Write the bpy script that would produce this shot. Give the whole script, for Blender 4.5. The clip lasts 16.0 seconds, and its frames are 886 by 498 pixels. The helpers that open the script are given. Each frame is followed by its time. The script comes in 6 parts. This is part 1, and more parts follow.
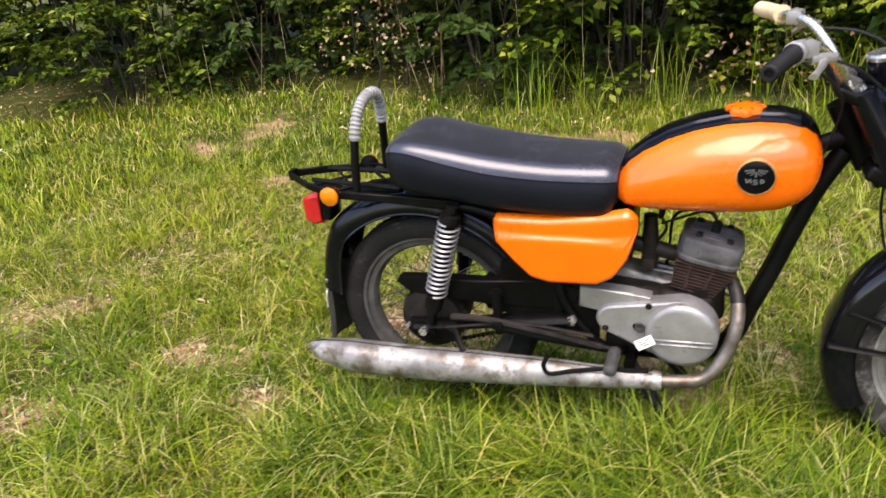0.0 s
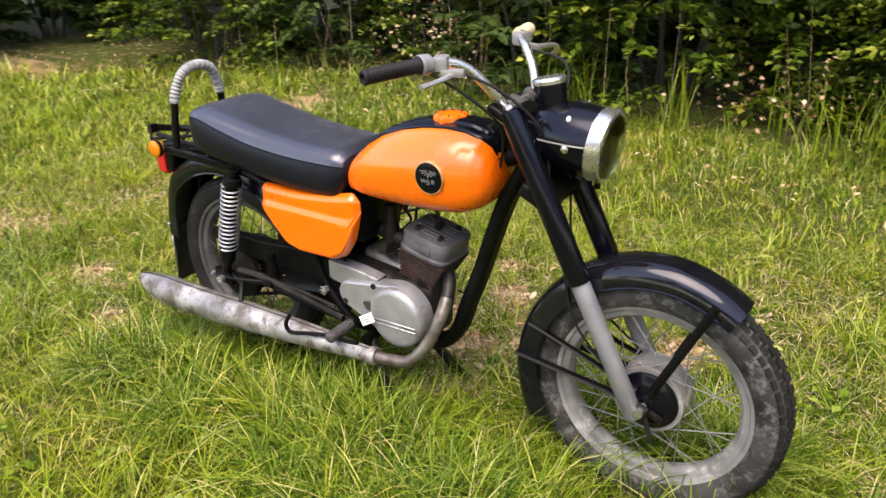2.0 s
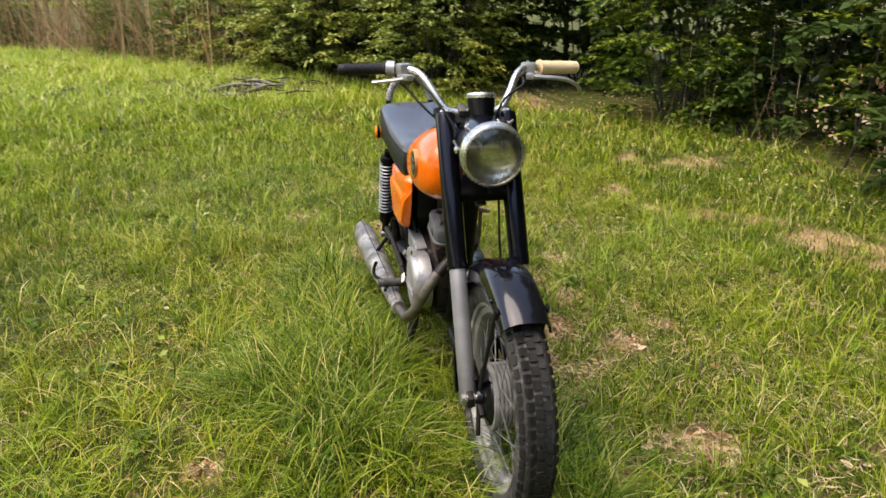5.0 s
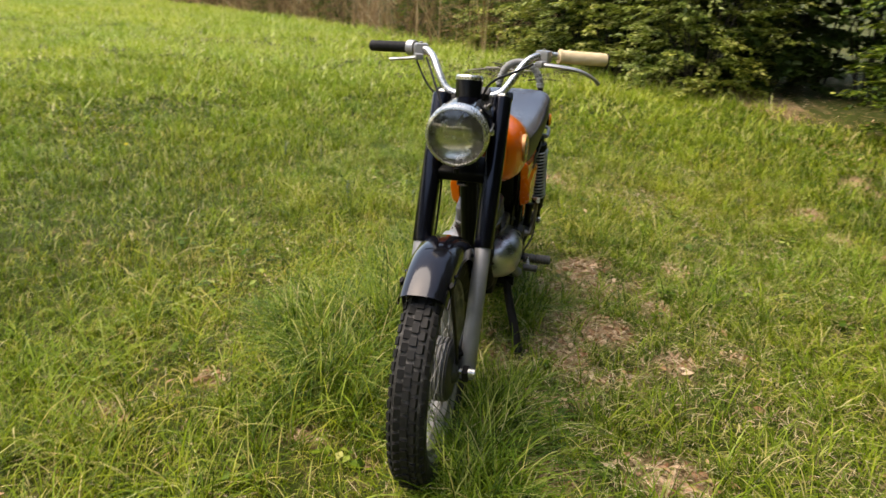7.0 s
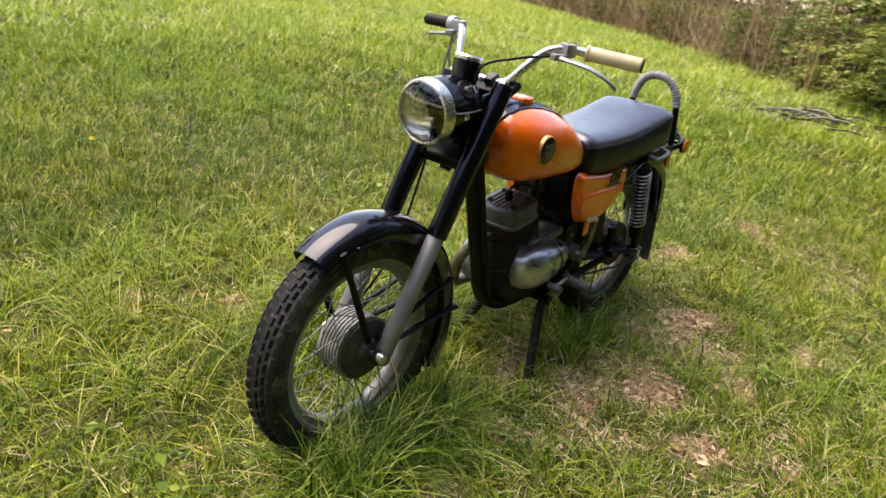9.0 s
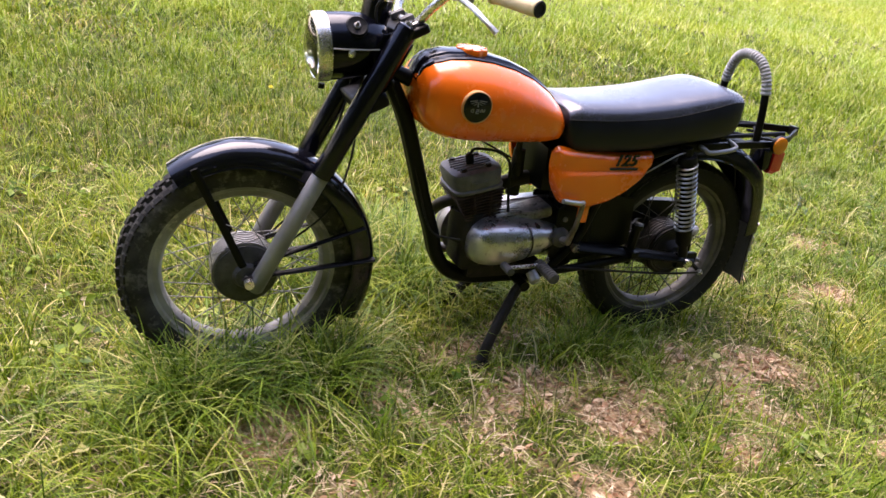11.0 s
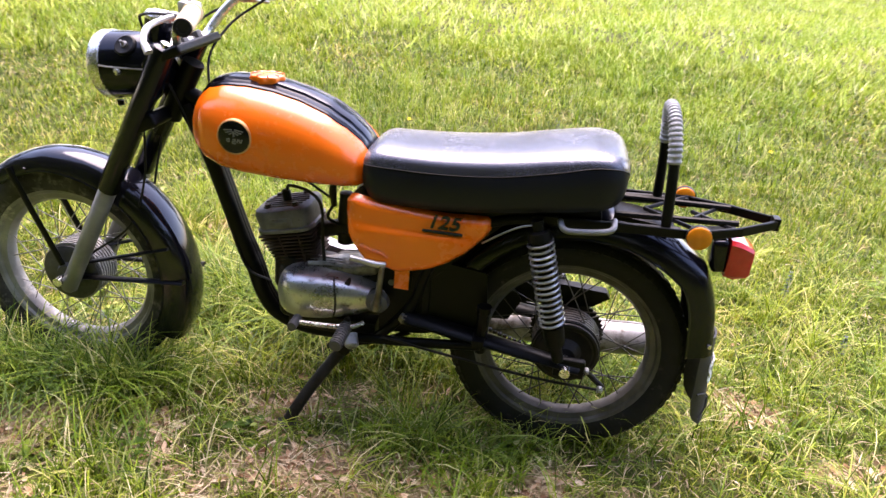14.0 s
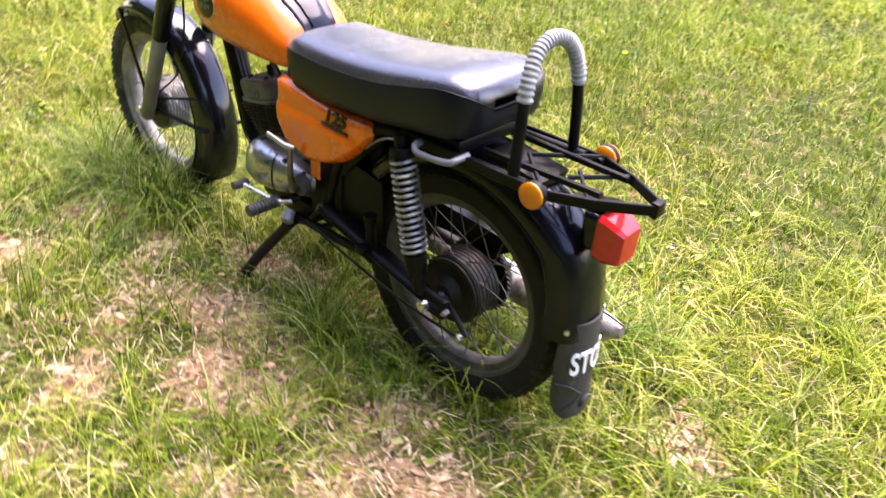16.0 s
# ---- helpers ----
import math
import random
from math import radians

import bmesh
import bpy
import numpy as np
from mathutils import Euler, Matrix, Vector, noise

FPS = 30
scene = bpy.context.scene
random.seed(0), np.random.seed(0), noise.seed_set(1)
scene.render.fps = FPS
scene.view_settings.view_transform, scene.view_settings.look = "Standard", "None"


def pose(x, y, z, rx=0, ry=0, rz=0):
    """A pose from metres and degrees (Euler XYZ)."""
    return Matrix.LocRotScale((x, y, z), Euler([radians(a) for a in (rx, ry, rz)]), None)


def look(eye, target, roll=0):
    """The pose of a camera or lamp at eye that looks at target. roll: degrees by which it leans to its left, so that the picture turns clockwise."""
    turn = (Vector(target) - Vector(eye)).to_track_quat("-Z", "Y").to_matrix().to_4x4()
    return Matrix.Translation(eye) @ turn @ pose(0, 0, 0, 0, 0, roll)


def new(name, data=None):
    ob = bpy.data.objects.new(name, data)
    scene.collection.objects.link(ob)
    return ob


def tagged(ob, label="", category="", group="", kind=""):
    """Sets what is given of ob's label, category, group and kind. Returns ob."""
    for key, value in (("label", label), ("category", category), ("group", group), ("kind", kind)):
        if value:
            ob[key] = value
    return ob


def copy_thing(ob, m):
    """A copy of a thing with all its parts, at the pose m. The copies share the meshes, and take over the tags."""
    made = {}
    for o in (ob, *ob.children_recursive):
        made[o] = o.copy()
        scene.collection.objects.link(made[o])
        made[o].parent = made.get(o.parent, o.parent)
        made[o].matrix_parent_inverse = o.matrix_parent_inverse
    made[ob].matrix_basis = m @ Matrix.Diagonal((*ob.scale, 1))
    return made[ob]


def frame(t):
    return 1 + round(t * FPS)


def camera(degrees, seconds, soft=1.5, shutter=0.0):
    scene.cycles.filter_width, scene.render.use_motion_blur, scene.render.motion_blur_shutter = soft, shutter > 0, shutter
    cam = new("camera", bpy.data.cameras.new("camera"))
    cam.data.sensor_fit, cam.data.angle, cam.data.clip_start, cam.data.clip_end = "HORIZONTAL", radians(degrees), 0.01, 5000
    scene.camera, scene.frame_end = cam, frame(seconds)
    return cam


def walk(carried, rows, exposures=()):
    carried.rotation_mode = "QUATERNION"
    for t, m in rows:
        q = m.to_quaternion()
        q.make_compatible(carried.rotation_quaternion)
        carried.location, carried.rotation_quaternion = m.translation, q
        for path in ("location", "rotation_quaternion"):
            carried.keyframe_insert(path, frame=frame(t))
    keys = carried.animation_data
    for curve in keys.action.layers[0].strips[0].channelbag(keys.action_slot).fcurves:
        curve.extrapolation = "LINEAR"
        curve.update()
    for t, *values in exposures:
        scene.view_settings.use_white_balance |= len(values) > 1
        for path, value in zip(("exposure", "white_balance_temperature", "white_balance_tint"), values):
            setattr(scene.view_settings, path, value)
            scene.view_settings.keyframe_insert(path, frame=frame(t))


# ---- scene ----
cam = camera(62.1, 16.0, soft=1.45, shutter=0.35)
EXPOSURES = [(0, 1.94, 7760, 18), (2.5, 2.06, 7900, 19), (4.2, 1.86, 8080, 15), (6.5, 1.67, 8500, 13), (8.2, 1.80, 8220, 14), (10.5, 2.37, 7460, 27), (12.5, 2.60, 7300, 30), (14.2, 2.96, 7360, 31), (16, 3.16, 7560, 32)]
PATH = [
    (0, (0.676, -1.73, 1.38), (-0.014, -0.062, 0.518), -6.1),
    (0.5, (0.855, -1.642, 1.352), (0.131, 0.049, 0.568), -3.8),
    (1, (1.066, -1.581, 1.334), (0.216, 0.067, 0.585), -5.0),
    (1.5, (1.352, -1.535, 1.352), (0.540, 0.121, 0.494), -3.0),
    (2, (1.686, -1.452, 1.349), (0.659, 0.043, 0.505), -1.4),
    (2.5, (1.943, -1.379, 1.346), (0.768, 0.02, 0.532), -2.1),
    (3, (2.217, -1.247, 1.277), (0.869, -0.048, 0.412), 0.5),
    (3.5, (2.472, -1.116, 1.280), (0.876, -0.197, 0.492), 0.1),
    (4, (2.714, -0.950, 1.262), (0.962, -0.250, 0.458), 1.0),
    (4.2, (2.734, -0.858, 1.25), (0.995, -0.224, 0.491), 1.0),
    (6.3, (3.008, 0.115, 1.258), (1.124, -0.038, 0.593), 2.7),
    (6.5, (2.965, 0.190, 1.255), (1.095, -0.027, 0.562), 3.3),
    (7, (2.923, 0.348, 1.253), (1.086, -0.03, 0.557), 2.5),
    (7.5, (2.932, 0.595, 1.246), (1.206, -0.088, 0.501), 2.1),
    (8, (2.842, 0.751, 1.245), (1.145, -0.051, 0.555), 1.2),
    (8.2, (2.775, 0.84, 1.242), (1.099, -0.005, 0.551), 3.3),
    (10.3, (1.800, 1.545, 1.222), (0.800, -0.010, 0.456), 4.4),
    (10.5, (1.680, 1.640, 1.230), (0.759, 0.034, 0.478), 3.3),
    (11, (1.54, 1.737, 1.228), (0.767, 0.102, 0.375), 8.5),
    (11.5, (1.303, 1.779, 1.204), (0.555, 0.094, 0.428), 8.9),
    (12, (1.073, 1.776, 1.302), (0.629, 0.017, 0.461), 6.8),
    (12.5, (0.833, 1.816, 1.316), (0.626, 0.035, 0.43), 6.2),
    (13, (0.63, 1.794, 1.329), (0.691, 0.05, 0.353), 3.9),
    (13.5, (0.367, 1.708, 1.316), (0.472, -0.075, 0.417), 7.7),
    (14, (0.055, 1.648, 1.302), (0.291, -0.143, 0.443), 5.0),
    (14.5, (-0.198, 1.575, 1.339), (0.3, -0.094, 0.356), 4.7),
    (15, (-0.400, 1.415, 1.338), (0.186, -0.157, 0.238), 5.8),
    (15.5, (-0.610, 1.285, 1.350), (0.243, -0.186, 0.277), 3.3),
    (16, (-0.940, 1.140, 1.328), (0.143, -0.160, 0.221), 5.9),
]
walk(cam, [(t, look(eye, target, roll)) for t, eye, target, roll in PATH], EXPOSURES)

# ---- world, sun ----
SUN_AZ, SUN_EL = radians(-80), radians(66)      # azimuth counted from +x towards +y
world = bpy.data.worlds.new("world")
scene.world = world
world.use_nodes = True
wn = world.node_tree.nodes
sky = wn.new("ShaderNodeTexSky")
sky.sky_type, sky.sun_disc = 'NISHITA', False
sky.sun_elevation, sky.sun_rotation = SUN_EL, radians(90) - SUN_AZ
sky.air_density, sky.dust_density, sky.ozone_density = 1.0, 1.2, 1.0
world.node_tree.links.new(sky.outputs[0], wn["Background"].inputs[0])
wn["Background"].inputs[1].default_value = 0.15
sun = new("sun", bpy.data.lights.new("sun", 'SUN'))
sun.data.energy, sun.data.angle, sun.data.color = 1.28, radians(52), (1.0, 0.99, 0.97)
sun.matrix_world = look((8 * math.cos(SUN_AZ), 8 * math.sin(SUN_AZ), 8 * math.tan(SUN_EL)), (0, 0, 0))


# ---- materials ----
def nodes_of(name):
    m = bpy.data.materials.new(name)
    m.use_nodes = True
    nt = m.node_tree
    return m, nt, nt.nodes["Principled BSDF"]


def link(nt, a, b):
    nt.links.new(a, b)


def noise_node(nt, vec, scale, detail=4.0, rough=0.55):
    n = nt.nodes.new("ShaderNodeTexNoise")
    n.inputs["Scale"].default_value, n.inputs["Detail"].default_value = scale, detail
    n.inputs["Roughness"].default_value = rough
    link(nt, vec, n.inputs["Vector"])
    return n.outputs["Fac"]


def ramp(nt, fac, stops):
    r = nt.nodes.new("ShaderNodeValToRGB")
    e = r.color_ramp.elements
    while len(e) < len(stops):
        e.new(0.5)
    for el, (p, c) in zip(e, stops):
        el.position = p
        el.color = (*c, 1) if len(c) == 3 else c
    link(nt, fac, r.inputs[0])
    return r.outputs[0]


def mix(nt, fac, a, b, mode='MIX'):
    m = nt.nodes.new("ShaderNodeMix")
    m.data_type, m.blend_type = 'RGBA', mode
    for sock, v in ((m.inputs[0], fac), (m.inputs[6], a), (m.inputs[7], b)):
        if isinstance(v, (int, float)):
            sock.default_value = v
        elif isinstance(v, tuple):
            sock.default_value = (*v, 1)
        else:
            link(nt, v, sock)
    return m.outputs[2]


def surface(name, c1, c2, rough=(0.3, 0.5), metal=0.0, big=9.0, fine=120.0, bump=0.1, coat=0.0, dirt=None, dirt_amount=0.5, spec=0.5, coat_rough=0.08, sheen_tint=None, sky_sheen=0.0):
    """Two colours blended by broad noise, fine grain in gloss and relief, and dirt in patches."""
    m, nt, p = nodes_of(name)
    co = nt.nodes.new("ShaderNodeTexCoord").outputs["Object"]
    a, b = noise_node(nt, co, big, 5), noise_node(nt, co, fine, 3)
    col = ramp(nt, a, [(0.35, c1), (0.65, c2)])
    if dirt:
        d = noise_node(nt, co, big * 2.3, 8, 0.7)
        edge = 0.72 - 0.3 * dirt_amount
        k = ramp(nt, d, [(edge, (0, 0, 0)), (edge + 0.14, (1, 1, 1))])
        col = mix(nt, k, col, dirt)
    link(nt, col, p.inputs["Base Color"])
    r = nt.nodes.new("ShaderNodeMapRange")
    r.inputs["To Min"].default_value, r.inputs["To Max"].default_value = rough
    r.inputs["From Min"].default_value, r.inputs["From Max"].default_value = 0.3, 0.7
    mm = nt.nodes.new("ShaderNodeMix")
    mm.inputs[0].default_value = 0.4
    link(nt, a, mm.inputs[2])
    link(nt, b, mm.inputs[3])
    link(nt, mm.outputs[0], r.inputs["Value"])
    link(nt, r.outputs[0], p.inputs["Roughness"])
    p.inputs["Metallic"].default_value = metal
    p.inputs["Coat Weight"].default_value = coat
    p.inputs["Coat Roughness"].default_value = coat_rough
    p.inputs["Specular IOR Level"].default_value = spec
    if sheen_tint:
        p.inputs["Specular Tint"].default_value = (*sheen_tint, 1)
    # Pale lavender sheen, imitating sky reflected at a low angle.
    if sky_sheen:
        p.inputs["Sheen Weight"].default_value, p.inputs["Sheen Roughness"].default_value = sky_sheen, 0.35
        p.inputs["Sheen Tint"].default_value = (0.93, 0.90, 1.0, 1)
    if bump:
        bp = nt.nodes.new("ShaderNodeBump")
        bp.inputs["Strength"].default_value, bp.inputs["Distance"].default_value = bump, 0.002
        link(nt, b, bp.inputs["Height"])
        link(nt, bp.outputs[0], p.inputs["Normal"])
    return m


ORANGE = surface("orange_paint", (0.87, 0.150, 0.006), (0.81, 0.128, 0.005), (0.20, 0.32), 0, 5, 60, 0.015, 0.45, (0.55, 0.13, 0.02), 0.12)
BLACK = surface("black_paint", (0.002, 0.002, 0.004), (0.004, 0.004, 0.006), (0.10, 0.22), 0, 8, 90, 0.03, 0.0, (0.008, 0.008, 0.010), 0.3, 0.30, sheen_tint=(0.80, 0.84, 1.0))
GUARD_BLACK = surface("mudguard_enamel", (0.003, 0.003, 0.005), (0.006, 0.006, 0.008), (0.06, 0.15), 0, 8, 90, 0.03, 0.18, (0.010, 0.010, 0.012), 0.3, 0.36, sheen_tint=(0.86, 0.88, 1.0))
FRAME_BLACK = surface("frame_black", (0.002, 0.002, 0.002), (0.004, 0.004, 0.004), (0.3, 0.55), 0, 12, 120, 0.12, 0, (0.014, 0.010, 0.008), 0.35, 0.13)
GREASE = surface("oily_metal", (0.006, 0.005, 0.0045), (0.022, 0.018, 0.015), (0.4, 0.7), 0.2, 18, 160, 0.3, 0, (0.034, 0.025, 0.018), 0.5, 0.25)
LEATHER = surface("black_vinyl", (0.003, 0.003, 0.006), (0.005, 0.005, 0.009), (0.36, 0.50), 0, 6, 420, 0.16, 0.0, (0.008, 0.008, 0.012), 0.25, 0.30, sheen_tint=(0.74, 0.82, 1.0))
# Seat-top vinyl lightened to carry the overhead sky's light.
SEAT_TOP = surface("skylit_vinyl", (0.014, 0.0145, 0.020), (0.024, 0.0255, 0.034), (0.21, 0.31), 0, 5, 420, 0.16, 0.0, (0.034, 0.035, 0.045), 0.3, 1.0, sheen_tint=(0.92, 0.92, 1.0), sky_sheen=0.20)
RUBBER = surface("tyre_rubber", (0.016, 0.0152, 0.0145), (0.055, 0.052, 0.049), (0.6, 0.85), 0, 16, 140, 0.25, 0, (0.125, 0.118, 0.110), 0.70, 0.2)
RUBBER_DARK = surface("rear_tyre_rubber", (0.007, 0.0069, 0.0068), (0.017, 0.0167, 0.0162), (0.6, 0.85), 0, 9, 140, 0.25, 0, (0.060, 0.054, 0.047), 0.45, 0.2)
GRIP_BLACK = surface("grip_rubber", (0.005, 0.005, 0.0055), (0.012, 0.012, 0.0125), (0.5, 0.7), 0, 20, 200, 0.2, spec=0.25)
GRIP_CREAM = surface("cream_foam", (0.62, 0.47, 0.27), (0.72, 0.58, 0.37), (0.6, 0.8), 0, 25, 300, 0.25, 0, (0.45, 0.32, 0.18), 0.3)
ALU = surface("cast_aluminium", (0.28, 0.277, 0.280), (0.41, 0.406, 0.410), (0.34, 0.52), 0.6, 11, 260, 0.18, 0, (0.11, 0.095, 0.083), 0.5)
ALU_POLISHED = surface("polished_aluminium", (0.30, 0.295, 0.30), (0.50, 0.495, 0.50), (0.22, 0.38), 0.85, 14, 260, 0.10, 0, (0.10, 0.085, 0.075), 0.55)
ALU_GREASY = surface("greasy_aluminium", (0.13, 0.127, 0.126), (0.33, 0.325, 0.322), (0.35, 0.55), 0.5, 22, 220, 0.2, 0, (0.03, 0.025, 0.021), 0.6)
HEAD_GREY = surface("dusty_cast_head", (0.078, 0.078, 0.083), (0.135, 0.135, 0.142), (0.45, 0.62), 0.3, 26, 220, 0.2, 0, (0.055, 0.050, 0.047), 0.5, 0.35)
ALU_DARK = surface("sooty_aluminium", (0.040, 0.039, 0.038), (0.092, 0.09, 0.087), (0.45, 0.65), 0.4, 20, 220, 0.25, 0, (0.03, 0.025, 0.02), 0.5, 0.35)
FIN_RUST = surface("rusty_fins", (0.026, 0.015, 0.012), (0.055, 0.033, 0.027), (0.6, 0.8), 0.1, 30, 220, 0.3, 0, (0.09, 0.075, 0.065), 0.3, 0.2)
SILVER = surface("silver_paint", (0.165, 0.165, 0.172), (0.235, 0.235, 0.243), (0.4, 0.55), 0.35, 12, 200, 0.08, 0, (0.15, 0.138, 0.125), 0.35)
SPOKE = surface("dull_spoke", (0.16, 0.155, 0.15), (0.30, 0.29, 0.28), (0.4, 0.6), 0.6, 20, 200, 0.05, 0, (0.14, 0.10, 0.07), 0.4)
RIM_DARK = surface("dark_rim", (0.040, 0.039, 0.038), (0.11, 0.108, 0.105), (0.45, 0.65), 0.25, 14, 240, 0.15, 0, (0.05, 0.043, 0.036), 0.5)
SPOKE_DARK = surface("dark_spoke", (0.030, 0.028, 0.026), (0.085, 0.08, 0.074), (0.45, 0.65), 0.4, 20, 200, 0.05, 0, (0.06, 0.045, 0.033), 0.4)
SPRING = surface("worn_spring", (0.30, 0.295, 0.29), (0.48, 0.475, 0.465), (0.25, 0.42), 0.75, 20, 200, 0.05, 0, (0.16, 0.14, 0.12), 0.45)
RIM = surface("dull_rim", (0.15, 0.147, 0.143), (0.30, 0.295, 0.287), (0.48, 0.66), 0.3, 9, 240, 0.15, 0, (0.46, 0.43, 0.39), 0.55)
CHROME = surface("worn_chrome", (0.50, 0.49, 0.46), (0.62, 0.61, 0.58), (0.18, 0.36), 0.9, 16, 200, 0.05, 0, (0.30, 0.24, 0.17), 0.4)
EXHAUST = surface("weathered_silencer", (0.17, 0.165, 0.160), (0.42, 0.41, 0.40), (0.32, 0.55), 0.5, 9, 160, 0.3, 0, (0.11, 0.088, 0.066), 0.85)
PIPE = surface("heat_stained_pipe", (0.07, 0.058, 0.047), (0.24, 0.215, 0.185), (0.30, 0.5), 0.7, 14, 160, 0.15, 0, (0.10, 0.06, 0.035), 0.6)
PIPE_DARK = surface("dark_pipe", (0.012, 0.010, 0.009), (0.05, 0.043, 0.037), (0.4, 0.6), 0.5, 18, 160, 0.2, 0, (0.10, 0.07, 0.05), 0.35)
TAPE = surface("grey_tape", (0.20, 0.20, 0.197), (0.34, 0.34, 0.333), (0.45, 0.65), 0, 25, 200, 0.3, 0, (0.12, 0.115, 0.11), 0.5)
BADGE_RIM = surface("tarnished_badge_rim", (0.45, 0.16, 0.04), (0.62, 0.36, 0.16), (0.3, 0.5), 0.3, 30, 200, 0.05)
WHITE = surface("white_paper", (0.78, 0.77, 0.72), (0.86, 0.85, 0.80), (0.6, 0.8), 0, 30, 200, 0.05)
WHITE_PAINT = surface("white_lettering", (0.72, 0.72, 0.70), (0.82, 0.82, 0.80), (0.5, 0.6), 0, 30, 300, 0.05)
FLAP = surface("dusty_rubber_flap", (0.012, 0.012, 0.012), (0.028, 0.027, 0.026), (0.5, 0.7), 0, 14, 160, 0.2, 0, (0.09, 0.082, 0.072), 0.4)


def glassy(name, colour, rough=0.15, trans=0.6):
    m, nt, p = nodes_of(name)
    co = nt.nodes.new("ShaderNodeTexCoord").outputs["Object"]
    n = noise_node(nt, co, 40, 3)
    link(nt, ramp(nt, n, [(0.3, tuple(0.85 * c for c in colour)), (0.7, colour)]), p.inputs["Base Color"])
    p.inputs["Roughness"].default_value, p.inputs["Transmission Weight"].default_value = rough, trans
    w = nt.nodes.new("ShaderNodeTexWave")
    w.inputs["Scale"].default_value = 60
    link(nt, co, w.inputs["Vector"])
    bp = nt.nodes.new("ShaderNodeBump")
    bp.inputs["Strength"].default_value, bp.inputs["Distance"].default_value = 0.06, 0.001
    link(nt, w.outputs["Fac"], bp.inputs["Height"])
    link(nt, bp.outputs[0], p.inputs["Normal"])
    return m


RED_LENS = glassy("red_lens", (0.56, 0.020, 0.022), 0.10, 0.08)
AMBER_LENS = glassy("amber_lens", (0.74, 0.22, 0.01), 0.18, 0.10)
LAMP_GLASS = glassy("fluted_glass", (0.95, 0.95, 0.93), 0.0, 1.0)
REFLECTOR = surface("lamp_reflector", (0.66, 0.665, 0.645), (0.76, 0.76, 0.74), (0.18, 0.32), 1.0, 30, 80, 0.10)


def leafy(name, stops, through_amount=0.4, rough=0.5, *patches, gloss=0.22):
    """Leaves and blades: each island its own tint, light passing through."""
    m, nt, p = nodes_of(name)
    g = nt.nodes.new("ShaderNodeNewGeometry")
    col = ramp(nt, g.outputs["Random Per Island"], stops)
    co = nt.nodes.new("ShaderNodeTexCoord").outputs["Object"]
    for patch in patches:
        k = ramp(nt, noise_node(nt, co, patch[0], 3), [(0.42, (0, 0, 0)), (0.62, (1, 1, 1))])
        col = mix(nt, k, col, mix(nt, 1.0, col, patch[1], 'MULTIPLY'))
    p.inputs["Roughness"].default_value = rough
    p.inputs["Specular IOR Level"].default_value = gloss
    link(nt, col, p.inputs["Base Color"])
    t = nt.nodes.new("ShaderNodeBsdfTranslucent")
    link(nt, col, t.inputs["Color"])
    s = nt.nodes.new("ShaderNodeMixShader")
    s.inputs[0].default_value = through_amount
    link(nt, p.outputs[0], s.inputs[1])
    link(nt, t.outputs[0], s.inputs[2])
    link(nt, s.outputs[0], nt.nodes["Material Output"].inputs["Surface"])
    return m


GRASS = leafy("grass_blade", [(0.0, (0.030, 0.055, 0.003)), (0.26, (0.098, 0.160, 0.007)), (0.56, (0.188, 0.265, 0.013)), (0.78, (0.30, 0.350, 0.036)), (0.90, (0.43, 0.385, 0.135)), (1.0, (0.60, 0.525, 0.29))], 0.20, 0.45, (0.55, (1.18, 1.04, 0.8)), (7.0, (0.54, 0.70, 0.56)), gloss=0.15)
GRASS_LUSH = leafy("lush_blade", [(0.0, (0.018, 0.045, 0.004)), (0.35, (0.080, 0.155, 0.012)), (0.75, (0.195, 0.290, 0.028)), (0.92, (0.35, 0.41, 0.10)), (1.0, (0.55, 0.49, 0.26))], 0.28, 0.42, (2.0, (1.15, 1.05, 0.9)), (9.0, (0.70, 0.80, 0.72)), gloss=0.17)
LEAF = leafy("hedge_leaf", [(0.0, (0.014, 0.032, 0.003)), (0.35, (0.055, 0.100, 0.007)), (0.7, (0.165, 0.240, 0.018)), (1.0, (0.36, 0.39, 0.08))], 0.30, 0.45, (0.5, (1.45, 1.2, 0.8)), (2.2, (0.42, 0.55, 0.5)))
# Hedge leaf made paler to carry the strong light on its sprays.
LEAF_SUNLIT = leafy("sunlit_hedge_leaf", [(0.0, (0.060, 0.095, 0.012)), (0.3, (0.19, 0.25, 0.035)), (0.65, (0.38, 0.44, 0.10)), (1.0, (0.62, 0.63, 0.28))], 0.35, 0.36, (0.5, (1.25, 1.1, 0.8)), (3.0, (0.55, 0.66, 0.6)), gloss=0.45)
# Pale grass, lightened further to stand in for sunlight on the outer meadow.
GRASS_PALE = leafy("pale_sun_tinted_grass", [(0.0, (0.13, 0.21, 0.010)), (0.4, (0.235, 0.330, 0.019)), (0.8, (0.345, 0.42, 0.050)), (1.0, (0.54, 0.52, 0.22))], 0.26, 0.45, (0.4, (1.15, 1.04, 0.85)), (2.0, (0.66, 0.80, 0.72)), gloss=0.15)
# Far blades lighter still, sunlight put into their colour.
GRASS_FAR = leafy("sun_tinted_far_grass", [(0.0, (0.20, 0.31, 0.02)), (0.4, (0.38, 0.48, 0.05)), (0.8, (0.54, 0.58, 0.13)), (1.0, (0.72, 0.68, 0.36))], 0.3, 0.45, (0.2, (1.15, 1.05, 0.9)), (0.8, (0.75, 0.86, 0.8)), gloss=0.2)
TREAD = surface("tread_rubber", (0.006, 0.0057, 0.0055), (0.012, 0.0115, 0.011), (0.5, 0.8), 0, 12, 140, 0.2, 0, (0.035, 0.030, 0.026), 0.35, 0.3)
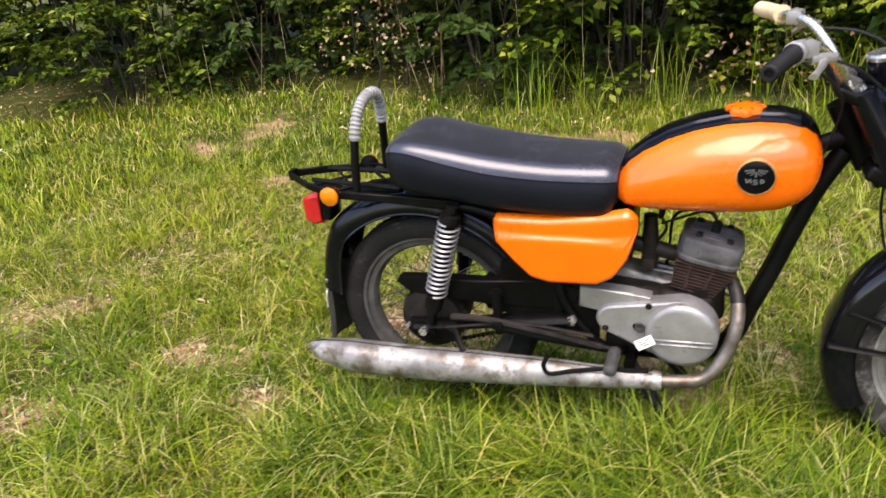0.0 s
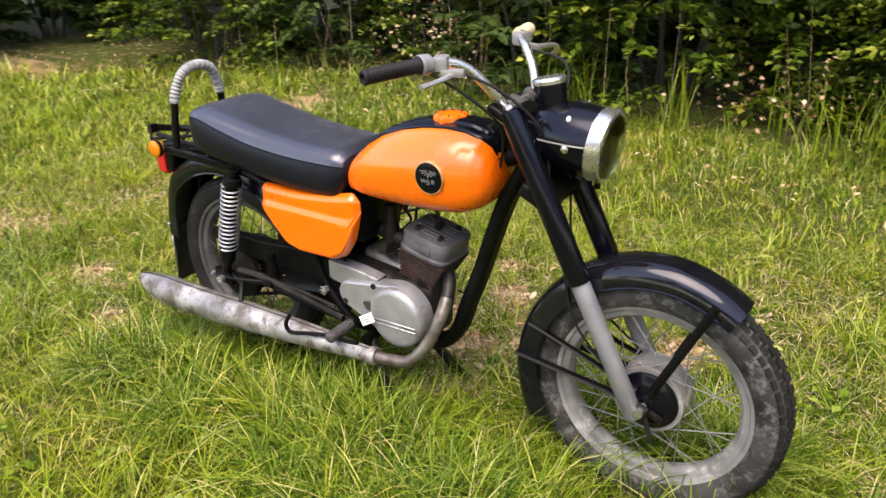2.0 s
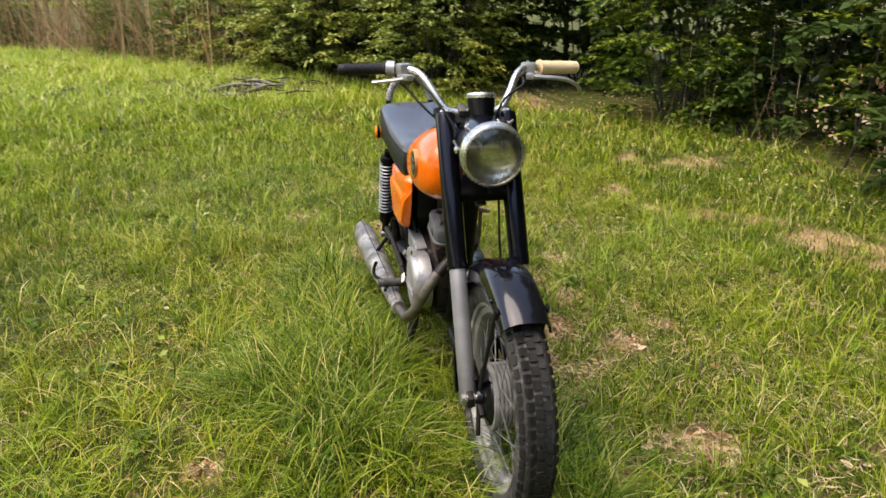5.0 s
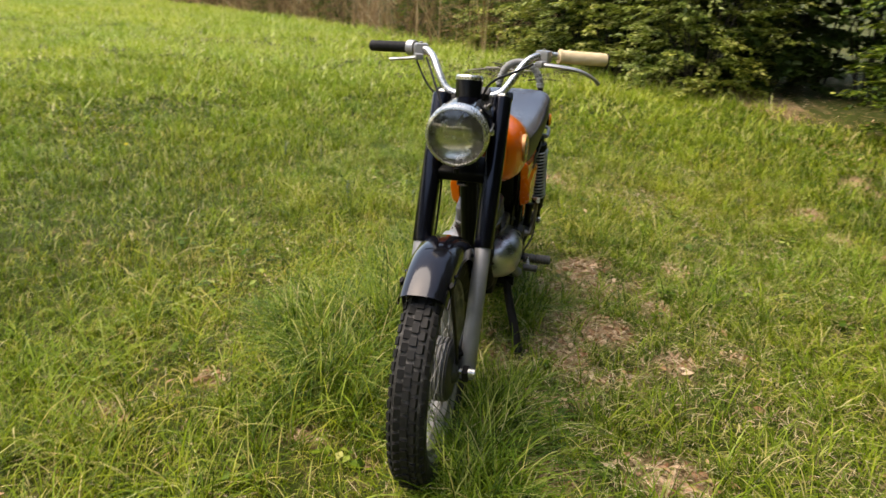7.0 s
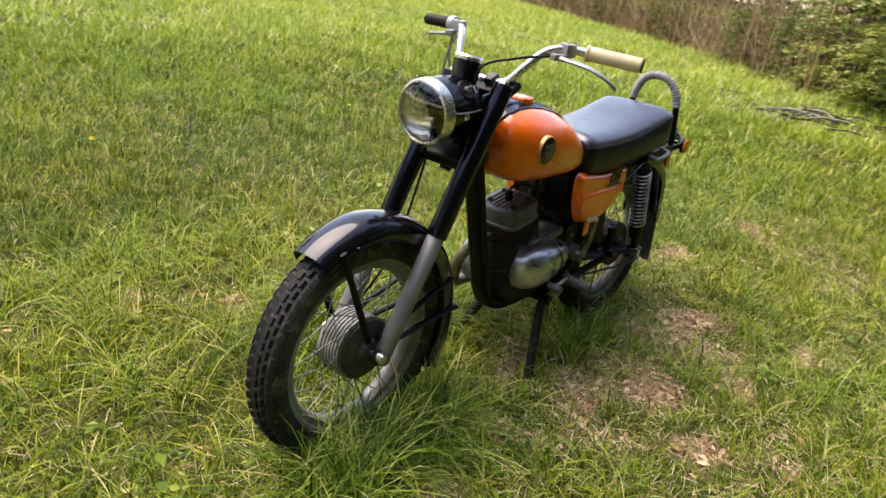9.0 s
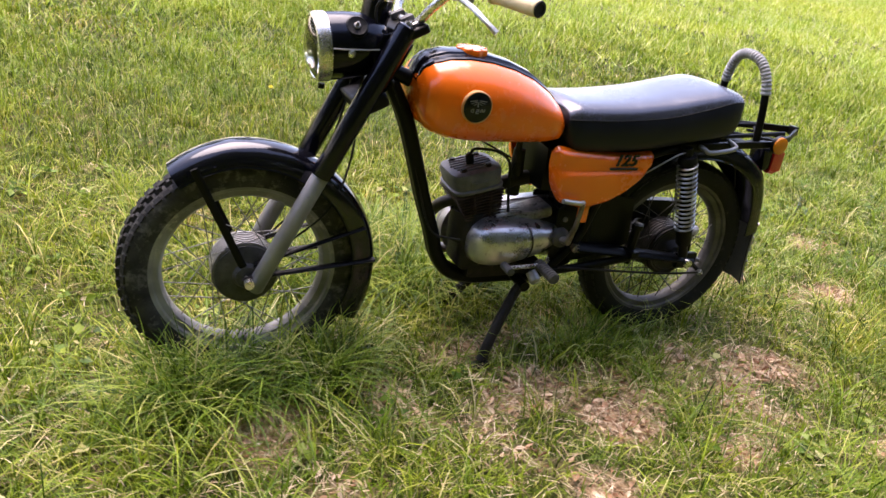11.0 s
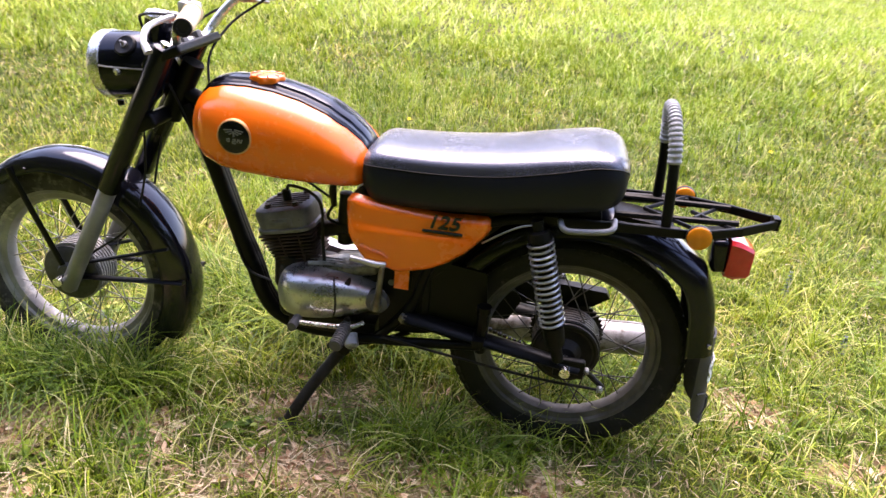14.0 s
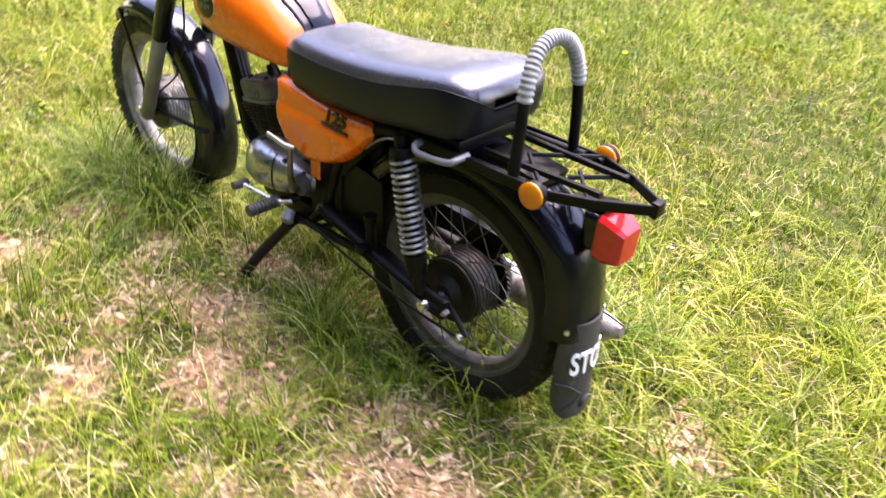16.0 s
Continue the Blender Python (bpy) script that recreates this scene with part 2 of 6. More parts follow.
LEAF_DARK = leafy("tree_leaf", [(0.0, (0.03, 0.06, 0.012)), (0.6, (0.05, 0.09, 0.018)), (1.0, (0.09, 0.13, 0.03))], 0.3, 0.5)
DEAD_LEAF = leafy("dead_leaf", [(0.0, (0.18, 0.078, 0.036)), (0.35, (0.44, 0.245, 0.135)), (0.7, (0.66, 0.44, 0.28)), (1.0, (0.78, 0.62, 0.44))], 0.2, 0.7)
DRY_STEM = leafy("dry_stem", [(0.0, (0.13, 0.085, 0.045)), (0.5, (0.40, 0.29, 0.165)), (1.0, (0.66, 0.54, 0.36))], 0.1, 0.7)
REED = leafy("dry_reed", [(0.0, (0.12, 0.066, 0.030)), (0.5, (0.40, 0.255, 0.120)), (1.0, (0.66, 0.47, 0.26))], 0.1, 0.7)
BLOSSOM = leafy("white_blossom", [(0.0, (0.70, 0.70, 0.60)), (1.0, (0.85, 0.85, 0.78))], 0.3, 0.6)
YELLOW_FLOWER = leafy("yellow_petal", [(0.0, (0.75, 0.62, 0.04)), (1.0, (0.85, 0.72, 0.08))], 0.3, 0.6)
VIOLET_FLOWER = leafy("violet_petal", [(0.0, (0.07, 0.065, 0.15)), (1.0, (0.22, 0.21, 0.34))], 0.3, 0.6)
BARK = surface("bark", (0.018, 0.014, 0.010), (0.042, 0.033, 0.025), (0.8, 0.95), 0, 6, 60, 0.8)


def ground_material():
    m, nt, p = nodes_of("meadow_soil")
    co = nt.nodes.new("ShaderNodeTexCoord").outputs["Object"]
    big, mid, fine = noise_node(nt, co, 0.6, 5), noise_node(nt, co, 9, 6, 0.65), noise_node(nt, co, 90, 5, 0.7)
    soil = ramp(nt, fine, [(0.32, (0.07, 0.042, 0.028)), (0.48, (0.35, 0.212, 0.136)), (0.66, (0.68, 0.485, 0.345))])
    # Moss green is darkened to paint shade into the gaps between blades.
    moss = ramp(nt, fine, [(0.3, (0.020, 0.030, 0.006)), (0.7, (0.085, 0.100, 0.022))])
    k = ramp(nt, mid, [(0.52, (0, 0, 0)), (0.74, (0.6, 0.6, 0.6))])
    worn = nt.nodes.new("ShaderNodeAttribute")
    worn.attribute_name = "worn"
    k = mix(nt, worn.outputs["Fac"], k, (1, 1, 1))
    col = mix(nt, k, moss, soil)
    tint = ramp(nt, big, [(0.35, (0.85, 0.95, 0.8)), (0.65, (1.1, 1.0, 0.85))])
    col = mix(nt, 1.0, col, tint, 'MULTIPLY')
    link(nt, col, p.inputs["Base Color"])
    p.inputs["Roughness"].default_value = 0.95
    p.inputs["Specular IOR Level"].default_value = 0.15
    bp = nt.nodes.new("ShaderNodeBump")
    bp.inputs["Strength"].default_value, bp.inputs["Distance"].default_value = 0.9, 0.012
    link(nt, fine, bp.inputs["Height"])
    link(nt, bp.outputs[0], p.inputs["Normal"])
    return m


SOIL = ground_material()


# ---- shaping helpers ----
def part(name, bm, material, parent=None, label="", sharp=38):
    me = bpy.data.meshes.new(name)
    bmesh.ops.recalc_face_normals(bm, faces=bm.faces[:])
    bm.to_mesh(me)
    bm.free()
    me.shade_smooth()
    me.set_sharp_from_angle(angle=radians(sharp))
    me.materials.append(material)
    ob = new(name, me)
    if parent:
        ob.parent = parent
    if label:
        tagged(ob, label)
    return ob


def curve_points(pts, k=8):
    """A smooth line through the points."""
    P = [Vector(p) for p in pts]
    P = [2 * P[0] - P[1]] + P + [2 * P[-1] - P[-2]]
    out = []
    for i in range(1, len(P) - 2):
        a, b, c, d = P[i - 1:i + 3]
        for j in range(k):
            t = j / k
            out.append(0.5 * (2 * b + (c - a) * t + (2 * a - 5 * b + 4 * c - d) * t * t + (3 * b - a - 3 * c + d) * t ** 3))
    return out + [P[-2]]


def sweep(bm, pts, r, n=10, squash=1.0):
    """A tube along points; r is one radius or one for each point."""
    P = [Vector(p) for p in pts]
    R = [float(v) for v in r] if isinstance(r, (list, tuple)) else [r] * len(P)
    side = None
    rings = []
    for i, p in enumerate(P):
        d = (P[min(i + 1, len(P) - 1)] - P[max(i - 1, 0)]).normalized()
        if side is None:
            side = d.cross(Vector((0, 0, 1)) if abs(d.z) < 0.9 else Vector((0, 1, 0))).normalized()
        side = (side - d * side.dot(d)).normalized()
        up = d.cross(side)
        rings.append([bm.verts.new(p + R[i] * (math.cos(a) * side + squash * math.sin(a) * up)) for a in [2 * math.pi * j / n for j in range(n)]])
    for a, b in zip(rings, rings[1:]):
        for j in range(n):
            bm.faces.new((a[j], a[(j + 1) % n], b[(j + 1) % n], b[j]))
    bm.faces.new(rings[0][::-1])
    bm.faces.new(rings[-1])
    return bm


def tube(pts, r, n=10, k=0, squash=1.0):
    return sweep(bmesh.new(), curve_points(pts, k) if k else pts, r, n, squash)


def radii(stops, count):
    """Radii along a line, from a few stops (place 0 to 1, radius)."""
    xs, rs = zip(*stops)
    return list(np.interp(np.linspace(0, 1, count), xs, rs))


def lathe(bm, profile, m, n=40):
    """Turns (place along the axis, radius) rows round the local z axis of m."""
    rings = []
    for z, r in profile:
        rings.append([bm.verts.new(m @ Vector((r * math.cos(2 * math.pi * j / n), r * math.sin(2 * math.pi * j / n), z))) for j in range(n)])
    for a, b in zip(rings, rings[1:]):
        for j in range(n):
            bm.faces.new((a[j], a[(j + 1) % n], b[(j + 1) % n], b[j]))
    if profile[0][1] > 1e-6:
        bm.faces.new(rings[0][::-1])
    if profile[-1][1] > 1e-6:
        bm.faces.new(rings[-1])
    bmesh.ops.remove_doubles(bm, verts=bm.verts[:], dist=1e-6)
    return bm


def along_y(x, y, z):
    """Local z runs to +y (the left side of the machine)."""
    return pose(x, y, z, -90)


def aim(a, b):
    """Local z runs from a to b."""
    d = Vector(b) - Vector(a)
    return Matrix.Translation(a) @ d.to_track_quat('Z', 'Y').to_matrix().to_4x4()


def rbox(bm, size, m, bev=0.004, seg=2):
    made = bmesh.ops.create_cube(bm, size=1.0, matrix=m @ Matrix.Diagonal((*size, 1)))["verts"]
    edges = list({e for v in made for e in v.link_edges})
    if bev:
        bmesh.ops.bevel(bm, geom=edges, offset=bev, segments=seg, affect='EDGES', profile=0.6)
    return bm


def block(size, m, bev=0.004, seg=2):
    return rbox(bmesh.new(), size, m, bev, seg)


def plate(bm, outline, y0, y1, bev=0.003, dome=0.0):
    """A flat piece with an outline in x and z, from y0 to y1 (the outer face), rim rounded."""
    c = Vector((sum(p[0] for p in outline) / len(outline), 0, sum(p[1] for p in outline) / len(outline)))
    s = 1 if y1 > y0 else -1
    loops = []
    for y, inset in ((y0, 0), (y1 - s * bev, 0), (y1 - s * bev * 0.3, bev * 0.3), (y1, bev), (y1 + s * dome, bev + 0.35 * dome * 6)):
        ring = []
        for x, z in outline:
            v = Vector((x, 0, z)) - c
            l = max(v.length, 1e-6)
            q = c + v * max(0.05, (l - inset) / l)
            ring.append(bm.verts.new((q.x, y, q.z)))
        loops.append(ring)
    n = len(outline)
    for a, b in zip(loops, loops[1:]):
        for j in range(n):
            bm.faces.new((a[j], a[(j + 1) % n], b[(j + 1) % n], b[j]))
    bm.faces.new(loops[0][::-1])
    bm.faces.new(loops[-1])
    return bm


def two_circles(c1, r1, c2, r2, n=16):
    """The outline round two circles, in x and z."""
    (x1, z1), (x2, z2) = c1, c2
    d, base = math.hypot(x2 - x1, z2 - z1), math.atan2(z2 - z1, x2 - x1)
    off = math.acos((r1 - r2) / d)
    out = []
    for i in range(n + 1):
        a = base + off + (2 * math.pi - 2 * off) * i / n
        out.append((x1 + r1 * math.cos(a), z1 + r1 * math.sin(a)))
    for i in range(n + 1):
        a = base - off + 2 * off * i / n
        out.append((x2 + r2 * math.cos(a), z2 + r2 * math.sin(a)))
    return out


def arc_shell(cx, cz, r, a0, a1, section, thick=0.003, n=40):
    """A mudguard: a section of (y, depth) rows carried round an axle; section(t) for t from 0 to 1."""
    bm = bmesh.new()
    rows = []
    for i in range(n + 1):
        t = i / n
        a = radians(a0 + (a1 - a0) * t)
        rr = r(t) if callable(r) else r
        rows.append([bm.verts.new((cx + (rr + d) * math.cos(a), y, cz + (rr + d) * math.sin(a))) for y, d in section(t)])
    for p, q in zip(rows, rows[1:]):
        for j in range(len(p) - 1):
            bm.faces.new((p[j], p[j + 1], q[j + 1], q[j]))
    bmesh.ops.recalc_face_normals(bm, faces=bm.faces[:])
    bmesh.ops.solidify(bm, geom=bm.faces[:], thickness=thick)
    return bm


def lettering(text, size, m, depth=0.001, shear=0.0):
    """Raised writing as a mesh, laid by m."""
    cu = bpy.data.curves.new("text", 'FONT')
    cu.body, cu.size, cu.extrude, cu.shear = text, size, depth, shear
    cu.align_x, cu.align_y, cu.offset = 'CENTER', 'CENTER', size * 0.02
    ob = new("text", cu)
    bpy.context.view_layer.update()
    me = bpy.data.meshes.new_from_object(ob.evaluated_get(bpy.context.evaluated_depsgraph_get()))
    bpy.data.objects.remove(ob)
    bm = bmesh.new()
    bm.from_mesh(me)
    bm.transform(m)
    return bm


# ---- the meadow ----
rng = np.random.default_rng(7)
HEDGE_X = np.array([-24, -18, -14, -10.3, -7, -5.6, -4, -2, 0, 2, 6, 22.0])
HEDGE_Y = np.array([-18, -10.5, -4.8, -1.4, 0.8, 2.1, 3.2, 3.5, 3.3, 3.2, 3.7, 5.0])
BARE = np.array([(0.59, 0.35, 0.15), (0.50, 0.20, 0.10), (0.18, 0.32, 0.15), (-0.03, 0.25, 0.11), (-0.12, 0.43, 0.14), (-0.36, 0.33, 0.13), (1.30, 0.31, 0.10), (0.36, 0.44, 0.13), (1.26, 0.32, 0.09), (0.93, 0.28, 0.10), (0.62, 0.05, 0.13), (1.20, 0.24, 0.07),
                 (1.18, 0.66, 0.12), (0.50, 0.70, 0.08), (1.27, -0.35, 0.07), (-0.66, -0.20, 0.09), (-0.58, -0.30, 0.07), (0.40, 0.95, 0.07), (0.0, 0.64, 0.10), (-0.45, 0.75, 0.10), (-2.45, 2.14, 0.22), (-0.40, 2.32, 0.26), (0.05, 2.45, 0.24), (-0.85, 2.2, 0.16),
                 (-1.05, -0.02, 0.08), (-0.82, -0.02, 0.08), (-1.8, 0.12, 0.22), (-1.33, -0.44, 0.10), (-2.3, 2.6, 0.2), (1.07, -0.77, 0.07), (1.31, -0.98, 0.09), (-1.1, 1.95, 0.15), (0.29, -0.44, 0.05), (-1.18, 1.68, 0.13), (-1.69, 1.66, 0.13), (-5.9, 2.2, 0.4), (-5.4, 2.1, 0.25), (-6.4, 2.6, 0.35)])


def wavy(x, y, scale, seed):
    """Soft random height between about -1 and 1."""
    r = np.random.default_rng(seed)
    out = np.zeros_like(x)
    for i in range(7):
        a, f, p = r.uniform(0, 2 * np.pi), scale * r.uniform(0.5, 1.8), r.uniform(0, 6.28)
        out += np.sin(f * (x * np.cos(a) + y * np.sin(a)) + p)
    return out / 3.0


def lie(x, y):
    """The height of the ground."""
    far = np.clip(np.hypot(x - 0.6, y) - 1.2, 0, 1)
    return 0.010 * wavy(x, y, 5.0, 3) + 0.02 * far * wavy(x, y, 1.2, 4)


def bareness(x, y):
    d = np.full_like(x, 9.0)
    for bx, by, br in BARE:
        d = np.minimum(d, np.hypot(x - bx, y - by) / (0.90 * br))
    d += 0.46 * wavy(x, y, 20.0, 11) + 0.22 * wavy(x, y, 52.0, 12)
    return np.clip(1.35 - d, 0, 1)


def quick_mesh(name, verts, tris):
    me = bpy.data.meshes.new(name)
    me.vertices.add(len(verts))
    me.vertices.foreach_set("co", np.ascontiguousarray(verts, dtype=np.float32).ravel())
    me.loops.add(tris.size)
    me.loops.foreach_set("vertex_index", np.ascontiguousarray(tris, dtype=np.int32).ravel())
    me.polygons.add(len(tris))
    me.polygons.foreach_set("loop_start", np.arange(0, tris.size, 3, dtype=np.int32))
    me.update(calc_edges=True)
    return me


def ground_sheet():
    g = np.concatenate([[-900, -300, -120, -60, -40], np.arange(-28, -6, 2.0), np.arange(-6, -2.6, 0.15), np.arange(-2.6, 3.1, 0.045), np.arange(3.1, 6.01, 0.15), np.arange(8, 30, 2.0), [40, 60, 120, 300, 900]])
    X, Y = np.meshgrid(g, g)
    Z = lie(X, Y)
    n = len(g)
    i = np.arange(n * n).reshape(n, n)
    a, b, c, d = i[:-1, :-1].ravel(), i[:-1, 1:].ravel(), i[1:, 1:].ravel(), i[1:, :-1].ravel()
    me = quick_mesh("ground", np.stack([X.ravel(), Y.ravel(), Z.ravel()], 1), np.concatenate([np.stack([a, b, c], 1), np.stack([a, c, d], 1)]))
    me.attributes.new("worn", 'FLOAT', 'POINT').data.foreach_set("value", np.clip(1.0 * bareness(X.ravel(), Y.ravel()) - 0.05, 0, 0.95).astype(np.float32))
    me.shade_smooth()
    me.materials.append(SOIL)
    return tagged(new("ground", me), "trampled meadow soil with dry thatch and moss", "ground", kind="structure")


ground_sheet()


def blades(name, x, y, length, width, bend, material, levels=3, label="", z=None):
    """Curved, tapering blades of grass at x, y; one mesh."""
    n = len(x)
    z = lie(x, y) - 0.004 if z is None else z
    a = rng.uniform(0, 2 * np.pi, n)
    turn = a + rng.normal(np.pi / 2, 0.5, n)
    out = np.stack([np.cos(a), np.sin(a), np.zeros(n)], 1)
    side = np.stack([np.cos(turn), np.sin(turn), np.zeros(n)], 1)
    base = np.stack([x, y, z], 1)
    rows = []
    for k in range(levels):
        t = k / levels
        c = base + out * (length * bend * t ** 1.7)[:, None]
        c[:, 2] += length * t * (1 - 0.45 * bend * t)
        w = (width * (1 - 0.55 * t ** 2))[:, None] * side * 0.5
        rows += [c - w, c + w]
    tip = base + out * (length * bend)[:, None]
    tip[:, 2] += length * (1 - 0.55 * bend)
    rows.append(tip)
    v = np.stack(rows, 1)
    per = 2 * levels + 1
    t = []
    for k in range(levels - 1):
        q = 2 * k
        t += [(q, q + 1, q + 3), (q, q + 3, q + 2)]
    q = 2 * (levels - 1)
    t.append((q, q + 1, q + 2))
    tris = (np.arange(n)[:, None, None] * per + np.array(t)[None]).reshape(-1, 3)
    me = quick_mesh(name, v.reshape(-1, 3), tris)
    me.materials.append(material)
    ob = new(name, me)
    return tagged(ob, label, "grass", kind="stuff")


def scatter(x0, x1, y0, y1, per_m2):
    n = int((x1 - x0) * (y1 - y0) * per_m2)
    return rng.uniform(x0, x1, n), rng.uniform(y0, y1, n)


def inside(x, y, margin=0.0):
    return y < np.interp(x, HEDGE_X, HEDGE_Y) - margin


def by_wheels(x, y):
    return np.exp(-(((x - 1.27) / 0.36) ** 4 + ((y - 0.12) / 0.09) ** 2)) + 0.22 * np.exp(-(((x + 0.04) / 0.36) ** 4 + ((y - 0.11) / 0.08) ** 2)) + np.exp(-(((x - 0.58) / 0.26) ** 4 + ((y + 0.27) / 0.10) ** 2)) + 0.25 * np.exp(-(((x - 0.60) / 0.45) ** 4 + ((y - 0.02) / 0.08) ** 2)) + 0.7 * np.exp(-(((x - 0.27) / 0.16) ** 4 + ((y - 0.15) / 0.07) ** 2)) + 0.8 * np.exp(-(((x - 1.36) / 0.30) ** 4 + ((y - 0.20) / 0.10) ** 2))


def tall(x, y):
    """Where the grass stands longer: along the machine and in tufts."""
    r = np.exp(-((y + 0.40) / 0.24) ** 2) * np.clip((x + 0.6) / 0.3, 0, 1) * np.clip((1.35 - x) / 0.4, 0, 1)
    return np.clip(1.05 * r + 0.6 * by_wheels(x, y) + 0.25 * wavy(x, y, 3.0, 21) + 0.2 * wavy(x, y, 9.0, 22), 0, 1)


def tufts(x, y, blades_each, spread):
    """Blades gathered round tuft centres: their places, and the tuft that each belongs to."""
    k = np.repeat(np.arange(len(x)), blades_each)
    return x[k] + rng.normal(0, spread, len(k)), y[k] + rng.normal(0, spread, len(k)), k


def near(x, y):
    return (x > -2.6) & (x < 3.1) & (y > -1.5) & (y < 1.7)


# near lawn: a short thatch, and tufts over it
x, y = scatter(-2.6, 3.1, -1.5, 1.7, 6800)
b, t = bareness(x, y), tall(x, y)
keep = rng.random(len(x)) > b * 0.90
x, y, t = x[keep], y[keep], t[keep]
n = len(x)
blades("short_grass", x, y, rng.uniform(0.025, 0.075, n) * (1 + 0.7 * t), rng.uniform(0.0019, 0.0042, n), rng.uniform(0.3, 1.35, n), GRASS, 2,
       "short green meadow grass mixed with dry straw blades")
x, y = scatter(-2.6, 3.1, -1.5, 1.7, 380)
keep = (rng.random(len(x)) > bareness(x, y) * 0.86) & (rng.random(len(x)) < 0.42 + 0.5 * tall(x, y) + 0.30 * wavy(x, y, 5.0, 41))
x, y = x[keep], y[keep]
size = rng.uniform(0.55, 1.3, len(x)) * (0.8 + 0.5 * tall(x, y))
# More pale tufts away from the machine, leading into the painted brighter distance.
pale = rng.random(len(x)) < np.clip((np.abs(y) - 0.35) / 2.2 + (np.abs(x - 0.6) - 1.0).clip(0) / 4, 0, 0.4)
for name, mine, material, words in (("tufted_grass", ~pale, GRASS, "tufts of green meadow grass with bent blades"), ("pale_tufted_grass", pale, GRASS_PALE, "pale tufts of meadow grass with bent blades")):
    px, py, k = tufts(x[mine], y[mine], 21, 0.020)
    n = len(px)
    blades(name, px, py, (0.055 + 0.19 * rng.random(n) ** 1.6) * size[mine][k], rng.uniform(0.0018, 0.0046, n), rng.uniform(0.3, 1.4, n), material, 4, words)
# mid meadow, thinning out with the distance
x, y = scatter(-6.5, 5.5, -6.5, 4.2, 2500)
away = np.hypot(x - 0.4, y)
keep = ~near(x, y) & inside(x, y, 0.0) & (rng.random(len(x)) > 0.7 * bareness(x, y)) & (rng.random(len(x)) < np.clip(1.5 - away / 4.6, 0.40, 1))
x, y, away = x[keep], y[keep], away[keep]
n = len(x)
blades("meadow_grass", x, y, rng.uniform(0.035, 0.095, n), rng.uniform(0.0032, 0.0060, n) * np.clip(away / 2.4, 1, 2.2), rng.uniform(0.25, 1.2, n), GRASS, 2,
       "uneven green meadow grass with yellowing tips")
x, y = scatter(-6.5, 5.5, -6.5, 4.2, 150)
keep = ~near(x, y) & inside(x, y, 0.05) & (rng.random(len(x)) > 0.9 * bareness(x, y)) & (rng.random(len(x)) < 0.55 + 0.45 * wavy(x, y, 2.5, 31))
x, y = x[keep], y[keep]
# Pale share paints sunlight in outward, and shade in beside the hedge.
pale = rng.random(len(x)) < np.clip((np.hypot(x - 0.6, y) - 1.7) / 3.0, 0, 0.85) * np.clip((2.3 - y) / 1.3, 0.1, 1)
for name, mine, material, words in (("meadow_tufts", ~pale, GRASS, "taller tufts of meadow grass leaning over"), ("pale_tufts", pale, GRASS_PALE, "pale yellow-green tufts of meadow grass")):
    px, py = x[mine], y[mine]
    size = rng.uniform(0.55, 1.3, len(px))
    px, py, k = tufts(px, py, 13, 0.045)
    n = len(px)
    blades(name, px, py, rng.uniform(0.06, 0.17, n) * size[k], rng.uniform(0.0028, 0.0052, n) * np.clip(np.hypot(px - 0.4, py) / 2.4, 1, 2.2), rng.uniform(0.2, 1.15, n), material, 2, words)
# far meadow, sunlight painted in by paler blades
x, y = scatter(-30, 8, -32, 4.5, 38)
keep = (rng.random(len(x)) < np.where((x > -6.5) & (x < 5.5) & (y > -6.5), np.clip((np.hypot(x - 0.4, y) - 4.2) / 3.2, 0, 1) ** 1.5, 1)) & inside(x, y, -0.3)
x, y = x[keep], y[keep]
size = rng.uniform(0.6, 1.3, len(x))
x, y, k = tufts(x, y, 8, 0.10)
n = len(x)
blades("far_grass", x, y, rng.uniform(0.10, 0.24, n) * size[k], rng.uniform(0.014, 0.030, n), rng.uniform(0.2, 1.0, n), GRASS_FAR, 1, "taller meadow grass further off, pale with painted-in sunlight")
x, y = scatter(-75, 25, -75, -6, 1.6)
keep = ~((x > -30) & (x < 8) & (y > -32)) & inside(x, y, -0.3)
x, y = x[keep], y[keep]
x, y, k = tufts(x, y, 6, 0.3)
n = len(x)
blades("distant_grass", x, y, rng.uniform(0.15, 0.40, n), rng.uniform(0.05, 0.12, n), rng.uniform(0.2, 1.0, n), GRASS_FAR, 1, "distant meadow grass, pale with sunlight put into its colour")
# lush tufts beside the machine
x, y = scatter(-0.9, 1.75, -0.95, 0.55, 560)
t = np.maximum(tall(x, y) * (1 - bareness(x, y)), np.clip(0.8 * by_wheels(x, y), 0, 1))
keep = rng.random(len(x)) < np.clip(t - 0.25, 0, 1) * 1.4
x, y, t = x[keep], y[keep], t[keep]
x, y, k = tufts(x, y, 20, 0.017)
n = len(x)
blades("lush_grass", x, y, rng.uniform(0.10, 0.30, n) * (0.5 + 0.6 * t[k]), rng.uniform(0.0022, 0.0052, n), rng.uniform(0.3, 1.35, n), GRASS_LUSH, 5,
       "long dark green grass growing up round the wheels")


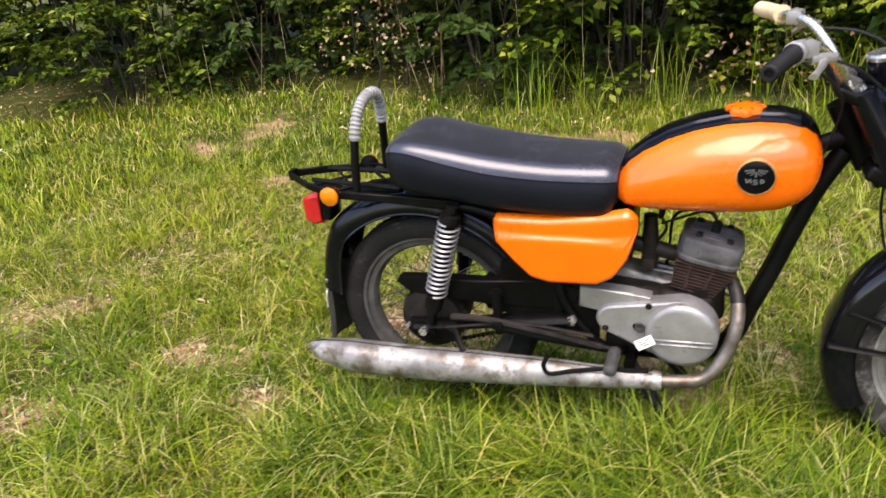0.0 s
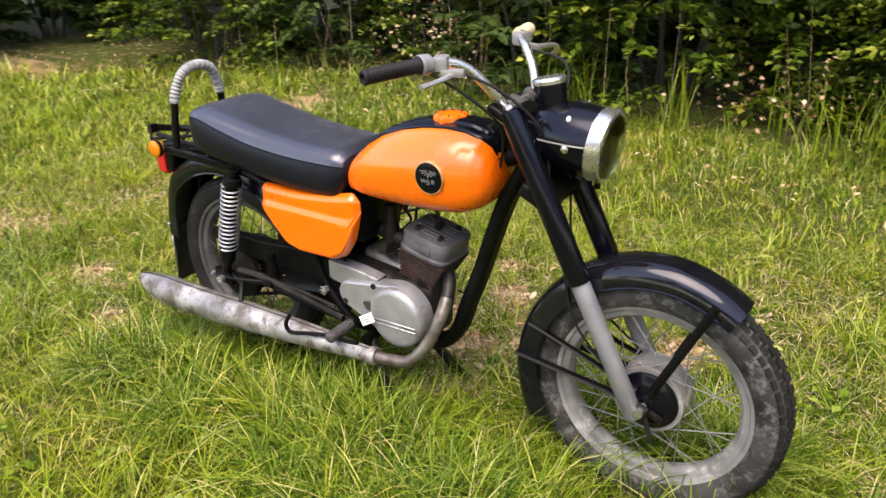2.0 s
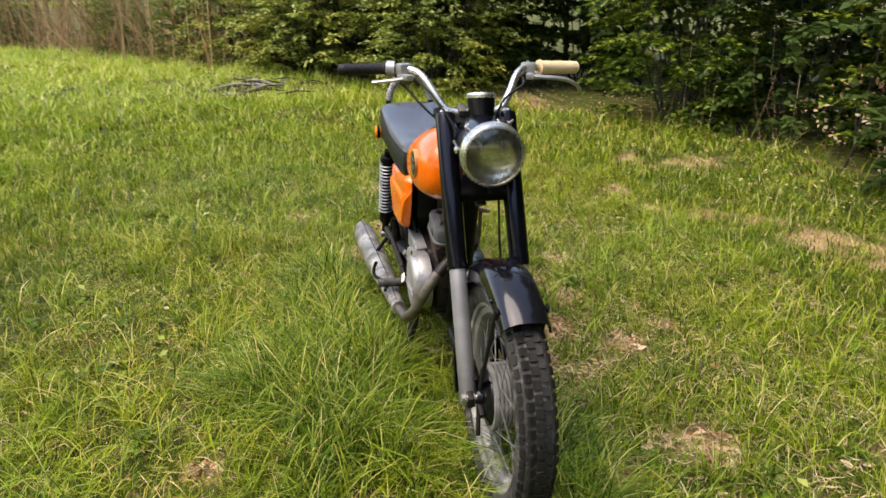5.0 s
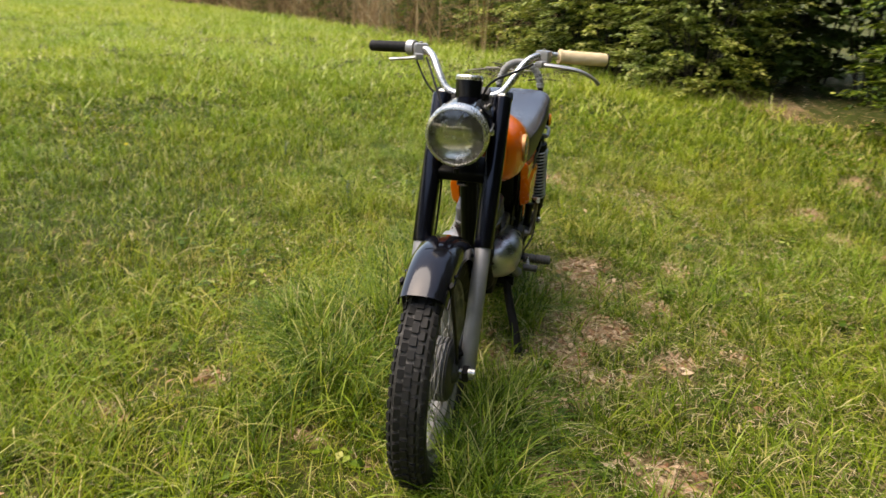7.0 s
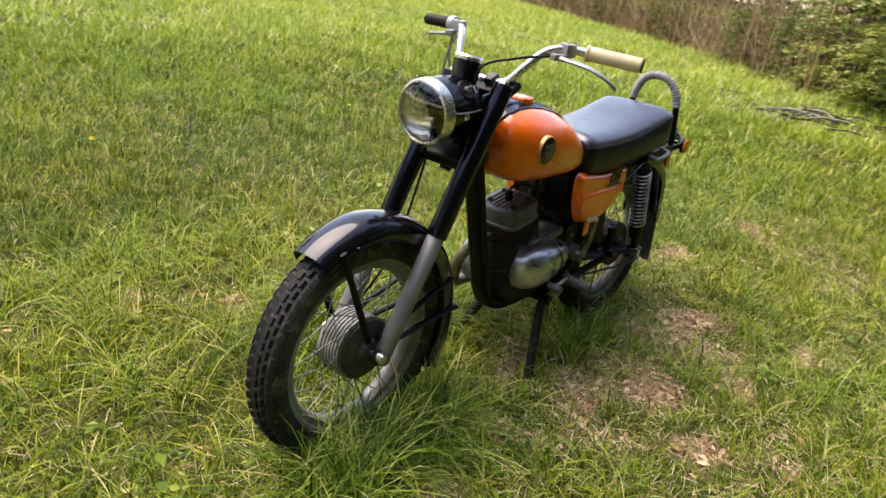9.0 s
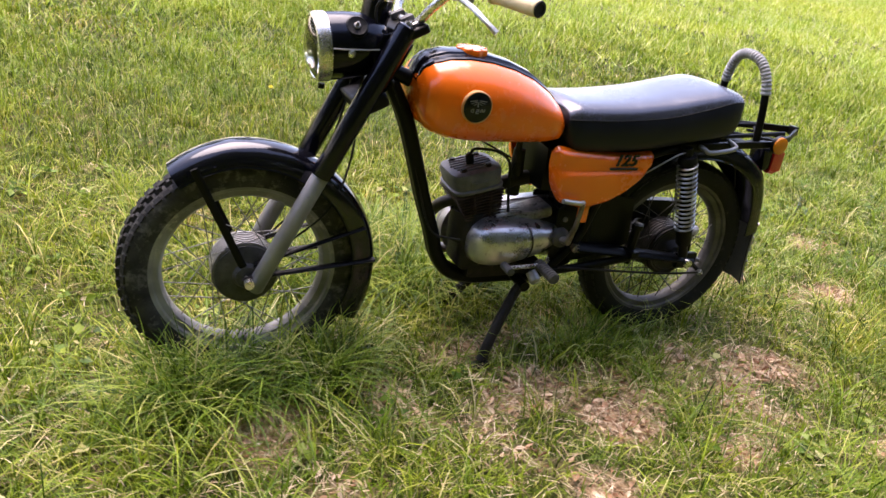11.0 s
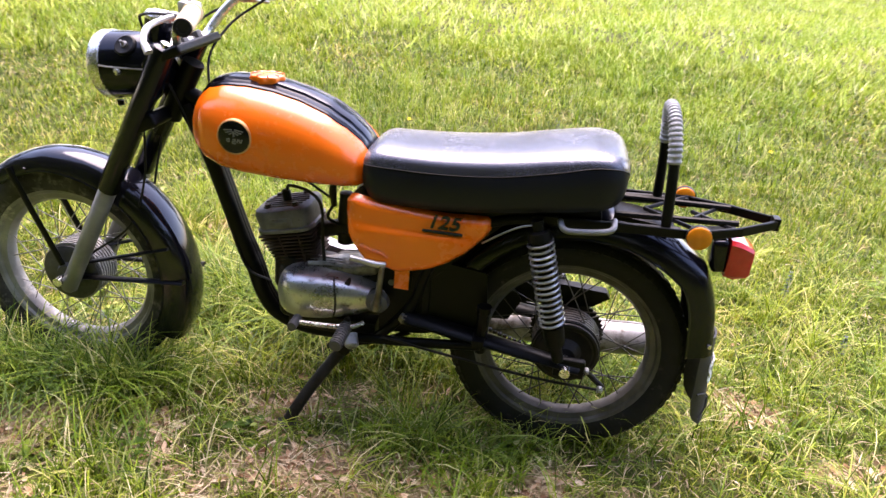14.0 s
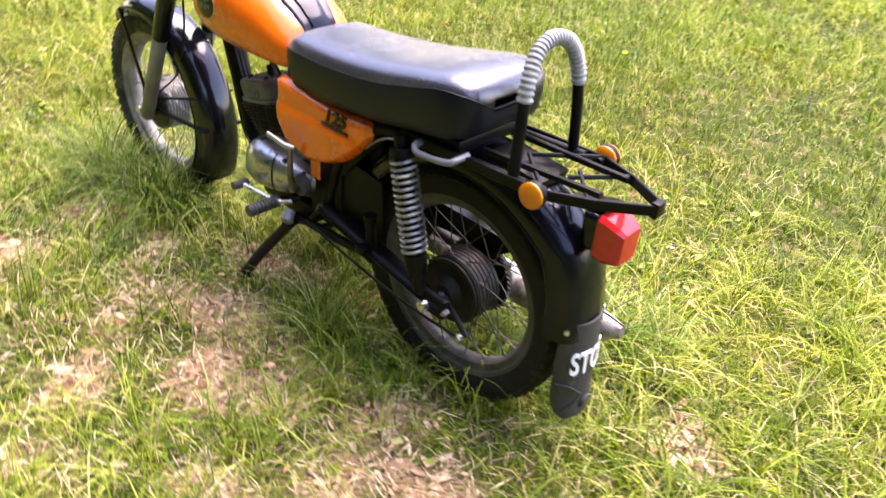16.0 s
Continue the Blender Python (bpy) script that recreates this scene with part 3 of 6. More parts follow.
def flakes(name, x, y, size, material, label, category, lift=0.004, tilt=0.5):
    """Small curled flat pieces lying on the ground."""
    n = len(x)
    a = rng.uniform(0, 2 * np.pi, n)
    d = np.stack([np.cos(a), np.sin(a), rng.normal(0, tilt, n) * 0.5], 1)
    s = np.stack([-np.sin(a), np.cos(a), rng.normal(0, tilt, n) * 0.5], 1)
    c = np.stack([x, y, lie(x, y) + lift + rng.uniform(0, 0.012, n)], 1)
    L, W = size[0][:, None], size[1][:, None]
    up = np.array([0, 0, 1.0]) * (W * 0.35)
    v = np.stack([c - d * L, c - s * W + up, c + d * L, c + s * W + up], 1)
    tris = (np.arange(n)[:, None, None] * 4 + np.array([(0, 1, 2), (0, 2, 3)])[None]).reshape(-1, 3)
    me = quick_mesh(name, v.reshape(-1, 3), tris)
    me.materials.append(material)
    return tagged(new(name, me), label, category, kind="stuff")


def dead_leaves(name, x, y, size, material, label):
    """Curled, creased leaves with a pointed tip and a notched outline, lying at all angles; one mesh."""
    n = len(x)
    a = rng.uniform(0, 2 * np.pi, n)
    tip = rng.normal(0, 0.35, n)
    d = np.stack([np.cos(a) * np.cos(tip), np.sin(a) * np.cos(tip), np.sin(tip)], 1)
    roll = rng.normal(0, 0.5, n)
    s = np.stack([-np.sin(a) * np.cos(roll), np.cos(a) * np.cos(roll), np.sin(roll)], 1)
    up = np.cross(d, s)
    c = np.stack([x, y, lie(x, y) + 0.004 + rng.uniform(0, 0.010, n)], 1)
    L, W, K = size[:, None], (size * rng.uniform(0.28, 0.55, n))[:, None], (size * rng.uniform(0.1, 0.5, n))[:, None]
    v = np.stack([c - d * L, c - d * L * 0.35 - s * W * 0.9 + up * K * 0.5, c - d * L * 0.30, c - d * L * 0.35 + s * W * 0.8 + up * K * 0.6,
                  c + d * L * 0.40 - s * W + up * K * 0.8, c + d * L * 0.40 + up * K * 0.15, c + d * L * 0.40 + s * W * 0.7 + up * K, c + d * L + up * K * 0.5], 1)
    t = [(0, 1, 2), (0, 2, 3), (1, 4, 5), (1, 5, 2), (2, 5, 6), (2, 6, 3), (4, 7, 5), (5, 7, 6)]
    tris = (np.arange(n)[:, None, None] * 8 + np.array(t)[None]).reshape(-1, 3)
    me = quick_mesh(name, v.reshape(-1, 3), tris)
    me.materials.append(material)
    return tagged(new(name, me), label, "leaf litter", kind="stuff")


x, y = scatter(-2.6, 2.2, -1.2, 1.7, 5600)
keep = rng.random(len(x)) < 0.010 + 0.85 * bareness(x, y) ** 1.1
x, y = x[keep], y[keep]
n = len(x)
dead_leaves("dry_leaf_litter", x, y, 0.005 + 0.019 * rng.random(n) ** 2.0, DEAD_LEAF, "pale brown dry leaf litter on bare soil")
x, y = scatter(-2.6, 3.0, -1.5, 1.7, 5200)
keep = rng.random(len(x)) < np.clip(0.24 + 0.14 * np.tanh(4 * y) + 0.55 * bareness(x, y), 0, 1)
x, y = x[keep], y[keep]
n = len(x)
flakes("straw", x, y, (rng.uniform(0.010, 0.045, n), rng.uniform(0.0007, 0.0018, n)), DRY_STEM, "dry straw lying between the grass", "straw", 0.014, 0.5)


# ---- hedge and trees ----
def leaf_cloud(name, centres, spread, count, size, material, level=1.0):
    """Folded leaves in clumps round the centres; one mesh."""
    c = np.array(centres)[rng.integers(0, len(centres), count)] + rng.normal(0, 1, (count, 3)) * np.array(spread)
    d = rng.normal(0, 1, (count, 3))
    d[:, 2] = d[:, 2] * level - 0.35
    d /= np.linalg.norm(d, axis=1)[:, None]
    up = rng.normal(0, 0.8 * level, (count, 3)) + np.array([0, 0, 1.0])
    s = np.cross(d, up)
    s /= np.linalg.norm(s, axis=1)[:, None] + 1e-9
    nrm = np.cross(s, d)
    L = rng.uniform(size[0], size[1], count)[:, None]
    W = L * rng.uniform(0.28, 0.42, count)[:, None]
    v = np.stack([c, c + d * L * 0.45 - s * W + nrm * W * 0.35, c + d * L, c + d * L * 0.45 + s * W + nrm * W * 0.35], 1)
    tris = (np.arange(count)[:, None, None] * 4 + np.array([(0, 1, 2), (0, 2, 3)])[None]).reshape(-1, 3)
    me = quick_mesh(name, v.reshape(-1, 3), tris)
    me.materials.append(material)
    return new(name, me)


def sprays(name, width, height, count, each, size, material):
    """Leaves in two rows along drooping twigs, layer over layer; one mesh."""
    a, h = rng.uniform(0, 2 * np.pi, count), rng.uniform(0.05, 1.0, count)
    r = width * 0.5 * np.sqrt(np.maximum(0.06, 1 - (h - 0.35) ** 2 * 1.7)) * rng.uniform(0.35, 0.85, count)
    base = np.stack([r * np.cos(a), r * np.sin(a), h * height], 1)
    turn = a + rng.normal(0, 0.5, count)
    way = np.stack([np.cos(turn), np.sin(turn), rng.uniform(-0.15, 0.45, count)], 1)
    side = np.stack([-np.sin(turn), np.cos(turn), rng.normal(0, 0.15, count)], 1)
    long = rng.uniform(0.28, 0.60, count)
    k = np.repeat(np.arange(count), each)
    n = len(k)
    t = rng.uniform(0.05, 1.0, n)
    hand = np.where(rng.random(n) < 0.5, -1.0, 1.0)
    c = base[k] + way[k] * (long[k] * t)[:, None] + side[k] * (hand * rng.uniform(0.0, 0.05, n))[:, None]
    c[:, 2] -= 0.28 * long[k] * t ** 2 + rng.normal(0, 0.012, n)
    d = way[k] * rng.uniform(0.3, 0.9, n)[:, None] + side[k] * (hand * rng.uniform(0.5, 1.1, n))[:, None] + rng.normal(0, 0.22, (n, 3))
    d[:, 2] -= 0.25
    d /= np.linalg.norm(d, axis=1)[:, None]
    s = np.cross(d, np.array([0, 0, 1.0]) + rng.normal(0, 0.35, (n, 3)))
    s /= np.linalg.norm(s, axis=1)[:, None] + 1e-9
    up = np.cross(s, d)
    L = (rng.uniform(size[0], size[1], n) * (1.1 - 0.35 * t))[:, None]
    W = L * rng.uniform(0.26, 0.38, n)[:, None]
    v = np.stack([c, c + d * L * 0.45 - s * W + up * W * 0.3, c + d * L - up * W * 0.3, c + d * L * 0.45 + s * W + up * W * 0.3], 1)
    tris = (np.arange(n)[:, None, None] * 4 + np.array([(0, 1, 2), (0, 2, 3)])[None]).reshape(-1, 3)
    me = quick_mesh(name, v.reshape(-1, 3), tris)
    me.materials.append(material)
    return new(name, me)


def make_bush(name, width, height, count, each, material, label, size=(0.05, 0.10)):
    root = new(name)
    bm = bmesh.new()
    for i in range(8):
        a = 2 * math.pi * i / 8 + rng.uniform(-0.2, 0.2)
        r = width * rng.uniform(0.25, 0.5)
        top = Vector((r * math.cos(a), r * math.sin(a), height * rng.uniform(0.45, 0.98)))
        mid = top * 0.5 + Vector((rng.uniform(-0.1, 0.1), rng.uniform(-0.1, 0.1), 0.05))
        pts = curve_points([(0.12 * math.cos(a), 0.12 * math.sin(a), -0.05), mid, top], 4)
        sweep(bm, pts, radii([(0, 0.013), (1, 0.003)], len(pts)), 5)
    part("stem", bm, BARK, root)
    crown = sprays("crown", width, height, count, each, size, material)
    crown.parent = root
    return tagged(root, label, "bush", "bushes of the hedge")


def make_tree(name, height, radius, leaves, label):
    root = new(name)
    bm = bmesh.new()
    pts = curve_points([(0, 0, -0.1), (0.08, 0.05, height * 0.3), (-0.1, 0.12, height * 0.62), (0.05, 0, height * 0.92)], 6)
    sweep(bm, pts, radii([(0, 0.17), (0.1, 0.13), (1, 0.02)], len(pts)), 9)
    centres = []
    for i in range(20):
        h = height * rng.uniform(0.24, 0.9)
        a = 2.4 * i
        r = radius * (1.1 - 0.55 * h / height) * rng.uniform(0.6, 1)
        end = Vector((r * math.cos(a), r * math.sin(a), h + rng.uniform(0.2, 1.2)))
        q = curve_points([(0, 0.03, h), end * 0.5 + Vector((0, 0, h * 0.5 + 0.2)), end], 4)
        sweep(bm, q, radii([(0, 0.05), (1, 0.008)], len(q)), 5)
        centres += [tuple(end), tuple(end * 0.7 + Vector((0, 0, 0.3 * h)))]
    part("trunk", bm, BARK, root)
    for i in range(70):
        h, a = rng.uniform(0.26, 1.0), rng.uniform(0, 6.28)
        r = radius * math.sqrt(rng.uniform(0.05, 1)) * (1.15 - 0.7 * h)
        centres.append((r * math.cos(a), r * math.sin(a), h * height))
    crown = leaf_cloud("crown", centres, (0.5, 0.5, 0.45), leaves, (0.24, 0.42), LEAF_DARK)
    crown.parent = root
    return tagged(root, label, "tree", "trees behind the hedge")


def along_hedge(d):
    """A point of the hedge's foot and the way out of the meadow; d in metres from the first point at the far end."""
    P = np.stack([HEDGE_X, HEDGE_Y], 1)
    L = np.concatenate([[0], np.cumsum(np.hypot(*np.diff(P, axis=0).T))])
    p = np.array([np.interp(d, L, HEDGE_X), np.interp(d, L, HEDGE_Y)])
    q = np.array([np.interp(d + 0.3, L, HEDGE_X), np.interp(d + 0.3, L, HEDGE_Y)]) - p
    q /= np.hypot(*q) + 1e-9
    return p, np.array([-q[1], q[0]]), L[-1]


bushes = [make_bush("bush", 1.9, 2.3, 230, 40, LEAF, "dense green leafy bush with drooping twigs at the meadow's edge", (0.045, 0.095)),
          make_bush("bush", 1.6, 1.7, 190, 40, LEAF, "low rounded green bush at the meadow's edge", (0.04, 0.085)),
          # Dark leaves put the hedge's inner shade into the colour.
          make_bush("bush", 2.4, 3.0, 130, 34, LEAF_DARK, "tall leafy bush deeper in the hedge, shade painted into its dark leaves", (0.10, 0.18)),
          make_bush("bush", 2.0, 2.4, 300, 48, LEAF_SUNLIT, "leafy bush at the meadow's edge, strong light painted into its pale sprays", (0.04, 0.085))]
_, _, length = along_hedge(0)
d, i = 20.8, 0
placed = []
while d < length - 9:
    p, out, _ = along_hedge(d)
    off = 0.75 + 0.35 * math.sin(i * 2.1)
    if not 26.7 < d < 28.7:               # a hollow under the trees
        # Dark-leaved bushes alternate on the left stretch, painting it shadier.
        placed.append((p + out * off, 3 if d < 26.7 else 2 if d < 32.6 and i % 2 else i % 2, rng.uniform(0, 360), rng.uniform(0.9, 1.2) * (0.7 if 26.7 < d < 32.6 and i % 2 else 1)))
    placed.append((p + out * (off + (1.0 if not 26.7 < d < 28.7 else 1.6)), 2, rng.uniform(0, 360), rng.uniform(0.9, 1.1)))
    if i % 2:
        placed.append((p + out * (off + 2.3), 2, rng.uniform(0, 360), rng.uniform(1.3, 1.5)))
    d += 1.05
    i += 1
for d in (7.0, 10.5, 14.0, 17.5, 19.5):
    p, out, _ = along_hedge(d)
    placed.append((p + out * 0.5, 1, 40 * d, 0.55 + 0.02 * d % 0.2))
used = set()
for q, k, turn, s in placed:
    m = pose(q[0], q[1], 0, 0, 0, turn)
    if k not in used:
        used.add(k)
        bushes[k].matrix_basis = m
        continue
    copy_thing(bushes[k], m @ Matrix.Scale(s, 4)).scale = (s, s, s)

trees = [make_tree("tree", 11.5, 3.0, 3000, "tall broad-leaved tree with a dark leafy crown"), make_tree("tree", 10, 2.8, 2700, "slender broad-leaved tree with a dark leafy crown")]
spots = []
for i in range(23):
    p, out, _ = along_hedge(3 + i * 2.4)
    spots.append((p + out * ((4.9 if p[0] < -5.2 else 3.1) + 0.7 * math.sin(i * 1.7)), i % 2))
    if p[0] > -9:
        p, out, _ = along_hedge(4.2 + i * 2.4)
        spots.append((p + out * (6.2 + math.sin(i * 2.3)), (i + 1) % 2))
for i in range(2, 22):                    # unseen ring of trees added to block the horizon's glow
    a = radians(-128 + 8.2 * i)
    far = 25 + 3 * math.sin(i * 2.7)
    spots.append((np.array([far * math.cos(a), far * math.sin(a)]), i % 2))
used = set()
for i, (q, k) in enumerate(spots):
    m = pose(q[0], q[1], 0, 0, 0, 67 * i)
    s = 0.38 if q[0] < -7 else 1.0        # lower trees behind the reeds
    if k not in used and s == 1.0:
        used.add(k)
        trees[k].matrix_basis = m
    else:
        copy_thing(trees[k], m @ Matrix.Scale(s, 4)).scale = (s, s, s)


def stems(name, x, y, height, radius, lean, material, label, category):
    """Thin upright stalks, three-sided, one mesh."""
    n = len(x)
    base = np.stack([x, y, lie(x, y) - 0.02], 1)
    a = rng.uniform(0, 6.28, n)
    top = base + np.stack([np.cos(a) * lean, np.sin(a) * lean, height], 1)
    rows = []
    for c, r in ((base, radius), ((base + top) / 2 + np.stack([np.cos(a + 1), np.sin(a + 1), 0 * a], 1) * lean[:, None] * 0.25, radius * 0.8), (top, radius * 0.35)):
        for k in range(3):
            w = 2.094 * k
            rows.append(c + np.array([math.cos(w), math.sin(w), 0]) * r[:, None])
    t = []
    for k in (0, 3):
        for j in range(3):
            t += [(k + j, k + (j + 1) % 3, k + 3 + (j + 1) % 3), (k + j, k + 3 + (j + 1) % 3, k + 3 + j)]
    tris = (np.arange(n)[:, None, None] * 9 + np.array(t)[None]).reshape(-1, 3)
    me = quick_mesh(name, np.stack(rows, 1).reshape(-1, 3), tris)
    me.materials.append(material)
    return tagged(new(name, me), label, category, kind="stuff")


def beside_hedge(n, d0, d1, o0, o1):
    D, O = rng.uniform(d0, d1, n), rng.uniform(o0, o1, n)
    pts = [along_hedge(d) for d in D]
    q = np.array([p + out * o for (p, out, _), o in zip(pts, O)])
    return q[:, 0], q[:, 1]


x, y = beside_hedge(1950, 0, 21.5, -0.3, 2.8)
n = len(x)
stems("dry_reeds", x, y, rng.uniform(0.4, 3.4, n), rng.uniform(0.005, 0.016, n), rng.uniform(0, 1.0, n) ** 2.0 * 1.8, REED, "dry brown reeds and bare stalks at the wood's edge", "reeds")
x, y = beside_hedge(60, 29.5, 42, -0.2, 0.6)
n = len(x)
stems("dry_stalks", x, y, rng.uniform(0.4, 1.3, n), rng.uniform(0.002, 0.004, n), rng.uniform(0, 0.3, n), DRY_STEM, "thin pale dead stalks standing before the hedge", "stalks")
x, y = beside_hedge(1500, 20, 44, -0.4, 0.3)
n = len(x)
blades("hedge_foot_grass", x, y, rng.uniform(0.10, 0.30, n), rng.uniform(0.005, 0.010, n), rng.uniform(0.2, 1.0, n), GRASS, 3, "tall rough grass at the hedge's foot")
x, y = beside_hedge(55, 32.5, 41, -0.4, 0.3)
x, y, k = tufts(x, y, 12, 0.05)
n = len(x)
blades("tall_hedge_grass", x, y, rng.uniform(0.2, 0.62, n), rng.uniform(0.004, 0.008, n), rng.uniform(0.1, 0.7, n), GRASS_PALE, 4, "tall pale grass standing before the hedge")
# leaf litter along the hedge's foot
x, y = beside_hedge(8000, 24, 45, -1.1, 1.9)
n = len(x)
keep = rng.random(n) < 0.45 + 0.5 * wavy(x, y, 3.0, 51)
x, y = x[keep], y[keep]
n = len(x)
flakes("hedge_leaf_litter", x, y, (rng.uniform(0.008, 0.024, n), rng.uniform(0.004, 0.012, n)), DEAD_LEAF, "withered brown leaves along the hedge's foot", "leaf litter", 0.02, 0.7)
# broad-leaved weeds low in the lawn
x, y = scatter(-2.6, 3.1, -1.5, 1.7, 32)
keep = (rng.random(len(x)) > bareness(x, y)) & (rng.random(len(x)) < 0.45 + 0.5 * wavy(x, y, 2.2, 61))
x, y = x[keep], y[keep]
weeds = leaf_cloud("weeds", np.stack([x, y, lie(x, y) + 0.030], 1), (0.022, 0.022, 0.012), len(x) * 11, (0.016, 0.046), GRASS_LUSH, 0.35)
tagged(weeds, "low broad-leaved weeds growing between the grass", "weeds", kind="stuff")


# ---- the motorcycle ----
FX, FZ, RX, RZ = 1.28, 0.302, -0.065, 0.30      # front and rear axle
bike = tagged(new("motorcycle"), "old orange and black light motorcycle parked on its centre stand", "motorcycle")
SIDES = (-1, 1)                                  # right, left


# tyres, rims, spokes, hubs
def tyre_mesh():
    bm = bmesh.new()
    prof = [(-0.026, 0.226), (-0.036, 0.236), (-0.043, 0.256), (-0.044, 0.272), (-0.040, 0.286), (-0.030, 0.295), (-0.015, 0.299), (0.0, 0.3),
            (0.015, 0.299), (0.030, 0.295), (0.040, 0.286), (0.044, 0.272), (0.043, 0.256), (0.036, 0.236), (0.026, 0.226)]
    n = 72
    rings = [[bm.verts.new((r * math.cos(2 * math.pi * j / n), a, r * math.sin(2 * math.pi * j / n))) for j in range(n)] for a, r in prof]
    rings.append(rings[0])
    for p, q in zip(rings, rings[1:]):
        for j in range(n):
            bm.faces.new((p[j], p[(j + 1) % n], q[(j + 1) % n], q[j]))
    return bm


def tread_mesh(worn=0.0):
    bm = bmesh.new()
    rows = 64
    for i in range(rows):
        for k, (y, tilt, r, w) in enumerate(((-0.036, 50, 0.2868, 0.012), (-0.0185, 18, 0.2975, 0.0155), (0, 0, 0.2998, 0.0165), (0.0185, -18, 0.2975, 0.0155), (0.036, -50, 0.2868, 0.012))):
            a = 360 / rows * (i + 0.5 * (k % 2))
            m = pose(0, 0, 0, 0, -a, 0) @ pose(r - worn, y, 0, 0, 0, tilt)
            bmesh.ops.create_cube(bm, size=1.0, matrix=m @ Matrix.Diagonal((0.011, w, 0.0195, 1)))
    return bm


def rim_mesh():
    bm = bmesh.new()
    prof = [(-0.031, 0.238), (-0.034, 0.234), (-0.031, 0.226), (-0.024, 0.222), (-0.020, 0.208), (-0.008, 0.200), (0.008, 0.200), (0.020, 0.208),
            (0.024, 0.222), (0.031, 0.226), (0.034, 0.234), (0.031, 0.238), (0.018, 0.215), (-0.018, 0.215)]
    n = 72
    rings = [[bm.verts.new((r * math.cos(2 * math.pi * j / n), a, r * math.sin(2 * math.pi * j / n))) for j in range(n)] for a, r in prof]
    rings.append(rings[0])
    for p, q in zip(rings, rings[1:]):
        for j in range(n):
            bm.faces.new((p[j], p[(j + 1) % n], q[(j + 1) % n], q[j]))
    return bm


def wheel(name, x, z, flange, label, rim_material):
    spoke_me = None
    rim = part(name, rim_mesh(), rim_material, bike, label)
    rim.location = (x, 0, z)
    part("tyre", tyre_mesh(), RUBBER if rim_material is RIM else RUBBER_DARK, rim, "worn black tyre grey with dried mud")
    part("tread", tread_mesh(0.0 if rim_material is RIM else 0.0055), TREAD, rim, sharp=20)
    for i in range(36):
        side = -1 if i % 2 else 1
        a1 = radians(10 * i)
        a0 = a1 + radians(62 if i % 4 < 2 else -62)
        p = Vector((flange * math.cos(a0), side * 0.034, flange * math.sin(a0)))
        q = Vector((0.206 * math.cos(a1), side * 0.006, 0.206 * math.sin(a1)))
        if spoke_me is None:
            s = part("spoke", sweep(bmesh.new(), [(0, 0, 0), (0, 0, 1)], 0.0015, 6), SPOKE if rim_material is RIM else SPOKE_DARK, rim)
            spoke_me = s.data
        else:
            s = new("spoke", spoke_me)
            s.parent = rim
        d = q - p
        s.matrix_local = Matrix.Translation(p) @ d.to_track_quat('Z', 'Y').to_matrix().to_4x4() @ Matrix.Diagonal((1, 1, d.length, 1))
    return rim


front = wheel("front_wheel", FX, FZ, 0.078, "front wheel with a dull grey rim and wire spokes", RIM)
rear = wheel("rear_wheel", RX, RZ, 0.072, "rear wheel with a dark rim and wire spokes", RIM_DARK)
# front hub: ribbed drum, grey cover on the left, black brake plate on the right
bm = bmesh.new()
prof = []
for k in range(7):
    y0 = -0.036 + 0.0103 * k
    prof += [(y0, 0.083), (y0 + 0.006, 0.083), (y0 + 0.0062, 0.077), (y0 + 0.010, 0.077)]
lathe(bm, [(-0.04, 0.02), (-0.04, 0.083)] + prof + [(0.04, 0.083), (0.04, 0.02)], along_y(0, 0, 0), 48)
part("hub_drum", bm, RIM, front, "ribbed cast aluminium brake drum")
bm = lathe(bmesh.new(), [(0.0, 0.079), (0.008, 0.079), (0.013, 0.070), (0.016, 0.035), (0.028, 0.028), (0.03, 0.0)], along_y(0, 0.037, 0), 40)
part("hub_cover", bm, ALU_DARK, front, "dusty grey hub cover")
bm = lathe(bmesh.new(), [(0.0, 0.074), (0.006, 0.072), (0.010, 0.060), (0.016, 0.050), (0.018, 0.022), (0.03, 0.018), (0.03, 0.0)], pose(0, -0.038, 0, 90), 40)
part("brake_plate", bm, BLACK, front, "black front brake plate")
bm = bmesh.new()
sweep(bm, [(0.0, -0.06, -0.02), (0.02, -0.066, -0.075), (0.022, -0.066, -0.095)], 0.006, 8)
rbox(bm, (0.05, 0.012, 0.016), pose(0.02, -0.062, -0.02, 0, 25), 0.003)
part("brake_arm", bm, GREASE, front)
part("axle", lathe(bmesh.new(), [(-0.105, 0.0), (-0.105, 0.011), (-0.09, 0.011), (-0.09, 0.008), (0.09, 0.008), (0.09, 0.012), (0.108, 0.012), (0.108, 0.0)], along_y(0, 0, 0), 16), CHROME, front)
# rear hub with the drum on the left, sprocket on the right
bm = lathe(bmesh.new(), [(-0.05, 0.03), (-0.045, 0.062)] + [(y, r) for k in range(6) for y, r in ((-0.030 + 0.012 * k, 0.086), (-0.021 + 0.012 * k, 0.086), (-0.0208 + 0.012 * k, 0.0842), (-0.0182 + 0.012 * k, 0.0842))]
           + [(0.045, 0.086), (0.05, 0.080), (0.052, 0.066), (0.046, 0.060), (0.046, 0.02)], along_y(0, 0, 0), 48)
part("hub_drum", bm, GREASE, rear, "dark ribbed rear brake drum")
bm = lathe(bmesh.new(), [(0.0, 0.083), (0.006, 0.082), (0.008, 0.076), (0.004, 0.070), (0.005, 0.040), (0.012, 0.034), (0.026, 0.024), (0.03, 0.0)], along_y(0, 0.047, 0), 40)
part("brake_plate", bm, GREASE, rear, "oily dark brake plate")
bm = bmesh.new()
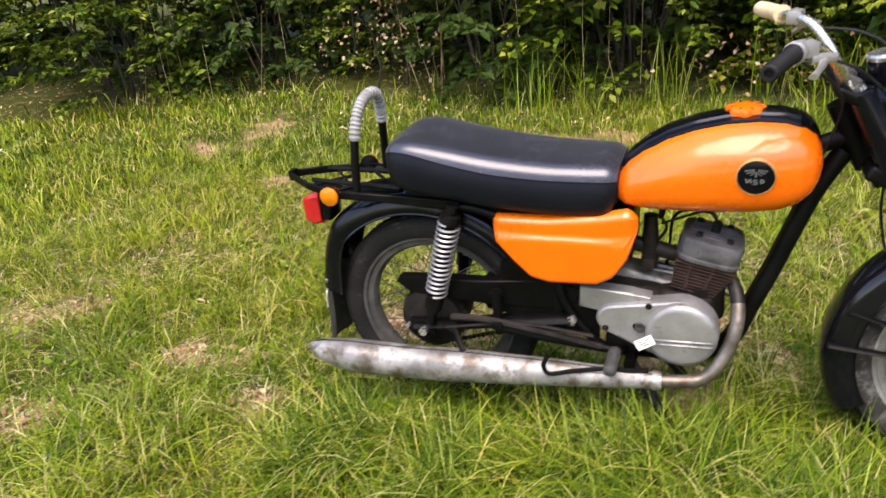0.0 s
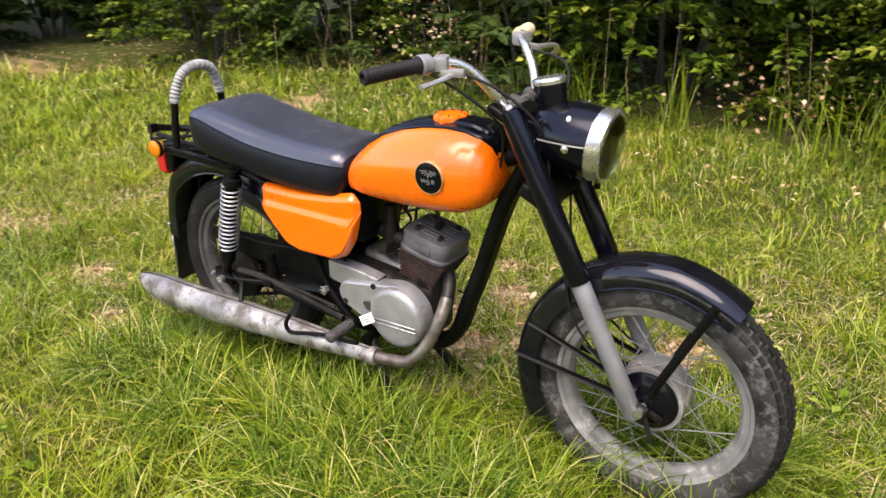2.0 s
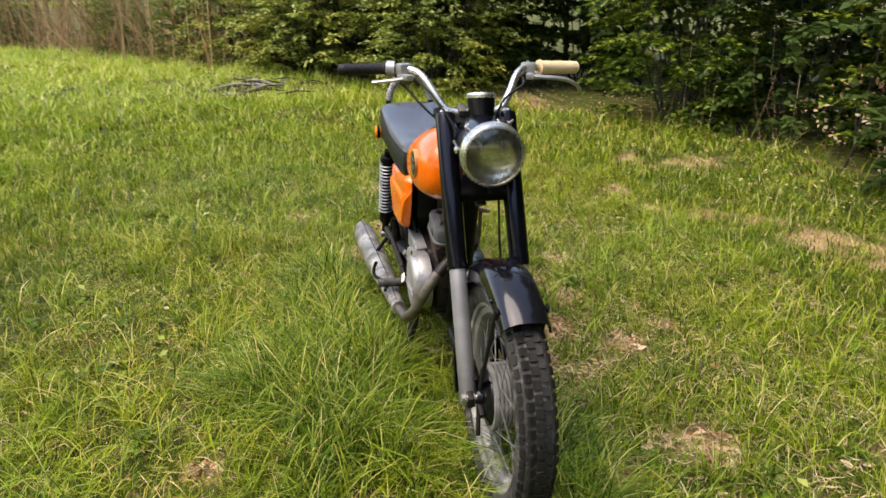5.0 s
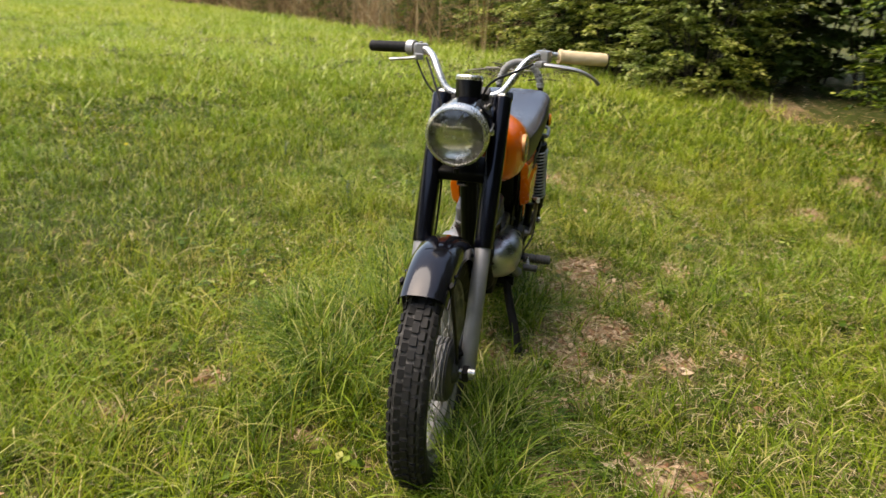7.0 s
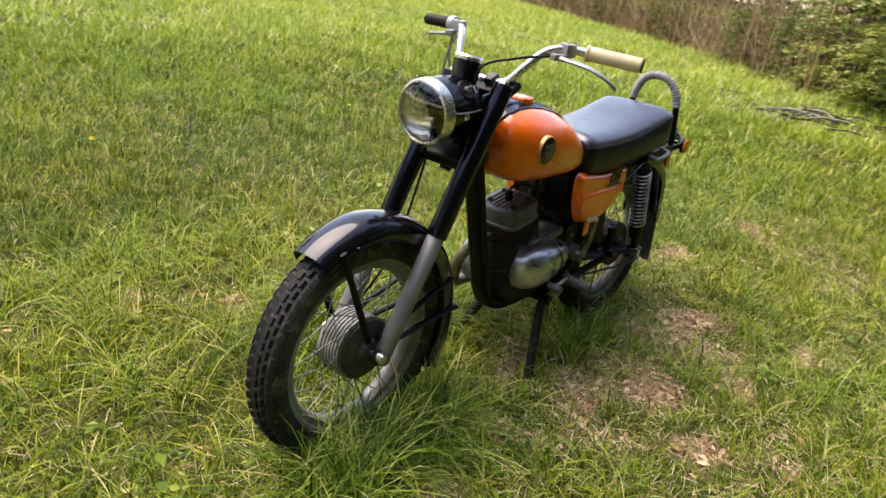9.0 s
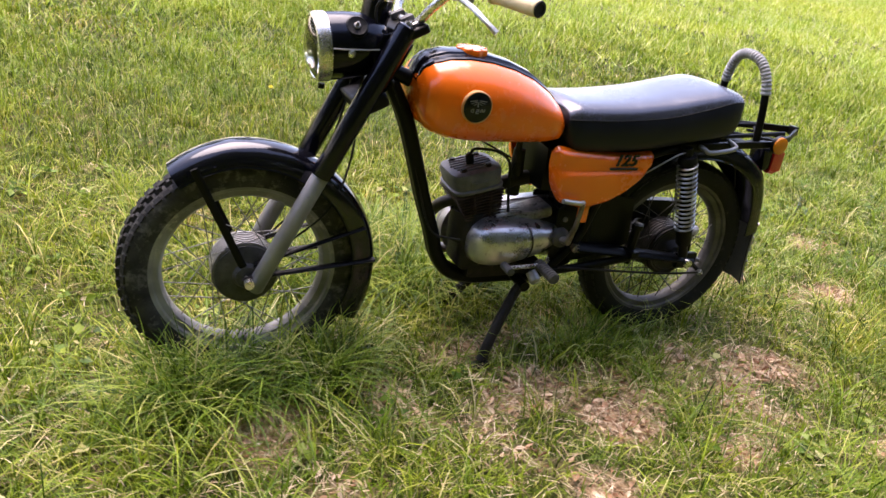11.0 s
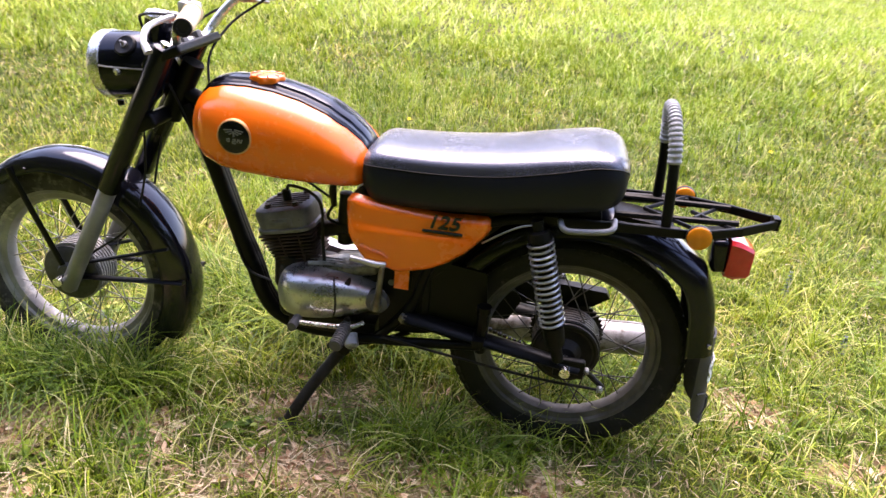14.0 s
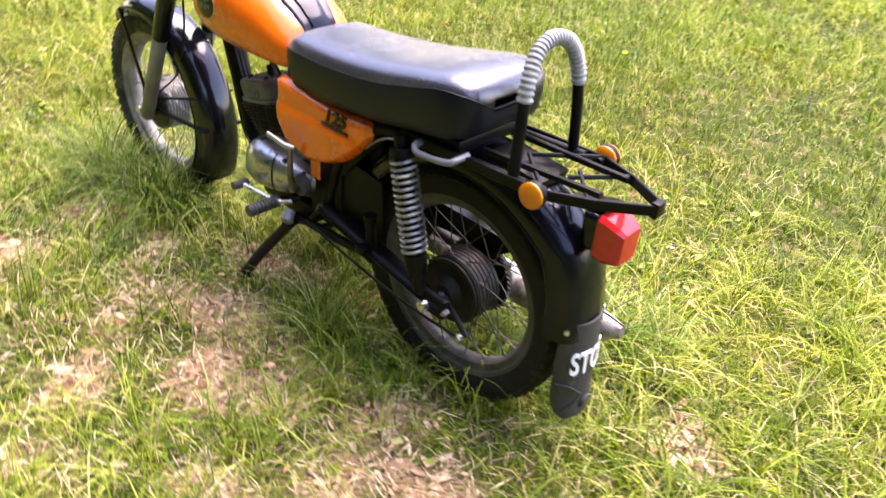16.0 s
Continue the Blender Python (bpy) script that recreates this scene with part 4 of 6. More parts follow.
n = 44
ring = []
for i in range(n * 2):
    r = 0.098 if i % 2 else 0.091
    ring.append((r * math.cos(math.pi * i / n), r * math.sin(math.pi * i / n)))
plate(bm, ring, -0.052, -0.058, 0.001)
part("sprocket", bm, GREASE, rear)
bm = lathe(bmesh.new(), [(-0.15, 0.0), (-0.15, 0.012), (-0.135, 0.012), (-0.135, 0.008), (0.13, 0.008), (0.13, 0.013), (0.148, 0.013), (0.148, 0.0)], along_y(0, 0, 0), 14)
part("axle", bm, CHROME, rear)
bm = bmesh.new()
sweep(bm, [(-0.01, 0.075, 0.0), (-0.055, 0.09, -0.02), (-0.10, 0.095, -0.055)], 0.007, 8)
part("brake_arm", bm, GREASE, rear)


# mudguards
def front_section(t):
    k = 0.045 + 0.03 * t
    w = 0.052 + 0.006 * t
    return [(-w - 0.006, -k), (-w - 0.004, -0.026), (-w + 0.006, -0.010), (-w * 0.52, -0.001), (0, 0.001), (w * 0.52, -0.001), (w - 0.006, -0.010), (w + 0.004, -0.026), (w + 0.006, -k)]


fender = part("front_mudguard", arc_shell(FX, FZ, lambda t: 0.345 - 0.012 * max(0, 0.18 - t) / 0.18, 57, 208, front_section, 0.0025, 52), GUARD_BLACK, bike, "glossy black front mudguard", 50)


def rear_section(t):
    k = 0.05 + 0.02 * t
    return [(-0.073, -k), (-0.071, -0.026), (-0.058, -0.008), (-0.028, 0), (0, 0.002), (0.028, 0), (0.058, -0.008), (0.071, -0.026), (0.073, -k)]


rear_fender = part("rear_mudguard", arc_shell(RX, RZ, lambda t: float(np.interp(38 + 132 * t, [38, 90, 137, 160, 170], [0.360, 0.380, 0.398, 0.362, 0.356])), 38, 170, rear_section, 0.0025, 52), BLACK, bike, "black rear mudguard", 50)
for s in SIDES:
    edge = []
    for i in range(53):
        t = i / 52
        y, d = front_section(t)[-1]
        r, a = 0.345 - 0.012 * max(0, 0.18 - t) / 0.18 + d, radians(57 + 151 * t)
        edge.append((FX + r * math.cos(a), s * y, FZ + r * math.sin(a)))
    part("rolled_edge", tube(edge, 0.0030, 6), BLACK, fender)
    edge = []
    for i in range(53):
        t = i / 52
        y, d = rear_section(t)[-1]
        r, a = float(np.interp(38 + 132 * t, [38, 90, 137, 160, 170], [0.360, 0.380, 0.398, 0.362, 0.356])) + d, radians(38 + 132 * t)
        edge.append((RX + r * math.cos(a), s * y, RZ + r * math.sin(a)))
    part("rolled_edge", tube(edge, 0.0032, 6), GUARD_BLACK, rear_fender)
# stays of the front mudguard
for s in SIDES:
    y = s * 0.058
    for name, a, b, w in (("front_stay", (FX + 0.01, FZ + 0.03), (FX + 0.125, FZ + 0.29), 0.020), ("rear_stay", (FX - 0.02, FZ + 0.0), (FX - 0.335, FZ + 0.03), 0.024), ("rear_stay", (FX - 0.02, FZ + 0.035), (FX - 0.30, FZ + 0.125), 0.019)):
        part(name, sweep(bmesh.new(), [(a[0], y + s * 0.004, a[1]), (b[0], y + s * 0.001, b[1])], w * 0.5, 8, 0.45), FRAME_BLACK, fender)
    for ang in (75, 120, 185):
        r = 0.302
        part("rivet", lathe(bmesh.new(), [(0, 0.006), (0.004, 0.005), (0.005, 0)], pose(FX + r * math.cos(radians(ang)), s * 0.059, FZ + r * math.sin(radians(ang)), -90 * s), 10), BLACK, fender)

# mud flap, bowed round the wheel, with white lettering
def flap_point(s, z, out=0.0):
    """A place on the flap: s metres along its bow from the middle, at height z."""
    R = 0.072
    f = s / R
    lean = float(np.interp(z, [0.146, 0.22, 0.31, 0.400], [-0.020, -0.014, -0.006, 0.0]))
    return Vector((-0.420 + lean + (R + out) * (1 - math.cos(f)) * 0.8 - out, (R + out) * math.sin(f), z))


bm = bmesh.new()
rows = []
for z, w in zip(np.linspace(0.402, 0.151, 15), np.interp(np.linspace(0, 1, 15), [0, 0.3, 0.72, 0.90, 1], [0.086, 0.094, 0.098, 0.090, 0.058])):
    rows.append([bm.verts.new(flap_point(w * u, z)) for u in np.linspace(-1, 1, 19)])
for p, q in zip(rows, rows[1:]):
    for j in range(18):
        bm.faces.new((p[j], p[j + 1], q[j + 1], q[j]))
bmesh.ops.recalc_face_normals(bm, faces=bm.faces[:])
bmesh.ops.solidify(bm, geom=bm.faces[:], thickness=0.004)
flap = part("mud_flap", bm, FLAP, rear_fender, "scuffed black rubber mud flap with white lettering")
M = Matrix(((0, 0, -1, 0), (-1, 0, 0, 0), (0, 1, 0, 0), (0, 0, 0, 1)))     # writing read from behind
bm = lettering("STOP", 0.055, Matrix.Translation((0, 0, 0.302)) @ M @ Matrix.Diagonal((0.86, 1.42, 1, 1)), 0.001)
bmesh.ops.subdivide_edges(bm, edges=[e for e in bm.edges if e.calc_length() > 0.012], cuts=2)
for v in bm.verts:
    v.co = flap_point(v.co.y, v.co.z, 0.0050 - v.co.x)
text = part("lettering", bm, WHITE_PAINT, flap, "white painted letters")
part("rivet", lathe(bmesh.new(), [(0, 0.018), (0.004, 0.016), (0.007, 0.0)], pose(-0.438, 0, 0.186, 0, -92, 0), 16), FLAP, flap)
bm = bmesh.new()
sweep(bm, [flap_point(s, z, 0.004) for s, z in ((0.086, 0.250), (0.050, 0.244), (0.022, 0.220), (0.034, 0.196), (0.066, 0.172))], 0.0022, 6)
part("flap_ridge", bm, FLAP, flap)
for s in SIDES:
    c = flap_point(s * 0.076, 0.388, 0.003)
    part("bolt", lathe(bmesh.new(), [(0, 0.006), (0.006, 0.006), (0.008, 0.0)], aim(c, flap_point(s * 0.076, 0.388, 0.01)), 8), CHROME, flap)

# frame: one mesh of welded tubes, with black filler blocks added
HEAD_T, HEAD_B = Vector((0.905, 0, 0.905)), Vector((0.975, 0, 0.765))
bm = bmesh.new()
sweep(bm, [HEAD_T, HEAD_B], 0.026, 14)
for y in (-0.011, 0, 0.011):             # broad pressed front tube
    sweep(bm, curve_points([(0.930, y * 0.5, 0.80), (0.881, y, 0.706), (0.843, y, 0.600), (0.806, y, 0.488), (0.767, y, 0.385), (0.742, y, 0.312), (0.700, y, 0.258), (0.62, y, 0.232), (0.50, y, 0.230)], 6), 0.0208 if y == 0 else 0.0202, 12)
sweep(bm, curve_points([(0.93, 0, 0.83), (0.75, 0, 0.76), (0.52, 0, 0.70), (0.32, 0, 0.655), (0.10, 0, 0.655)], 5), 0.02, 12)
for s in SIDES:
    sweep(bm, curve_points([(0.50, s * 0.02, 0.226), (0.42, s * 0.075, 0.27), (0.33, s * 0.085, 0.38), (0.29, s * 0.09, 0.50), (0.22, s * 0.095, 0.60), (0.12, s * 0.10, 0.655), (-0.02, s * 0.10, 0.668), (-0.26, s * 0.10, 0.682)], 5), 0.0125, 10)
    sweep(bm, [(0.30, s * 0.07, 0.47), (0.30, s * 0.07, 0.36)], 0.02, 8)
    plate(bm, [(0.16, 0.60), (0.30, 0.45), (0.33, 0.45), (0.33, 0.50), (0.22, 0.645), (0.10, 0.66)], s * 0.082, s * 0.088, 0.001)
rbox(bm, (0.10, 0.09, 0.14), pose(0.245, 0, 0.53, 0, -12), 0.015)
# Blocks and side plates added to keep the gaps between parts dark.
rbox(bm, (0.10, 0.13, 0.20), pose(0.315, 0, 0.44), 0.012)
rbox(bm, (0.13, 0.17, 0.13), pose(0.425, 0, 0.595), 0.012)
for s in SIDES:
    plate(bm, [(0.15, 0.50), (0.135, 0.350), (0.30, 0.305), (0.41, 0.296), (0.41, 0.47), (0.30, 0.52)], s * 0.072, s * 0.078, 0.001)
part("frame", bm, FRAME_BLACK, bike, "black welded tubular frame with black filler blocks added in its gaps")
# swinging arm, chain guard, chain
for s in SIDES:
    bm = bmesh.new()
    pts = [(0.34, s * 0.085, 0.356), (0.18, s * 0.095, 0.334), (-0.10, s * 0.112, 0.298)]
    sweep(bm, curve_points(pts, 4), radii([(0, 0.034), (0.5, 0.030), (1, 0.024)], 9), 10, 0.50)
    rbox(bm, (0.075, 0.02, 0.05), pose(-0.075, s * 0.115, 0.30), 0.006)
    part("swing_arm", bm, FRAME_BLACK, bike)
bm = bmesh.new()
plate(bm, [(0.37, 0.435), (0.30, 0.458), (0.08, 0.440), (-0.06, 0.436), (-0.150, 0.430), (-0.160, 0.415), (-0.12, 0.385), (0.10, 0.368), (0.34, 0.375)], -0.050, -0.082, 0.006)
part("chain_guard", bm, FRAME_BLACK, bike, "oily black chain guard")
part("chain_case", lathe(bmesh.new(), [(0, 0.092), (0.012, 0.090), (0.020, 0.070), (0.024, 0.03), (0.024, 0)], pose(RX, -0.062, RZ, 90), 28), GREASE, bike, "oily black cover over the rear sprocket")
# Added plate, so the open gap behind the chain reads as dark.
part("gap_plate", plate(bmesh.new(), [(0.385, 0.465), (0.10, 0.440), (0.060, 0.385), (0.09, 0.325), (0.36, 0.300)], -0.026, -0.032, 0.002), FRAME_BLACK, bike, "black plate added to darken the gap before the rear wheel")
for s in SIDES:
    part("peg_rail", tube([(0.470, s * 0.085, 0.268), (0.30, s * 0.100, 0.292), (0.145, s * 0.112, 0.318)], 0.0125, 10, 3), FRAME_BLACK, bike, "black tube running back to the rear foot-peg bracket")
bm = bmesh.new()
for z0, z1 in ((0.425, RZ + 0.094), (0.350, RZ - 0.094)):
    for i in range(34):
        t = (i + 0.5) / 34
        x, z = 0.40 + (RX - 0.40) * t, z0 + (z1 - z0) * t
        rbox(bm, (0.0105, 0.010 if i % 2 else 0.007, 0.009), pose(x, -0.055, z), 0)
tagged(part("chain", bm, GREASE, bike, "greasy drive chain"), kind="stuff")

# rear shock absorbers with bare springs
for s in SIDES:
    T, B = Vector((0.048, s * 0.128, 0.665)), Vector((-0.045, s * 0.132, 0.325))
    ax = (B - T).normalized()
    q = aim(T, B)
    L = (B - T).length
    body = part("shock_absorber", lathe(bmesh.new(), [(-0.012, 0.0), (-0.012, 0.014), (0.012, 0.014), (0.014, 0.026), (0.034, 0.029), (0.038, 0.018), (L * 0.72, 0.018), (L * 0.73, 0.026), (L * 0.86, 0.024), (L * 0.90, 0.014), (L, 0.014), (L + 0.01, 0.0)], q, 20), FRAME_BLACK, bike, "rear shock absorber with a bare coil spring")
    turns, pts = 15, []
    for i in range(turns * 14 + 1):
        a = 2 * math.pi * i / 14
        z = 0.036 + (L * 0.72 - 0.036) * i / (turns * 14)
        pts.append(q @ Vector((0.0285 * math.cos(a), 0.0285 * math.sin(a), z)))
    part("spring", tube(pts, 0.0033, 6), SPRING, body, "worn chromed coil spring")
    part("top_bolt", lathe(bmesh.new(), [(0, 0.012), (0.012, 0.012), (0.014, 0.0)], pose(T.x, T.y, T.z, -90 * s), 6), FRAME_BLACK, body)


# front fork
A, J, T = Vector((1.262, 0, 0.285)), Vector((1.114, 0, 0.586)), Vector((0.928, 0, 0.952))
for s in SIDES:
    off = Vector((0, s * 0.083, 0))
    q = aim(A + off, T + off)
    lj, lt = (J - A).length, (T - A).length
    leg = part("fork_leg", lathe(bmesh.new(), [(-0.012, 0.0), (-0.012, 0.017), (-0.004, 0.022), (lj - 0.006, 0.022), (lj, 0.020), (lj + 0.02, 0.020)], q, 24), SILVER, bike, "silver-painted lower fork leg")
    part("fork_shroud", lathe(bmesh.new(), [(lj - 0.004, 0.0245), (lj, 0.0262), (lj + 0.25, 0.0268), (lt - 0.012, 0.0268), (lt - 0.004, 0.0255), (lt, 0.018), (lt + 0.002, 0.0)], q, 24), BLACK, leg, "glossy black upper fork tube")
    part("fork_cap", lathe(bmesh.new(), [(lt, 0.014), (lt + 0.008, 0.013), (lt + 0.010, 0.0)], q, 6), CHROME, leg)
    bm = bmesh.new()
    rbox(bm, (0.04, 0.018, 0.035), pose(FX - 0.008, s * 0.083, FZ - 0.005, 0, 20), 0.005)
    part("axle_clamp", bm, GREASE, leg)
bm = bmesh.new()
rbox(bm, (0.075, 0.215, 0.022), Matrix.Translation((0.918, 0, 0.938)) @ pose(0, 0, 0, 0, 26), 0.008, 3)
part("top_yoke", bm, FRAME_BLACK, bike)
bm = bmesh.new()
rbox(bm, (0.08, 0.20, 0.035), Matrix.Translation((1.000, 0, 0.765)) @ pose(0, 0, 0, 0, 26), 0.01, 3)
sweep(bm, [(0.99, 0, 0.76), (1.01, 0, 0.72)], 0.016, 8)
part("lower_yoke", bm, FRAME_BLACK, bike)

# headlamp nacelle
LM = Matrix.Translation((1.124, 0, 0.876)) @ pose(0, 0, 0, 0, 96, 0) @ Matrix.Diagonal((0.93, 0.93, 0.98, 1))      # local z points ahead, a little down
lamp = part("headlamp", lathe(bmesh.new(), [(-0.185, 0.0), (-0.183, 0.030), (-0.165, 0.060), (-0.13, 0.078), (-0.07, 0.084), (-0.02, 0.085), (-0.018, 0.080)], LM, 44), BLACK, bike, "black headlamp shell with a chrome ring")
part("lamp_ring", lathe(bmesh.new(), [(-0.024, 0.084), (-0.022, 0.0875), (0.0, 0.0865), (0.008, 0.083), (0.010, 0.078), (0.006, 0.075), (-0.01, 0.076)], LM, 48), CHROME, lamp, "dull chrome headlamp ring")
part("reflector", lathe(bmesh.new(), [(-0.100, 0.0), (-0.096, 0.018), (-0.080, 0.040), (-0.050, 0.062), (-0.022, 0.073), (-0.004, 0.076)], LM, 40), REFLECTOR, lamp)
part("bulb", lathe(bmesh.new(), [(-0.100, 0.014), (-0.074, 0.014), (-0.070, 0.010), (-0.046, 0.0105), (-0.036, 0.008), (-0.031, 0.0)], LM, 14), SPOKE, lamp)
bm = lathe(bmesh.new(), [(0.004, 0.076), (0.010, 0.066), (0.018, 0.045), (0.023, 0.022), (0.0245, 0.0)], LM, 40)
bmesh.ops.solidify(bm, geom=bm.faces[:], thickness=-0.003)
lens = part("lens", bm, LAMP_GLASS, lamp, "clear fluted headlamp glass")
lens.visible_shadow = False
for s in SIDES:
    for z, y, x, r in ((0.935, 0.048, 1.055, 0.010), (0.880, 0.0765, 1.058, 0.009))[1 if s > 0 else 0:]:
        n = Vector((0.05, s * y, z - 0.872)).normalized()
        c = Vector((x, s * y * 1.0, z))
        part("screw", lathe(bmesh.new(), [(-0.006, r), (0.004, r), (0.007, r * 0.5), (0.007, 0)], aim(c, c + n), 14), CHROME, lamp)
    bm = bmesh.new()
    plate(bm, [(0.945, 0.935), (0.985, 0.925), (1.005, 0.890), (1.000, 0.850), (0.975, 0.815), (0.950, 0.840)], s * 0.062, s * 0.072, 0.003)
    part("lamp_bracket", bm, BLACK, lamp)
part("lamp_screw", lathe(bmesh.new(), [(0, 0.008), (0.012, 0.008), (0.014, 0)], pose(1.105, 0, 0.790, 180), 8), FRAME_BLACK, lamp)
for s in SIDES:
    seam = [LM @ Vector((-0.012 * (1 - k) ** 2, s * (r + 0.001), z)) for k, (z, r) in zip(np.linspace(0, 1, 9), [(-0.024, 0.0846), (-0.045, 0.0846), (-0.07, 0.084), (-0.09, 0.082), (-0.11, 0.0805), (-0.13, 0.078), (-0.147, 0.0705), (-0.158, 0.065), (-0.165, 0.060)])]
    part("shell_seam", tube(seam, 0.0022, 6), SPOKE, lamp)
# ignition switch disc on the left of the shell
c = Vector((1.044, 0.053, 0.936))
n = Vector((0.1, 0.75, 0.65)).normalized()
sw = part("switch_plate", lathe(bmesh.new(), [(-0.012, 0.027), (0.004, 0.027), (0.007, 0.023), (0.006, 0.018), (0.006, 0)], aim(c, c + n), 20), FRAME_BLACK, lamp)
part("key", lathe(bmesh.new(), [(0.004, 0.009), (0.010, 0.008), (0.011, 0.004), (0.022, 0.003), (0.023, 0)], aim(c, c + n), 10), SPOKE, sw)
# speedometer
SM = Matrix.Translation((0.990, 0, 0.940)) @ pose(0, 0, 0, 0, -10, 0)
speedo = part("speedometer", lathe(bmesh.new(), [(-0.02, 0.0), (-0.02, 0.032), (0.045, 0.036), (0.060, 0.0365), (0.060, 0.030)], SM, 32), BLACK, bike, "black speedometer on the headlamp shell")
part("bezel", lathe(bmesh.new(), [(0.058, 0.0368), (0.066, 0.0375), (0.071, 0.034), (0.070, 0.030)], SM, 32), CHROME, speedo)
part("dial_glass", lathe(bmesh.new(), [(0.064, 0.0315), (0.068, 0.020), (0.0695, 0.0)], SM, 28), REFLECTOR, speedo, "pale speedometer face")

# handlebar with grips and levers
bar_half = [(0.915, 0.0, 0.952), (0.912, 0.045, 0.950), (0.905, 0.078, 0.962), (0.885, 0.105, 1.000), (0.852, 0.132, 1.040), (0.820, 0.165, 1.056), (0.790, 0.215, 1.055), (0.768, 0.28, 1.052), (0.748, 0.338, 1.049)]
pts = [(x, -y, z) for x, y, z in bar_half[::-1]] + bar_half[1:]
handlebar = part("handlebar", tube(pts, 0.0108, 12, 5), CHROME, bike, "worn chromed handlebar")
for s, m, r, ribs, txt in ((-1, GRIP_BLACK, 0.0160, True, "black rubber throttle grip"), (1, GRIP_CREAM, 0.0180, False, "worn cream foam grip")):
    a, b = Vector((0.790, s * 0.215, 1.055)), Vector((0.746, s * 0.342, 1.049))
    L = (b - a).length
    prof = [(0, 0.012), (0, r + 0.003), (0.006, r + 0.003), (0.008, r)]
    k = 0.012
    while k < L - 0.01:
        prof += [(k, r), (k + 0.003, r - 0.0012)] if ribs else [(k, r + 0.0006), (k + 0.003, r - 0.0004)]
        k += 0.006
    prof += [(L, r), (L + 0.004, r - 0.003), (L + 0.004, r * 0.55), (L - 0.004, r * 0.5), (L - 0.004, 0)]
    g = part("grip", lathe(bmesh.new(), prof, aim(a, b), 20), m, handlebar, txt)
    if s > 0:
        part("grip_end", lathe(bmesh.new(), [(L + 0.0045, r), (L + 0.007, r - 0.001), (L + 0.007, r * 0.6), (L + 0.002, r * 0.55)], aim(a, b), 20), GRIP_BLACK, handlebar)
    c = Vector((0.816, s * 0.175, 1.055))
    bm = bmesh.new()
    rbox(bm, (0.032, 0.040, 0.032), Matrix.Translation(c) @ pose(0, 0, 0, 0, 0, s * -22), 0.007)
    rbox(bm, (0.05, 0.022, 0.016), Matrix.Translation(c + Vector((0.028, 0, -0.018))) @ pose(0, 0, 0, 0, 0, s * -22), 0.004)
    cl = part("lever_clamp", bm, ALU, handlebar)
    end = (0.826, s * 0.330, 0.992) if s > 0 else (0.824, s * 0.262, 1.022)
    pts = curve_points([(0.846, s * 0.165, 1.036), (0.856, s * 0.205, 1.035), (0.858, s * 0.270, 1.028), (0.845, s * 0.312, 1.010), end] if s > 0 else [(0.846, s * 0.165, 1.036), (0.842, s * 0.205, 1.030), end], 5)
    bm = sweep(bmesh.new(), pts, radii([(0, 0.012), (0.2, 0.009), (0.8, 0.0065), (1, 0.0085)], len(pts)), 8, 0.7)
    part("lever", bm, SPRING, cl, "pale cast aluminium lever")
    part("clamp_screw", lathe(bmesh.new(), [(0, 0.005), (0.02, 0.005), (0.021, 0)], Matrix.Translation(c), 8), CHROME, cl)
for y in (-0.035, 0.035):
    part("bar_clamp", block((0.036, 0.024, 0.036), pose(0.915, y, 0.951, 0, 26), 0.006), ALU_DARK, handlebar)
# switch pod seen end-on behind the right grip
part("throttle_housing", lathe(bmesh.new(), [(0, 0.010), (0, 0.021), (0.022, 0.022), (0.026, 0.014)], aim((0.798, -0.196, 1.055), (0.785, -0.236, 1.054)), 18), ALU, handlebar)

# control cables
cables = [[(0.848, -0.15, 1.035), (0.93, -0.11, 0.99), (1.00, -0.062, 0.90), (1.02, -0.055, 0.76), (1.06, -0.058, 0.60), (1.10, -0.068, 0.47), (1.20, -0.072, 0.36), (1.272, -0.07, 0.27)],
          [(0.848, 0.15, 1.035), (0.95, 0.12, 1.025), (1.00, 0.05, 0.985), (0.96, 0.03, 0.86), (0.892, 0.024, 0.71), (0.836, 0.026, 0.55), (0.78, 0.034, 0.40), (0.70, 0.06, 0.38)],
          [(0.80, -0.20, 1.04), (0.88, -0.14, 0.97), (0.90, -0.06, 0.88), (0.84, -0.03, 0.72), (0.68, -0.02, 0.66), (0.55, 0, 0.60)],
          [(0.985, 0.0, 0.925), (1.02, 0.04, 0.78), (1.03, 0.05, 0.62), (1.08, 0.056, 0.48), (1.20, 0.06, 0.38), (1.27, 0.055, 0.32)],
          [(0.838, 0.14, 1.04), (0.90, 0.09, 0.985), (0.92, 0.06, 0.93)]]
for c in cables:
    part("cable", tube(c, 0.0032, 6, 6), GRIP_BLACK, bike)


# fuel tank
TX = [0.446, 0.455, 0.475, 0.51, 0.56, 0.62, 0.684, 0.748, 0.802, 0.840, 0.865, 0.878, 0.884]
TT = [0.722, 0.755, 0.782, 0.812, 0.842, 0.864, 0.878, 0.884, 0.882, 0.872, 0.852, 0.828, 0.800]
TB = [0.700, 0.685, 0.674, 0.669, 0.667, 0.667, 0.668, 0.671, 0.677, 0.692, 0.715, 0.742, 0.770]
TW = [0.054, 0.089, 0.109, 0.122, 0.131, 0.137, 0.140, 0.139, 0.132, 0.121, 0.103, 0.081, 0.053]


def tank_at(x):
    return np.interp(x, TX, TT), np.interp(x, TX, TB), np.interp(x, TX, TW)


